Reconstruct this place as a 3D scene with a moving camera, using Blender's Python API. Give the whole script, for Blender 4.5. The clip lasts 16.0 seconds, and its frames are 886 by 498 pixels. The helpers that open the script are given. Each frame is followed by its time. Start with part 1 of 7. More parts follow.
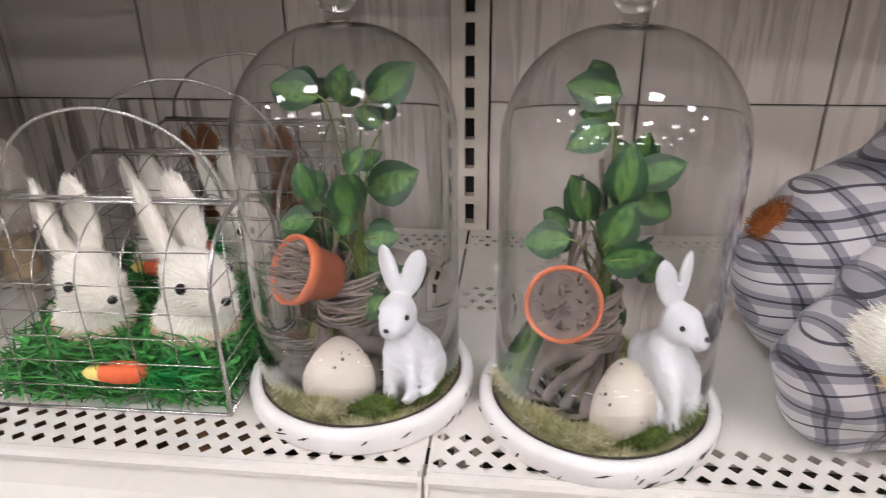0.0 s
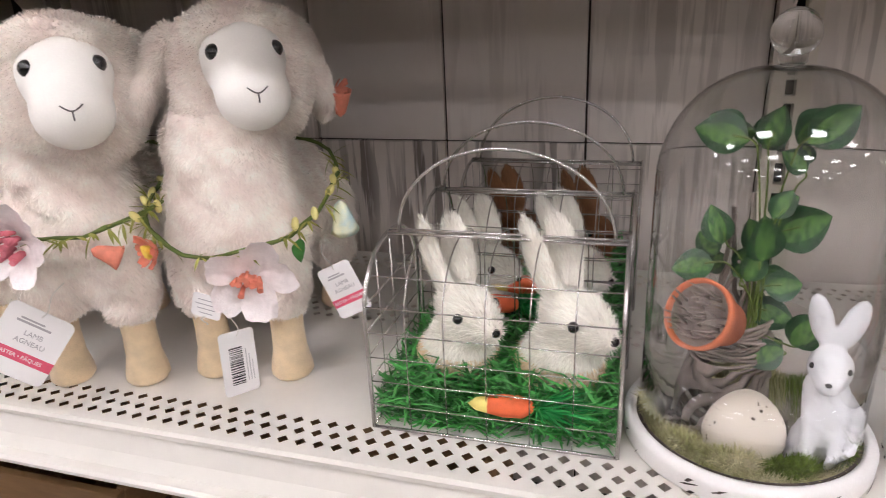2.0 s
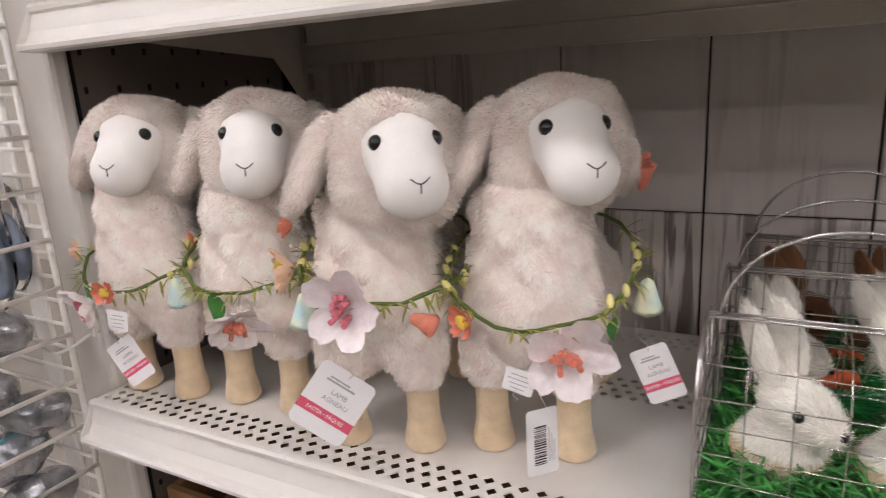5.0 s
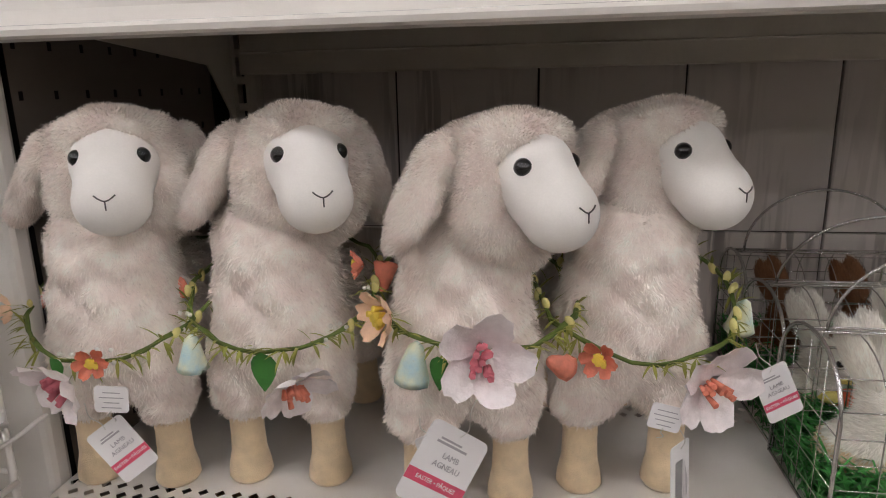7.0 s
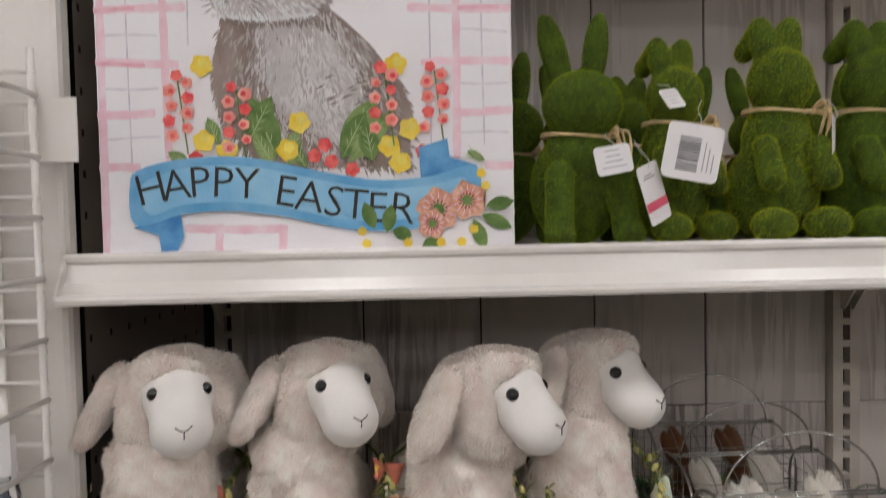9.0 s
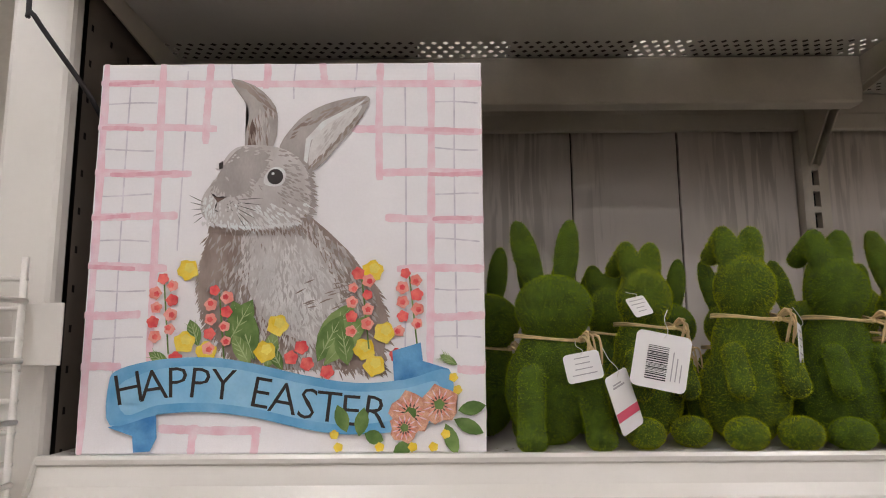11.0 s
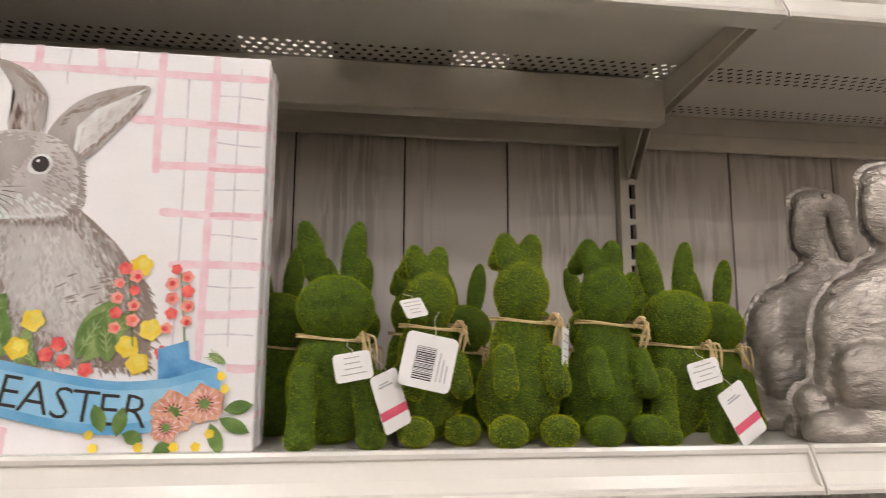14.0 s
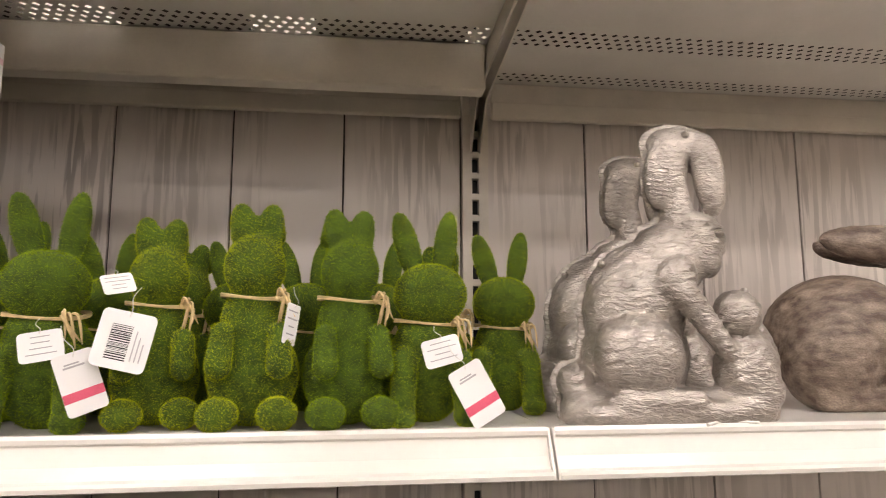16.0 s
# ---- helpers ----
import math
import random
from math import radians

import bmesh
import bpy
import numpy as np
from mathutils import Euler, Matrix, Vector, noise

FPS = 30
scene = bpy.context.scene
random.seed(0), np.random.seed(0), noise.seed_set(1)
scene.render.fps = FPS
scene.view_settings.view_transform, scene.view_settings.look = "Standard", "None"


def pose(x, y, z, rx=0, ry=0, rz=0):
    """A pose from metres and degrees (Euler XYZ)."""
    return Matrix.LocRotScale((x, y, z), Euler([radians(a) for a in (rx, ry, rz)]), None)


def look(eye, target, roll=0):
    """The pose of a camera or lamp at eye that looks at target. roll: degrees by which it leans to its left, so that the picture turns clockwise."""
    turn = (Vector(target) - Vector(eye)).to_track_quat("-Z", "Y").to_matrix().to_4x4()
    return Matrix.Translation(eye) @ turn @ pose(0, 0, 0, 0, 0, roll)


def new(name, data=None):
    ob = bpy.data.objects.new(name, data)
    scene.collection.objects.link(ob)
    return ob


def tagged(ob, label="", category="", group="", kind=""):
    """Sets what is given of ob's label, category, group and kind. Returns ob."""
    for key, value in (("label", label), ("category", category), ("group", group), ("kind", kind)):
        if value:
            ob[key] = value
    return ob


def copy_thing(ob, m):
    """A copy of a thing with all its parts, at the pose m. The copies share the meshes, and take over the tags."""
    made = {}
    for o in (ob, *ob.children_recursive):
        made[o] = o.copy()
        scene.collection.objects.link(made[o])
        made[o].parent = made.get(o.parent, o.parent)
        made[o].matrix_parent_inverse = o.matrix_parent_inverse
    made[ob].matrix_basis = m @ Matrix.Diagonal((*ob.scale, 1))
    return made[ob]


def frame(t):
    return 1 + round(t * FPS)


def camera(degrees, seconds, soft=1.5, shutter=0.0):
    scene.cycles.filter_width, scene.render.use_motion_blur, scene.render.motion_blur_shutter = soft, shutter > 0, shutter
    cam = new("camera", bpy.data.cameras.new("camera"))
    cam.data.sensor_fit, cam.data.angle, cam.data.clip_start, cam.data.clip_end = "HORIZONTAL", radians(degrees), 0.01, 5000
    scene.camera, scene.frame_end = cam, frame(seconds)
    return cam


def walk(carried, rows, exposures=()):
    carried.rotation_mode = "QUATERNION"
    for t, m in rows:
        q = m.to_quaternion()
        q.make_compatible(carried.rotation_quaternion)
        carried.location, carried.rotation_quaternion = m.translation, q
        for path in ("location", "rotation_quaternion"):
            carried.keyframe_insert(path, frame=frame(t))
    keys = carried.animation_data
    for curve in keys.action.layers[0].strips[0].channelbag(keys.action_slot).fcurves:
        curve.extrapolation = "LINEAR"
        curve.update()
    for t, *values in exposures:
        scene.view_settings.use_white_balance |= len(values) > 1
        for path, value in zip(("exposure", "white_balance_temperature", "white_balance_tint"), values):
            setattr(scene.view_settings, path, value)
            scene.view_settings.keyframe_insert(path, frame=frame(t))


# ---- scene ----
cam = camera(67.8, 16.0, soft=1.0, shutter=0.3)
PATH = [
    (0, (0.065, -0.948, 1.264), (-0.14, 0.863, 0.439), -0.8),
    (0.5, (0.01, -0.945, 1.265), (-0.323, 0.857, 0.462), -1.3),
    (1, (-0.047, -0.951, 1.26), (-0.527, 0.836, 0.5), -1.1),
    (1.5, (-0.113, -0.967, 1.263), (-0.679, 0.809, 0.538), -2.1),
    (2, (-0.181, -0.995, 1.27), (-0.746, 0.792, 0.571), -2.6),
    (2.5, (-0.214, -1.018, 1.277), (-0.777, 0.789, 0.628), -2.8),
    (3, (-0.227, -1.03, 1.286), (-0.759, 0.8, 0.68), -2.8),
    (3.5, (-0.232, -1.031, 1.287), (-0.785, 0.811, 0.738), -2.5),
    (4, (-0.263, -1.028, 1.298), (-0.963, 0.774, 0.787), -2.9),
    (4.5, (-0.307, -1.035, 1.298), (-1.149, 0.707, 0.792), -3.8),
    (5, (-0.356, -1.039, 1.289), (-1.298, 0.651, 0.779), -3.4),
    (5.2, (-0.391, -1.031, 1.292), (-1.345, 0.647, 0.769), -2.8),
    (7.3, (-0.716, -1.094, 1.303), (-0.971, 0.835, 0.839), -1.5),
    (7.5, (-0.737, -1.121, 1.313), (-0.968, 0.816, 0.872), -1.7),
    (8, (-0.797, -1.189, 1.334), (-0.877, 0.763, 0.904), -1.3),
    (8.5, (-0.801, -1.241, 1.369), (-0.814, 0.725, 1.0), -1.6),
    (9, (-0.79, -1.275, 1.428), (-0.772, 0.724, 1.355), -1.2),
    (9.5, (-0.76, -1.292, 1.482), (-0.763, 0.705, 1.581), -0.4),
    (10, (-0.759, -1.297, 1.514), (-0.755, 0.691, 1.73), -0.6),
    (12.5, (-0.73, -1.303, 1.527), (-0.714, 0.671, 1.848), 0.7),
    (13, (-0.73, -1.311, 1.524), (-0.637, 0.659, 1.852), 0.6),
    (13.5, (-0.673, -1.317, 1.522), (-0.504, 0.652, 1.831), -0.0),
    (14, (-0.585, -1.315, 1.521), (-0.316, 0.644, 1.822), 0.3),
    (14.5, (-0.482, -1.296, 1.519), (-0.174, 0.66, 1.801), 0.3),
    (15, (-0.39, -1.29, 1.515), (-0.103, 0.671, 1.78), 0.5),
    (15.5, (-0.301, -1.294, 1.509), (-0.045, 0.671, 1.775), 0.8),
    (16, (-0.226, -1.301, 1.51), (0.017, 0.666, 1.773), -0.1),
]
EXPOSURES = [(0.0, 0.26, 6400, 11), (2.0, 0.22, 6450, 12), (3.0, 0.2, 6500, 12), (5.0, -0.02, 6500, 13), (7.5, -0.56, 6550, 9), (9.0, -0.58, 6500, 8), (12.5, -0.56, 6850, 10), (13.4, -0.48, 6900, 10), (14.1, -0.05, 7000, 8), (16.0, 0.34, 7200, 11)]
walk(cam, [(t, look(eye, target, roll)) for t, eye, target, roll in PATH], EXPOSURES)

# ---- world and store lighting ----
world = bpy.data.worlds.new("store_air")
scene.world = world
world.use_nodes = True
world.node_tree.nodes["Background"].inputs["Color"].default_value = (0.9, 0.88, 0.85, 1)
world.node_tree.nodes["Background"].inputs["Strength"].default_value = 0.05
LAMP_POWER = 27.0


# ---- materials ----
def srgb(r, g, b):
    return tuple(((c / 12.92) if c <= 0.04045 else ((c + 0.055) / 1.055) ** 2.4) for c in (r / 255, g / 255, b / 255))


def material(name, color, rough=0.5, metal=0.0, vary=0.12, scale=30.0, fine=0.05, bump=0.0, bump_scale=200.0,
             sheen=0.0, coat=0.0, spec=0.5, island=0.0, second=None, emission=0.0, stretch=(1, 1, 1), subsurface=0.0):
    """A procedural surface: base colour varied by a broad and a fine noise, with relief."""
    m = bpy.data.materials.new(name)
    m.use_nodes = True
    nt = m.node_tree
    n, l = nt.nodes, nt.links
    b = n["Principled BSDF"]
    b.inputs["Roughness"].default_value = rough
    b.inputs["Metallic"].default_value = metal
    b.inputs["Specular IOR Level"].default_value = spec
    b.inputs["Sheen Weight"].default_value = sheen
    b.inputs["Coat Weight"].default_value = coat
    b.inputs["Subsurface Weight"].default_value = subsurface
    if subsurface:
        b.inputs["Subsurface Radius"].default_value = (0.01, 0.008, 0.006)
    tc = n.new("ShaderNodeTexCoord")
    mp = n.new("ShaderNodeMapping")
    mp.inputs["Scale"].default_value = stretch
    l.new(tc.outputs["Object"], mp.inputs["Vector"])
    broad = n.new("ShaderNodeTexNoise")
    broad.inputs["Scale"].default_value = scale
    broad.inputs["Detail"].default_value = 4
    l.new(mp.outputs["Vector"], broad.inputs["Vector"])
    dark = tuple(c * (1 - vary) for c in color)
    lite = tuple(min(1, c * (1 + vary)) for c in color)
    if second:
        lite = second
        dark = color
    ramp = n.new("ShaderNodeValToRGB")
    ramp.color_ramp.elements[0].position, ramp.color_ramp.elements[1].position = 0.35, 0.68
    ramp.color_ramp.elements[0].color = (*dark, 1)
    ramp.color_ramp.elements[1].color = (*lite, 1)
    l.new(broad.outputs["Fac"], ramp.inputs["Fac"])
    last = ramp.outputs["Color"]
    if fine:
        grain = n.new("ShaderNodeTexNoise")
        grain.inputs["Scale"].default_value = scale * 14
        l.new(mp.outputs["Vector"], grain.inputs["Vector"])
        fr = n.new("ShaderNodeMapRange")
        fr.inputs["To Min"].default_value, fr.inputs["To Max"].default_value = 1 - fine * 2, 1 + fine * 2
        l.new(grain.outputs["Fac"], fr.inputs["Value"])
        mul = n.new("ShaderNodeMix")
        mul.data_type, mul.blend_type = "RGBA", "MULTIPLY"
        mul.inputs["Factor"].default_value = 1
        l.new(last, mul.inputs["A"])
        l.new(fr.outputs["Result"], mul.inputs["B"])
        last = mul.outputs["Result"]
    if island:
        geo = n.new("ShaderNodeNewGeometry")
        ir = n.new("ShaderNodeMapRange")
        ir.inputs["To Min"].default_value, ir.inputs["To Max"].default_value = 1 - island, 1 + island
        l.new(geo.outputs["Random Per Island"], ir.inputs["Value"])
        mul = n.new("ShaderNodeMix")
        mul.data_type, mul.blend_type = "RGBA", "MULTIPLY"
        mul.inputs["Factor"].default_value = 1
        l.new(last, mul.inputs["A"])
        l.new(ir.outputs["Result"], mul.inputs["B"])
        last = mul.outputs["Result"]
    l.new(last, b.inputs["Base Color"])
    if bump:
        bn = n.new("ShaderNodeTexNoise")
        bn.inputs["Scale"].default_value = bump_scale
        bn.inputs["Detail"].default_value = 5
        l.new(mp.outputs["Vector"], bn.inputs["Vector"])
        bp = n.new("ShaderNodeBump")
        bp.inputs["Strength"].default_value = min(1.0, bump)
        bp.inputs["Distance"].default_value = 0.002
        l.new(bn.outputs["Fac"], bp.inputs["Height"])
        l.new(bp.outputs["Normal"], b.inputs["Normal"])
    if emission:
        b.inputs["Emission Color"].default_value = (*color, 1)
        b.inputs["Emission Strength"].default_value = emission
    return m


def glass_material(name, tint=(1, 1, 1), rough=0.0):
    m = bpy.data.materials.new(name)
    m.use_nodes = True
    b = m.node_tree.nodes["Principled BSDF"]
    b.inputs["Base Color"].default_value = (*tint, 1)
    b.inputs["Transmission Weight"].default_value = 1.0
    b.inputs["Roughness"].default_value = rough
    b.inputs["IOR"].default_value = 1.45
    return m


def plank_material(name):
    """Whitewashed printed wood boards: long dark grain lines and knots, each board its own tone."""
    m = bpy.data.materials.new(name)
    m.use_nodes = True
    nt = m.node_tree
    n, l = nt.nodes, nt.links
    b = n["Principled BSDF"]
    b.inputs["Roughness"].default_value = 0.42
    tc, info = n.new("ShaderNodeTexCoord"), n.new("ShaderNodeObjectInfo")
    off = n.new("ShaderNodeVectorMath")
    off.operation = "SCALE"
    off.inputs[0].default_value = (7.3, 3.1, 11.7)
    l.new(info.outputs["Random"], off.inputs["Scale"])
    add = n.new("ShaderNodeVectorMath")
    l.new(tc.outputs["Object"], add.inputs[0])
    l.new(off.outputs["Vector"], add.inputs[1])
    mp = n.new("ShaderNodeMapping")
    mp.inputs["Scale"].default_value = (1, 1, 0.07)
    l.new(add.outputs["Vector"], mp.inputs["Vector"])
    g1 = n.new("ShaderNodeTexNoise")
    g1.inputs["Scale"].default_value, g1.inputs["Detail"].default_value = 75, 5
    g1.inputs["Distortion"].default_value = 0.4
    l.new(mp.outputs["Vector"], g1.inputs["Vector"])
    mask = n.new("ShaderNodeTexNoise")
    mask.inputs["Scale"].default_value = 9
    mp2 = n.new("ShaderNodeMapping")
    mp2.inputs["Scale"].default_value = (1, 1, 0.25)
    l.new(add.outputs["Vector"], mp2.inputs["Vector"])
    l.new(mp2.outputs["Vector"], mask.inputs["Vector"])
    r1 = n.new("ShaderNodeValToRGB")
    r1.color_ramp.elements[0].position, r1.color_ramp.elements[1].position = 0.465, 0.55
    l.new(g1.outputs["Fac"], r1.inputs["Fac"])
    rm = n.new("ShaderNodeValToRGB")
    rm.color_ramp.elements[0].position, rm.color_ramp.elements[1].position = 0.42, 0.62
    l.new(mask.outputs["Fac"], rm.inputs["Fac"])
    strong = n.new("ShaderNodeMapRange")
    strong.inputs["From Min"].default_value, strong.inputs["From Max"].default_value = 0.45, 1.0
    strong.inputs["To Min"].default_value, strong.inputs["To Max"].default_value = 0.34, 1.0
    l.new(info.outputs["Random"], strong.inputs["Value"])
    mu = n.new("ShaderNodeMath")
    mu.operation = "MULTIPLY"
    l.new(r1.outputs["Color"], mu.inputs[0])
    l.new(rm.outputs["Color"], mu.inputs[1])
    mu2 = n.new("ShaderNodeMath")
    mu2.operation = "MULTIPLY"
    l.new(mu.outputs[0], mu2.inputs[0])
    l.new(strong.outputs["Result"], mu2.inputs[1])
    base = n.new("ShaderNodeMix")
    base.data_type = "RGBA"
    base.inputs["A"].default_value = (*srgb(228, 218, 211), 1)
    base.inputs["B"].default_value = (*srgb(100, 86, 78), 1)
    l.new(mu2.outputs[0], base.inputs["Factor"])
    tone = n.new("ShaderNodeMapRange")
    tone.inputs["To Min"].default_value, tone.inputs["To Max"].default_value = 0.86, 1.0
    l.new(info.outputs["Random"], tone.inputs["Value"])
    mul = n.new("ShaderNodeMix")
    mul.data_type, mul.blend_type = "RGBA", "MULTIPLY"
    mul.inputs["Factor"].default_value = 1
    l.new(base.outputs["Result"], mul.inputs["A"])
    l.new(tone.outputs["Result"], mul.inputs["B"])
    l.new(mul.outputs["Result"], b.inputs["Base Color"])
    bp = n.new("ShaderNodeBump")
    bp.inputs["Strength"].default_value, bp.inputs["Distance"].default_value = 0.15, 0.001
    l.new(g1.outputs["Fac"], bp.inputs["Height"])
    l.new(bp.outputs["Normal"], b.inputs["Normal"])
    return m


SHELF = material("shelf_enamel", srgb(231, 226, 219), rough=0.22, vary=0.03, scale=8, fine=0.01, bump=0.05, bump_scale=600)
SHELF_WORN = material("upright_enamel", srgb(216, 207, 194), rough=0.35, vary=0.06, scale=14, fine=0.02, bump=0.06, bump_scale=400)
# near-black colour standing in for the shade inside slots and holes
HOLE_SHADE = material("hole_shade", (0.012, 0.011, 0.01), rough=0.8, vary=0.1)
# same enamel as the end post, darkened to carry the panel's shade
SIDE_SHADED = material("shaded_side_enamel", srgb(112, 102, 92), rough=0.5, vary=0.06, scale=10, fine=0.02)
PLANK = plank_material("whitewashed_board")
BACKING = material("backing_dark", srgb(70, 62, 56), rough=0.8)
FLOOR_MAT = material("vinyl_floor", srgb(172, 165, 156), rough=0.25, vary=0.06, scale=3, fine=0.03, bump=0.03)
CEIL_MAT = material("ceiling_paint", srgb(190, 186, 180), rough=0.8, vary=0.05, scale=2)
WALL_MAT = material("store_wall_paint", srgb(205, 198, 188), rough=0.7, vary=0.05, scale=2)
LAMP_MAT = material("lamp_diffuser", (0.99, 0.965, 1.0), rough=0.5, vary=0.0, fine=0, emission=LAMP_POWER)
LAMP_BODY = material("lamp_body", srgb(225, 225, 222), rough=0.5)


# ---- mesh helpers ----
def finish(bm, name, mat, smooth=False):
    me = bpy.data.meshes.new(name)
    bm.normal_update()
    bm.to_mesh(me)
    bm.free()
    for mm in (mat if isinstance(mat, (list, tuple)) else [mat]):
        me.materials.append(mm)
    if smooth:
        me.polygons.foreach_set("use_smooth", [True] * len(me.polygons))
    return me


def part(name, bm, mat, parent=None, label="", smooth=False, at=None):
    """Links a bmesh (or a finished mesh) as one mesh object, under a thing or a part where one is given."""
    me = bm if isinstance(bm, bpy.types.Mesh) else finish(bm, name, mat, smooth)
    ob = new(name, me)
    if parent is not None:
        ob.parent = parent
    if at is not None:
        ob.matrix_basis = at
    if label:
        ob["label"] = label
    return ob


def thing(name, label, category, group="", kind="", at=None):
    ob = new(name)
    ob.empty_display_size = 0.05
    if at is not None:
        ob.matrix_basis = at
    return tagged(ob, label, category, group, kind)


def box(bm, x0, x1, y0, y1, z0, z1, bevel=0.0, mi=0):
    r = bmesh.ops.create_cube(bm, size=1, matrix=Matrix.Translation(((x0 + x1) / 2, (y0 + y1) / 2, (z0 + z1) / 2)) @ Matrix.Diagonal((x1 - x0, y1 - y0, z1 - z0, 1)))
    if bevel:
        es = list({e for v in r["verts"] for e in v.link_edges})
        bmesh.ops.bevel(bm, geom=es, offset=bevel, segments=2, affect="EDGES", profile=0.5)
    return bm


def boxed(*a, bevel=0.0):
    return box(bmesh.new(), *a, bevel=bevel)


def lathe(bm, profile, seg=48, mi=0, close=False):
    """Turns (radius, height) pairs round the z axis."""
    rings = []
    for r, z in profile:
        if r < 1e-6:
            rings.append([bm.verts.new((0, 0, z))])
        else:
            rings.append([bm.verts.new((r * math.cos(2 * math.pi * i / seg), r * math.sin(2 * math.pi * i / seg), z)) for i in range(seg)])
    for a, b in zip(rings, rings[1:]):
        for i in range(seg):
            j = (i + 1) % seg
            if len(a) == 1 and len(b) > 1:
                f = bm.faces.new((a[0], b[j], b[i]))
            elif len(b) == 1 and len(a) > 1:
                f = bm.faces.new((a[i], a[j], b[0]))
            elif len(a) > 1:
                f = bm.faces.new((a[i], a[j], b[j], b[i]))
            f.material_index = mi
    return bm


def tube(bm, pts, r, seg=6, closed=False, mi=0):
    """A round rod along points; r is a number or one for each point."""
    pts = [Vector(p) for p in pts]
    rings, n = [], len(pts)
    up = Vector((0.13, 0.21, 0.97))
    for i, p in enumerate(pts):
        a = pts[(i - 1) % n] if (closed or i > 0) else p
        b = pts[(i + 1) % n] if (closed or i < n - 1) else p
        d = (b - a).normalized()
        u = d.cross(up)
        u = u.normalized() if u.length > 1e-4 else d.orthogonal().normalized()
        v = d.cross(u)
        rr = r[i] if isinstance(r, (list, tuple)) else r
        rings.append([bm.verts.new(p + rr * (math.cos(2 * math.pi * k / seg) * u + math.sin(2 * math.pi * k / seg) * v)) for k in range(seg)])
    for i in range(n if closed else n - 1):
        a, b = rings[i], rings[(i + 1) % n]
        for k in range(seg):
            f = bm.faces.new((a[k], a[(k + 1) % seg], b[(k + 1) % seg], b[k]))
            f.material_index = mi
            f.smooth = True
    if not closed:
        for ring, flip in ((rings[0], False), (rings[-1], True)):
            f = bm.faces.new(ring if flip else ring[::-1])
            f.material_index = mi
    return bm


def prism_x(bm, outline, x0, x1, mi=0):
    """An outline of (y, z) pairs drawn out along x."""
    a = [bm.verts.new((x0, y, z)) for y, z in outline]
    b = [bm.verts.new((x1, y, z)) for y, z in outline]
    k = len(outline)
    for i in range(k):
        bm.faces.new((a[i], a[(i + 1) % k], b[(i + 1) % k], b[i]))
    bm.faces.new(a[::-1])
    bm.faces.new(b)
    bmesh.ops.recalc_face_normals(bm, faces=bm.faces)
    return bm


# ---- the setting ----
LOW, UP, TOP = 0.872, 1.400, 2.03          # heights of the three shelves
FRONT, FRONT_UP = -0.532, -0.506             # front edges of the lower and the upper shelves
BAY = 1.22
ROOM = (-9.0, 9.0, -18.0, 2.0, 4.3)          # x0, x1, y0, y1, ceiling


def slab(name, *a, mat, label, category):
    ob = part(name, boxed(*a), mat)
    return tagged(ob, label, category, kind="structure")


X0, X1, Y0, Y1, ZC = ROOM
slab("floor", X0, X1, Y0, Y1, -0.1, 0.0, mat=FLOOR_MAT, label="pale polished vinyl shop floor of the aisle", category="floor")
slab("ceiling", X0, X1, Y0, Y1, ZC, ZC + 0.1, mat=CEIL_MAT, label="off-white painted shop ceiling with lamps", category="ceiling")
slab("wall_north", X0, X1, Y1, Y1 + 0.1, 0, ZC, mat=WALL_MAT, label="plain pale painted shop wall", category="wall")
slab("wall_south", X0, X1, Y0 - 0.1, Y0, 0, ZC, mat=WALL_MAT, label="plain pale painted shop wall", category="wall")
slab("wall_west", X0 - 0.1, X0, Y0, Y1, 0, ZC, mat=WALL_MAT, label="plain pale painted shop wall", category="wall")
slab("wall_east", X1, X1 + 0.1, Y0, Y1, 0, ZC, mat=WALL_MAT, label="plain pale painted shop wall", category="wall")


def ceiling_lamp(x, y):
    th = thing("ceiling_light", "rectangular white ceiling light, lit, fixed to the shop ceiling", "ceiling light", "shop ceiling lights", at=pose(x, y, ZC))
    part("housing", boxed(-0.42, 0.42, -0.29, 0.29, -0.06, 0.0, bevel=0.01), LAMP_BODY, th)
    part("diffuser", boxed(-0.4, 0.4, -0.27, 0.27, -0.075, -0.0605), LAMP_MAT, th, "glowing white diffuser")
    return th


first_lamp = ceiling_lamp(-7.0, -2.4)
for ix in range(6):
    for iy in range(6):
        if ix or iy:
            copy_thing(first_lamp, pose(-7.0 + ix * 2.8, -2.4 - iy * 2.6, ZC))


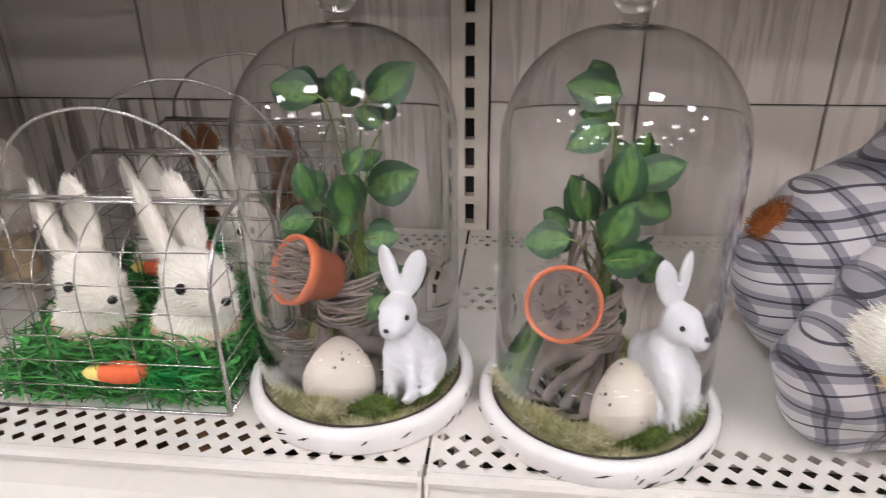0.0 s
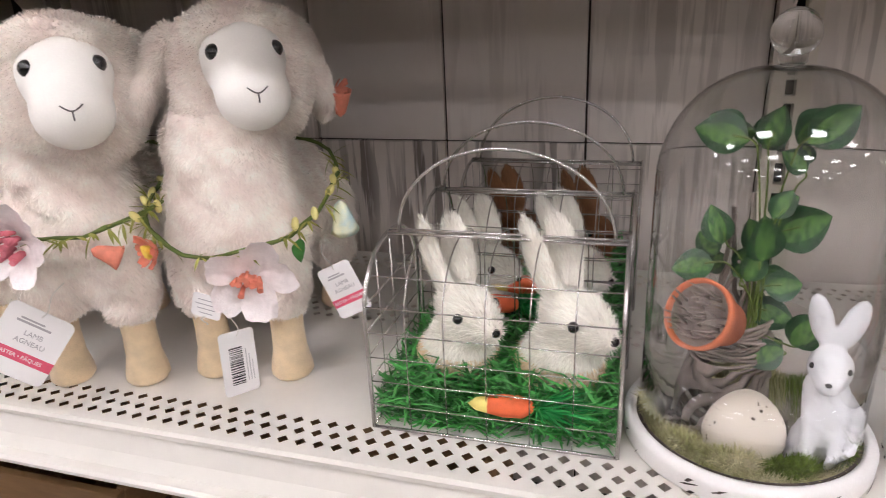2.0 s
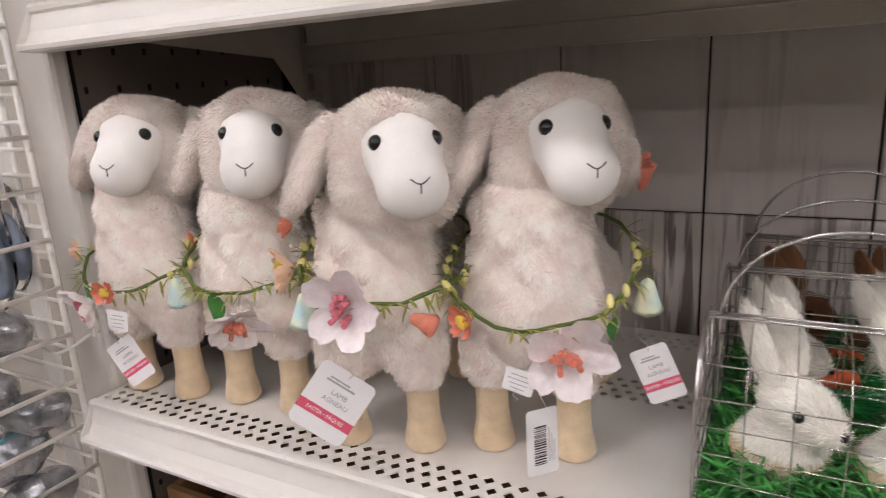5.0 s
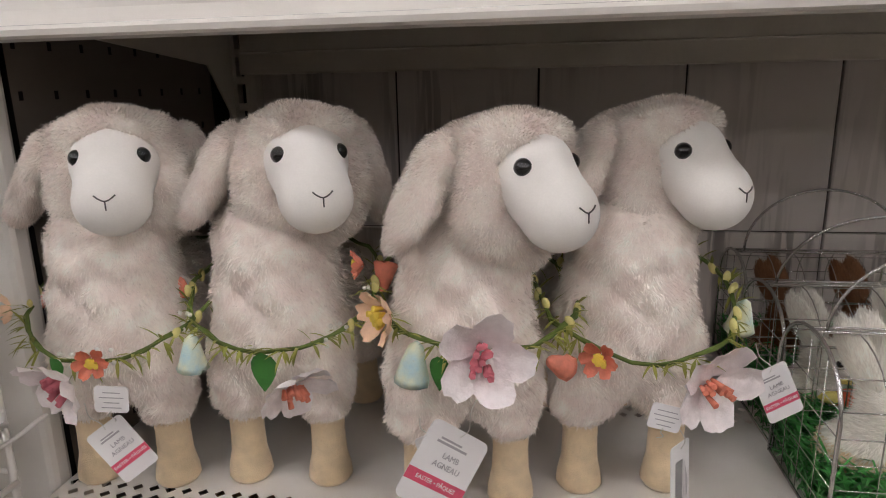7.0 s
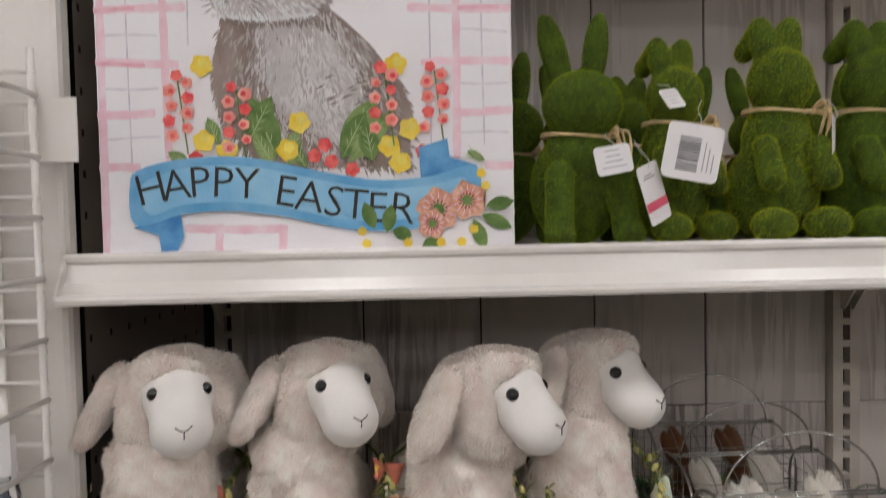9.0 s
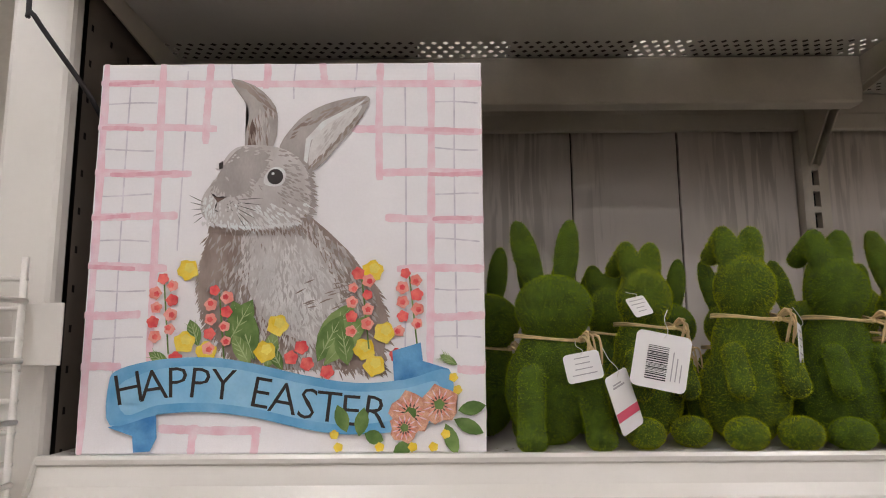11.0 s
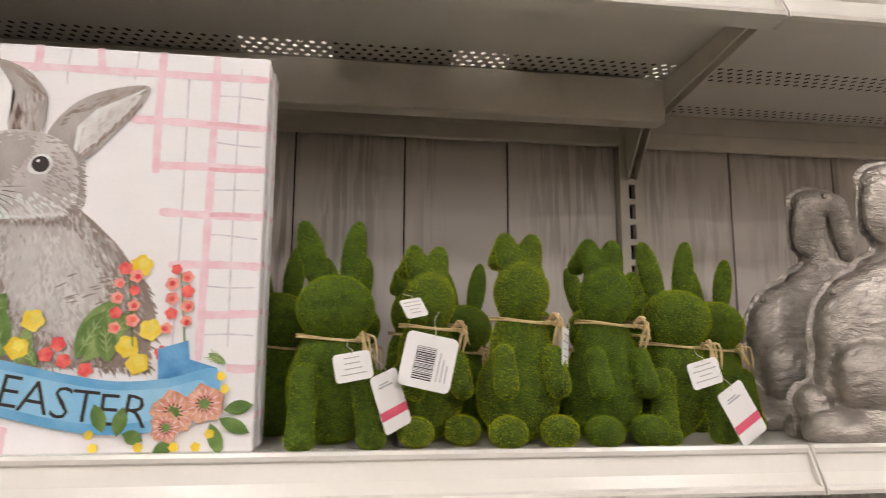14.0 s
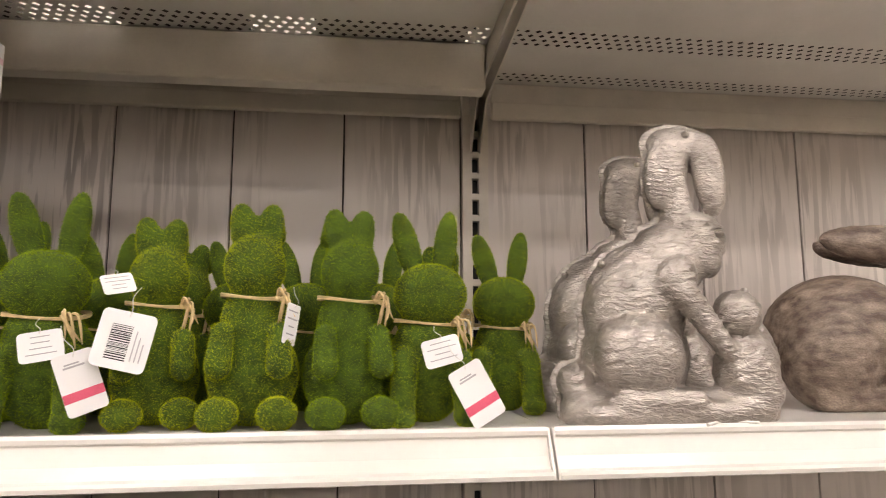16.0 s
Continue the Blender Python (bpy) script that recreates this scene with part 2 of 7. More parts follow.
def diamond_rows(bm, x0, x1, y0, y1, z, rows, pitch=0.0195):
    """A sheet from x0 to x1 with staggered rows of diamond holes between y0 and y1."""
    h = (y1 - y0) / rows
    for r in range(rows):
        ya, yb = y0 + r * h, y0 + (r + 1) * h
        start = x0 + (pitch / 2 if r % 2 else 0)
        k = int((x1 - start) / pitch)
        if start > x0:
            bm.faces.new([bm.verts.new(p) for p in ((x0, ya, z), (start, ya, z), (start, yb, z), (x0, yb, z))])
        for i in range(k):
            a, b = start + i * pitch, start + (i + 1) * pitch
            cx, cy, dx, dy = (a + b) / 2, (ya + yb) / 2, pitch * 0.34, h * 0.40
            A, B, C, D = [bm.verts.new(p) for p in ((a, ya, z), (b, ya, z), (b, yb, z), (a, yb, z))]
            N, E, S, W = [bm.verts.new(p) for p in ((cx, cy + dy, z), (cx + dx, cy, z), (cx, cy - dy, z), (cx - dx, cy, z))]
            for f in ((A, B, S), (B, E, S), (B, C, E), (C, N, E), (C, D, N), (D, W, N), (D, A, W), (A, S, W)):
                bm.faces.new(f)
        e = start + k * pitch
        bm.faces.new([bm.verts.new(p) for p in ((e, ya, z), (x1, ya, z), (x1, yb, z), (e, yb, z))])


def shelf_deck(x0, x1, z, bands, front=FRONT, back=-0.012):
    """Sheet-metal deck, two skins, with bands of diamond holes (y0, y1, rows)."""
    bm = bmesh.new()
    for zz in (z, z - 0.001):
        y = front
        for ya, yb, rows in bands:
            bm.faces.new([bm.verts.new(p) for p in ((x0, y, zz), (x1, y, zz), (x1, ya, zz), (x0, ya, zz))])
            diamond_rows(bm, x0, x1, ya, yb, zz, rows)
            y = yb
        bm.faces.new([bm.verts.new(p) for p in ((x0, y, zz), (x1, y, zz), (x1, back, zz), (x0, back, zz))])
    return bm


def shelf_lip(x0, x1, z, front=FRONT):
    """The leaning front channel of a shelf with its rolled edges."""
    o = [(front, z), (front - 0.004, z + 0.0035), (front - 0.010, z + 0.003), (front - 0.0125, z - 0.001), (front - 0.012, z - 0.006), (front - 0.0085, z - 0.009), (front - 0.015, z - 0.03), (front - 0.023, z - 0.043), (front - 0.033, z - 0.0445),
         (front - 0.036, z - 0.048), (front - 0.035, z - 0.053), (front - 0.028, z - 0.055), (front + 0.004, z - 0.055), (front + 0.004, z - 0.051), (front - 0.02, z - 0.050), (front - 0.002, z - 0.006)]
    return prism_x(bmesh.new(), o, x0, x1)


def lip_end(x, z, front=FRONT):
    o = [(front + 0.003, z), (front - 0.009, z + 0.002), (front - 0.034, z - 0.046), (front - 0.034, z - 0.054), (front + 0.003, z - 0.054)]
    return prism_x(bmesh.new(), o, x, x + 0.003)


def shelf(name, x0, x1, z, bands, label, stiffener=False, front=FRONT):
    th = thing(name, label, "shelf", "gondola shelves")
    x0, x1 = x0 + 0.0015, x1 - 0.0015
    part("deck", shelf_deck(x0, x1, z, bands, front), SHELF, th)
    part("front_lip", shelf_lip(x0 + 0.003, x1 - 0.003, z, front), SHELF, th)
    part("lip_end", lip_end(x0, z, front), SHELF, th)
    part("lip_end", lip_end(x1 - 0.003, z, front), SHELF, th)
    part("back_flange", boxed(x0 + 0.03, x1 - 0.03, -0.03, -0.012, z - 0.08, z - 0.045, bevel=0.003), SHELF_WORN, th)
    part("back_flange", boxed(x0 + 0.03, x1 - 0.03, -0.022, -0.012, z - 0.045, z - 0.0035, bevel=0.002), SHELF_WORN, th)
    if stiffener:
        part("stiffener", boxed(x0 + 0.012, x1 - 0.012, -0.205, -0.165, z - 0.09, z - 0.0035, bevel=0.005), SHELF_WORN, th)
    for xx, s in ((x0 + 0.008, 1), (x1 - 0.008, -1)):
        bm = bmesh.new()
        o = [(-0.012, z - 0.004), (front + 0.03, z - 0.004), (front + 0.03, z - 0.03), (-0.09, z - 0.065), (-0.02, z - 0.15), (-0.012, z - 0.15)]
        prism_x(bm, o, xx - 0.0015, xx + 0.0015)
        part("bracket", bm, SHELF_WORN, th)
    return th


FRONT_BAND = (-0.5293, -0.4798, 3)
UPPER_BAND = (-0.4973, -0.4478, 3)
MID_BAND = (-0.262, -0.196, 4)
BACK_BAND = (-0.075, -0.03, 3)
for i, (xa, xb) in enumerate(((-BAY, 0.0), (0.0, BAY))):
    shelf("shelf", xa, xb, LOW, (FRONT_BAND, MID_BAND, BACK_BAND), "white enamelled metal shelf with rows of diamond holes")
    shelf("shelf", xa, xb, UP, (UPPER_BAND, MID_BAND, BACK_BAND), "white enamelled metal shelf with a leaning front lip", front=FRONT_UP)
    shelf("shelf", xa, xb, TOP, (MID_BAND, BACK_BAND), "white metal shelf seen from below, with diamond holes", stiffener=(i == 0), front=FRONT_UP)
    shelf("shelf", xa, xb, 0.40, (FRONT_BAND, MID_BAND, BACK_BAND), "white enamelled metal base shelf near the floor")


def upright(x, label):
    th = thing("shelf_upright", label, "upright", "gondola uprights", at=pose(x, 0, 0))
    bm = bmesh.new()
    box(bm, -0.026, -0.007, -0.012, 0.03, 0, 2.5)
    box(bm, 0.007, 0.026, -0.012, 0.03, 0, 2.5)
    box(bm, -0.007, 0.007, 0.012, 0.03, 0, 2.5)
    z = 0.1
    while z < 2.45:
        box(bm, -0.007, 0.007, -0.0115, 0.006, z + 0.031, z + 0.0435)
        z += 0.0435
    part("channel", bm, SHELF_WORN, th)
    # black strip in the channel paints the shade seen through the slots
    part("slot_shadow", boxed(-0.0068, 0.0068, 0.0065, 0.0118, 0, 2.5), HOLE_SHADE, th, "near-black strip painted as the shade in the slots")
    return th


upright(0.0, "cream metal upright with a column of slots between the bays")
upright(-BAY + 0.025, "cream metal upright with a column of slots at the end")
upright(BAY, "cream metal upright with a column of slots")

# end frame of the gondola and its perforated inner panel
end_frame = thing("end_frame", "tall white metal end post and panel closing the shelving", "end frame")
part("post", boxed(-1.305, -1.2235, -0.50, -0.47, 0, 2.6, bevel=0.008), SHELF, end_frame)
part("post_web", boxed(-1.305, -1.255, -0.47, 0.06, 0, 2.6), SHELF, end_frame)


def perforated_panel(x, y0, y1, z0, z1, pitch=0.0254):
    """An upright sheet in the plane of x with square-set round holes."""
    bm = bmesh.new()
    ny, nz = int((y1 - y0) / pitch), int((z1 - z0) / pitch)
    for i in range(ny):
        for k in range(nz):
            a, b, c, d = y0 + i * pitch, y0 + (i + 1) * pitch, z0 + k * pitch, z0 + (k + 1) * pitch
            if (i % 2) or (k % 2):
                bm.faces.new([bm.verts.new((x, *p)) for p in ((a, c), (b, c), (b, d), (a, d))])
                continue
            cy, cz = (a + b) / 2, (c + d) / 2
            outer = [bm.verts.new((x, *p)) for p in ((a, c), (b, c), (b, d), (a, d))]
            inner = [bm.verts.new((x, cy + 0.0042 * math.cos(t), cz + 0.0065 * math.sin(t))) for t in (radians(225), radians(315), radians(45), radians(135))]
            for q in range(4):
                bm.faces.new((outer[q], outer[(q + 1) % 4], inner[(q + 1) % 4], inner[q]))
    return bm


part("perforated_panel", perforated_panel(-1.2225, -0.468, -0.04, 0.42, 2.45), SIDE_SHADED, end_frame, "perforated metal side panel, shade put into its grey-brown colour")
# black sheet behind the perforations paints their shade
part("panel_backing", boxed(-1.25, -1.236, -0.468, 0.0, 0.42, 2.45), HOLE_SHADE, end_frame, "near-black sheet painted as the shade behind the holes")

# printed board cladding of the back
back = tagged(part("wall_back_panel", boxed(-1.26, 1.4, 0.0165, 0.04, 0, 2.5), BACKING), "back panel of the shelving clad with whitewashed boards", "panel", kind="structure")
board_meshes = {}


def board(x0, x1, z0, z1):
    key = (round(x1 - x0, 3), round(z1 - z0, 3))
    if key not in board_meshes:
        w, h = x1 - x0, z1 - z0
        board_meshes[key] = finish(boxed(-w / 2, w / 2, -0.004, 0.004, -h / 2, h / 2, bevel=0.0012), "board", PLANK)
    part("board", board_meshes[key], PLANK, back, at=pose((x0 + x1) / 2, 0.0125, (z0 + z1) / 2))


SEAMS_LEFT = [-1.17, -0.937, -0.707, -0.484, -0.266, -0.027]
SEAMS_RIGHT = [0.027, 0.238, 0.490, 0.720, 0.945, 1.19]
for seams in (SEAMS_LEFT, SEAMS_RIGHT):
    for a, b in zip(seams, seams[1:]):
        for z0, z1 in ((0.42, 1.062), (1.0645, 2.45)):
            board(a + 0.0018, b - 0.0018, z0, z1)

# uncut holes: near-black discs on the boards paint the shade in them
hole_mesh = finish(lathe(bmesh.new(), [(0, -0.0003), (0.003, -0.0003), (0.003, 0.0)], seg=10), "screw_hole", HOLE_SHADE)
for x, z in ((-0.369, 1.873), (-0.326, 1.873), (-0.284, 1.873), (-0.905, 1.862), (-0.86, 1.858), (-0.30, 1.02), (-0.26, 1.02)):
    part("screw_hole", hole_mesh, HOLE_SHADE, back, at=pose(x, 0.0083, z, 90, 0, 0))
# unseen dark boards added over the deck so its holes look dark from below
for a, b in ((-1.2, -0.79), (-0.63, -0.42), (-0.31, -0.05), (0.04, 1.18)):
    tagged(part("hole_cover_board", boxed(a, b, -0.5, -0.02, TOP + 0.001, TOP + 0.02), BACKING), "dark board added on the top shelf to darken its holes", "flat stock", "stock on the top shelf")

# unseen shelving added across the aisle, behind the walker; its height screens far lamps
across = thing("opposite_shelving", "unseen plain shelving added across the aisle to screen far lamps", "shelving")
part("back_board", boxed(-3.6, 3.6, -3.2, -3.15, 0, 1.9), WALL_MAT, across)
for z in (0.2, 0.6, 1.0, 1.4, 1.8):
    part("shelf_board", boxed(-3.6, 3.6, -3.15, -2.75, z, z + 0.03), SHELF, across)

# ---- modelling of soft and carved shapes ----
def rot(deg):
    return np.array(Euler([radians(a) for a in deg]).to_matrix())


def ball(c, r, turn=(0, 0, 0), k=None):
    """An ellipsoid: centre, three radii, turn in degrees."""
    r = (r, r, r) if not isinstance(r, (tuple, list)) else r
    return ("e", np.array(c, float), np.array(r, float), rot(turn), k)


def limb(a, b, ra, rb=None, k=None):
    """A rounded rod from a to b."""
    return ("c", np.array(a, float), np.array(b, float), (ra, ra if rb is None else rb), k)


def field(prims, P, k):
    F = None
    for kind, a, b, c, kk in prims:
        if kind == "e":
            q = (P - a) @ c
            k0 = np.linalg.norm(q / b, axis=1)
            k1 = np.linalg.norm(q / (b * b), axis=1) + 1e-9
            d = k0 * (k0 - 1) / k1
        else:
            ab = b - a
            t = np.clip(((P - a) @ ab) / (ab @ ab), 0, 1)
            d = np.linalg.norm(P - a - t[:, None] * ab, axis=1) - (c[0] + (c[1] - c[0]) * t)
        if F is None:
            F = d
        else:
            s = kk or k
            h = np.clip(0.5 + 0.5 * (F - d) / s, 0, 1)
            F = F + (d - F) * h - s * h * (1 - h)
    return F


def skin(prims, h=0.004, k=0.012, extra=None, floor=None):
    """The surface round melted-together balls and limbs: vertices and quads."""
    lo, hi = np.full(3, 1e9), np.full(3, -1e9)
    for kind, a, b, c, kk in prims:
        if kind == "e":
            m = b.max()
            lo, hi = np.minimum(lo, a - m), np.maximum(hi, a + m)
        else:
            m = max(c)
            lo, hi = np.minimum(lo, np.minimum(a, b) - m), np.maximum(hi, np.maximum(a, b) + m)
    lo, hi = lo - 3 * h - k * 0.5, hi + 3 * h + k * 0.5
    n = np.ceil((hi - lo) / h).astype(int) + 1
    ax = [lo[i] + h * np.arange(n[i]) for i in range(3)]
    G = np.stack(np.meshgrid(*ax, indexing="ij"), -1)
    P = G.reshape(-1, 3)
    F = field(prims, P, k)
    if extra is not None:
        F = extra(P, F)
    if floor is not None:
        F = np.maximum(F, floor - P[:, 2])
    F = F.reshape(n)
    corners = [(i, j, m) for i in (0, 1) for j in (0, 1) for m in (0, 1)]
    sl = lambda o: tuple(slice(o[i], n[i] - 1 + o[i]) for i in range(3))
    pos, cnt = np.zeros((*(n - 1), 3)), np.zeros(n - 1)
    for a in corners:
        for d in range(3):
            if a[d] == 0:
                b = tuple(a[i] + (i == d) for i in range(3))
                fa, fb = F[sl(a)], F[sl(b)]
                cross = (fa < 0) != (fb < 0)
                t = np.where(cross, fa / np.where(cross, fa - fb, 1), 0)
                for i in range(3):
                    pos[..., i] += np.where(cross, a[i] + (t if i == d else 0), 0)
                cnt += cross
    live = cnt > 0
    idx = np.full(n - 1, -1)
    idx[live] = np.arange(live.sum())
    cell = np.stack(np.nonzero(live), -1)
    V = lo + h * (cell + pos[live] / cnt[live][:, None])
    quads = []
    for d in range(3):
        u, v = (d + 1) % 3, (d + 2) % 3
        s0 = [slice(1, n[i] - 1) for i in range(3)]
        s0[d] = slice(0, n[d] - 1)
        s1 = list(s0)
        s1[d] = slice(1, n[d])
        A, B = F[tuple(s0)] < 0, F[tuple(s1)] < 0
        e = np.stack(np.nonzero(A != B), -1)
        e0 = e + np.array([1 if i != d else 0 for i in range(3)])
        flip = ~A[tuple(e.T)]
        du, dv = np.eye(3, dtype=int)[u], np.eye(3, dtype=int)[v]
        q = np.stack([idx[tuple((e0 - du - dv).T)], idx[tuple((e0 - dv).T)], idx[tuple(e0.T)], idx[tuple((e0 - du).T)]], -1)
        q[flip] = q[flip][:, ::-1]
        quads.append(q)
    Q = np.concatenate(quads)
    # even the surface a little
    for _ in range(2):
        S, C = np.zeros_like(V), np.zeros(len(V))
        for i in range(4):
            np.add.at(S, Q[:, i], V[Q[:, (i + 1) % 4]] + V[Q[:, (i - 1) % 4]])
            np.add.at(C, Q[:, i], 2)
        V = 0.5 * V + 0.5 * S / C[:, None]
    return V, Q


def fur(V, Q, count, length, width, comb=(0, 0, -1), lie=1.2, spread=0.5, seed=1, keep=None, sink=0.001):
    """Many single hairs standing on a surface, combed one way: vertices and triangles."""
    rg = np.random.default_rng(seed)
    T = np.concatenate([Q[:, [0, 1, 2]], Q[:, [0, 2, 3]]])
    a, b, c = V[T[:, 0]], V[T[:, 1]], V[T[:, 2]]
    N = np.cross(b - a, c - a)
    area = np.linalg.norm(N, axis=1)
    N = N / (area[:, None] + 1e-12)
    if keep is not None:
        area = area * keep((a + b + c) / 3, N)
    pick = rg.choice(len(T), count, p=area / area.sum())
    u, v = rg.random(count), rg.random(count)
    s = u + v > 1
    u[s], v[s] = 1 - u[s], 1 - v[s]
    p = a[pick] + u[:, None] * (b - a)[pick] + v[:, None] * (c - a)[pick]
    n = N[pick]
    cb = comb(p, n) if callable(comb) else np.tile(np.array(comb, float), (count, 1))
    t = cb - (cb * n).sum(1)[:, None] * n
    d = n + lie * t + spread * rg.normal(size=(count, 3))
    d /= np.linalg.norm(d, axis=1)[:, None]
    w = np.cross(d, n + 0.3 * rg.normal(size=(count, 3)))
    w /= np.linalg.norm(w, axis=1)[:, None] + 1e-9
    L = length * (0.6 + 0.8 * rg.random(count))[:, None]
    base = p - sink * n
    W = width * (0.7 + 0.6 * rg.random(count))[:, None]
    VV = np.stack([base - w * W, base + w * W, base + d * L], 1).reshape(-1, 3)
    return VV, np.arange(3 * count).reshape(-1, 3)


def shaped(name, chunks, mats):
    """One mesh from pieces (vertices, faces, material index, smooth)."""
    verts, faces, mi, sm, o = [], [], [], [], 0
    for V, F, m, s in chunks:
        verts.append(np.asarray(V))
        faces += [[int(i) + o for i in f] for f in np.asarray(F).tolist()]
        mi += [m] * len(F)
        sm += [s] * len(F)
        o += len(V)
    me = bpy.data.meshes.new(name)
    me.from_pydata(np.concatenate(verts).tolist(), [], faces)
    me.polygons.foreach_set("material_index", mi)
    me.polygons.foreach_set("use_smooth", sm)
    for m in mats:
        me.materials.append(m)
    me.update()
    return me


def bm_chunk(bm, m=0, smooth=True):
    bmesh.ops.triangulate(bm, faces=bm.faces)
    bm.verts.ensure_lookup_table()
    bm.verts.index_update()
    V = np.array([v.co[:] for v in bm.verts])
    F = np.array([[v.index for v in f.verts] for f in bm.faces])
    bm.free()
    return V, F, m, smooth


def sphere_bm(c, r, turn=(0, 0, 0), seg=16):
    r = (r, r, r) if not isinstance(r, (tuple, list)) else r
    bm = bmesh.new()
    bmesh.ops.create_uvsphere(bm, u_segments=seg, v_segments=max(6, seg // 2), radius=1, matrix=pose(c[0], c[1], c[2], *turn) @ Matrix.Diagonal((*r, 1)))
    return bm


def arc(c, r, a0, a1, n, plane="xz"):
    """Points on part of an ellipse; r is (r1, r2)."""
    out = []
    for i in range(n + 1):
        t = radians(a0 + (a1 - a0) * i / n)
        u, v = r[0] * math.cos(t), r[1] * math.sin(t)
        out.append((c[0] + u, c[1], c[2] + v) if plane == "xz" else (c[0] + u, c[1] + v, c[2]) if plane == "xy" else (c[0], c[1] + u, c[2] + v))
    return out


def curve_pts(pts, n=6, closed=False):
    """A smooth line through points."""
    P = [Vector(p) for p in pts]
    k, out = len(P), []
    for i in range(k if closed else k - 1):
        g = lambda j: P[j % k] if closed else P[min(max(j, 0), k - 1)]
        p0, p1, p2, p3 = g(i - 1), g(i), g(i + 1), g(i + 2)
        for s in range(n):
            t = s / n
            out.append(0.5 * (2 * p1 + (p2 - p0) * t + (2 * p0 - 5 * p1 + 4 * p2 - p3) * t * t + (3 * p1 - p0 - 3 * p2 + p3) * t ** 3))
    if not closed:
        out.append(P[-1])
    return out


def leaf_bm(bm, m, length, width, bend=0.3, cup=0.15, n=6, mi=0, heart=0):
    """A pointed leaf along local +y with a folded midrib, at pose m."""
    rows = []
    for i in range(n + 1):
        t = i / n
        w = width * 0.5 * (math.sin(math.pi * min(1, t * 1.02)) ** 0.7) * (1 - 0.25 * t)
        z = -bend * length * t * t
        rows.append([bm.verts.new(m @ Vector((s * w, t * length, z + cup * w * abs(s)))) for s in (-1, -0.5, 0, 0.5, 1)])
    for a, b in zip(rows, rows[1:]):
        for j in range(4):
            f = bm.faces.new((a[j], a[j + 1], b[j + 1], b[j]))
            f.material_index = mi + (heart if j in (1, 2) else 0)
            f.smooth = True


def text_mesh(body, size, name="lettering", weight=0.0, depth=0.0002):
    """Lettering in the built-in font, flat in the local xy plane, centred."""
    cu = bpy.data.curves.new(name, "FONT")
    cu.body, cu.size, cu.align_x, cu.align_y, cu.offset, cu.extrude, cu.resolution_u = body, size, "CENTER", "CENTER", weight, depth, 2
    tmp = bpy.data.objects.new(name, cu)
    scene.collection.objects.link(tmp)
    bpy.context.view_layer.update()
    me = bpy.data.meshes.new_from_object(tmp.evaluated_get(bpy.context.evaluated_depsgraph_get()))
    me.name = name
    bpy.data.objects.remove(tmp)
    bpy.data.curves.remove(cu)
    return me


# ---- paints and fabrics of the things ----
PLUSH = material("cream_plush", srgb(254, 239, 230), rough=0.9, vary=0.10, scale=42, fine=0.04, sheen=0.4, island=0.07, spec=0.2)
FELT_TAN = material("tan_felt", srgb(232, 208, 172), rough=0.95, vary=0.07, scale=60, fine=0.06, bump=0.5, bump_scale=700, sheen=0.3, spec=0.2)
FELT_WHITE = material("white_felt", srgb(243, 239, 233), rough=0.9, vary=0.02, scale=40, fine=0.02, bump=0.15, bump_scale=900, sheen=0.3, spec=0.2)
BEAD = material("black_bead", (0.006, 0.006, 0.006), rough=0.08, vary=0, fine=0, coat=0.5)
THREAD = material("grey_thread", srgb(92, 86, 84), rough=0.8)
STEM = material("green_wrapped_stem", srgb(96, 112, 48), rough=0.7, vary=0.2, scale=80)
LEAF_PALE = material("olive_sprig", srgb(146, 146, 70), rough=0.6, vary=0.2, scale=60, island=0.2)
LEAF_FABRIC = material("green_fabric_leaf", srgb(58, 118, 48), rough=0.6, vary=0.15, scale=90, bump=0.2)
BUD = material("pale_yellow_bud", srgb(226, 216, 142), rough=0.5, vary=0.1, scale=90)
BERRY = material("white_berry", srgb(240, 238, 230), rough=0.35)
PETAL_PINK = material("blush_paper_petal", srgb(250, 241, 240), rough=0.75, vary=0.06, scale=120, fine=0.05, bump=0.5, bump_scale=300, island=0.04)
PETAL_ROSE = material("rose_paper_petal", srgb(214, 120, 132), rough=0.7, vary=0.15, scale=120, bump=0.4)
PETAL_CORAL = material("coral_paper_petal", srgb(232, 140, 116), rough=0.7, vary=0.12, scale=100, bump=0.4)
PETAL_PEACH = material("peach_paper_petal", srgb(246, 208, 176), rough=0.7, vary=0.08, scale=100, bump=0.4)
PETAL_YELLOW = material("yellow_paper", srgb(238, 206, 84), rough=0.7, vary=0.12, scale=100)
PETAL_BLUE = material("pale_blue_bud_paper", srgb(190, 222, 226), second=srgb(236, 236, 200), rough=0.6, scale=55)
CARD = material("white_card", srgb(240, 237, 236), rough=0.5, vary=0.01, scale=20, fine=0.0)
CARD_PINK = material("pink_print", srgb(224, 92, 118), rough=0.5, vary=0.03)
INK = material("dark_ink", srgb(38, 34, 36), rough=0.6, vary=0)
INK_GREY = material("grey_ink", srgb(178, 174, 176), rough=0.6, vary=0)
STRING = material("clear_string", srgb(225, 222, 215), rough=0.4)
WIRE = material("galvanised_wire", srgb(208, 204, 202), rough=0.26, metal=0.9, vary=0.08, scale=50)
WIRE_DARK = material("dull_wire", srgb(120, 112, 106), rough=0.4, metal=0.8, vary=0.1, scale=50)
RAFFIA_WHITE = material("white_raffia", srgb(252, 246, 236), rough=0.8, vary=0.06, scale=60, island=0.10, sheen=0.2)
RAFFIA_TAN = material("tan_raffia", srgb(228, 202, 166), rough=0.85, vary=0.1, scale=60, island=0.15)
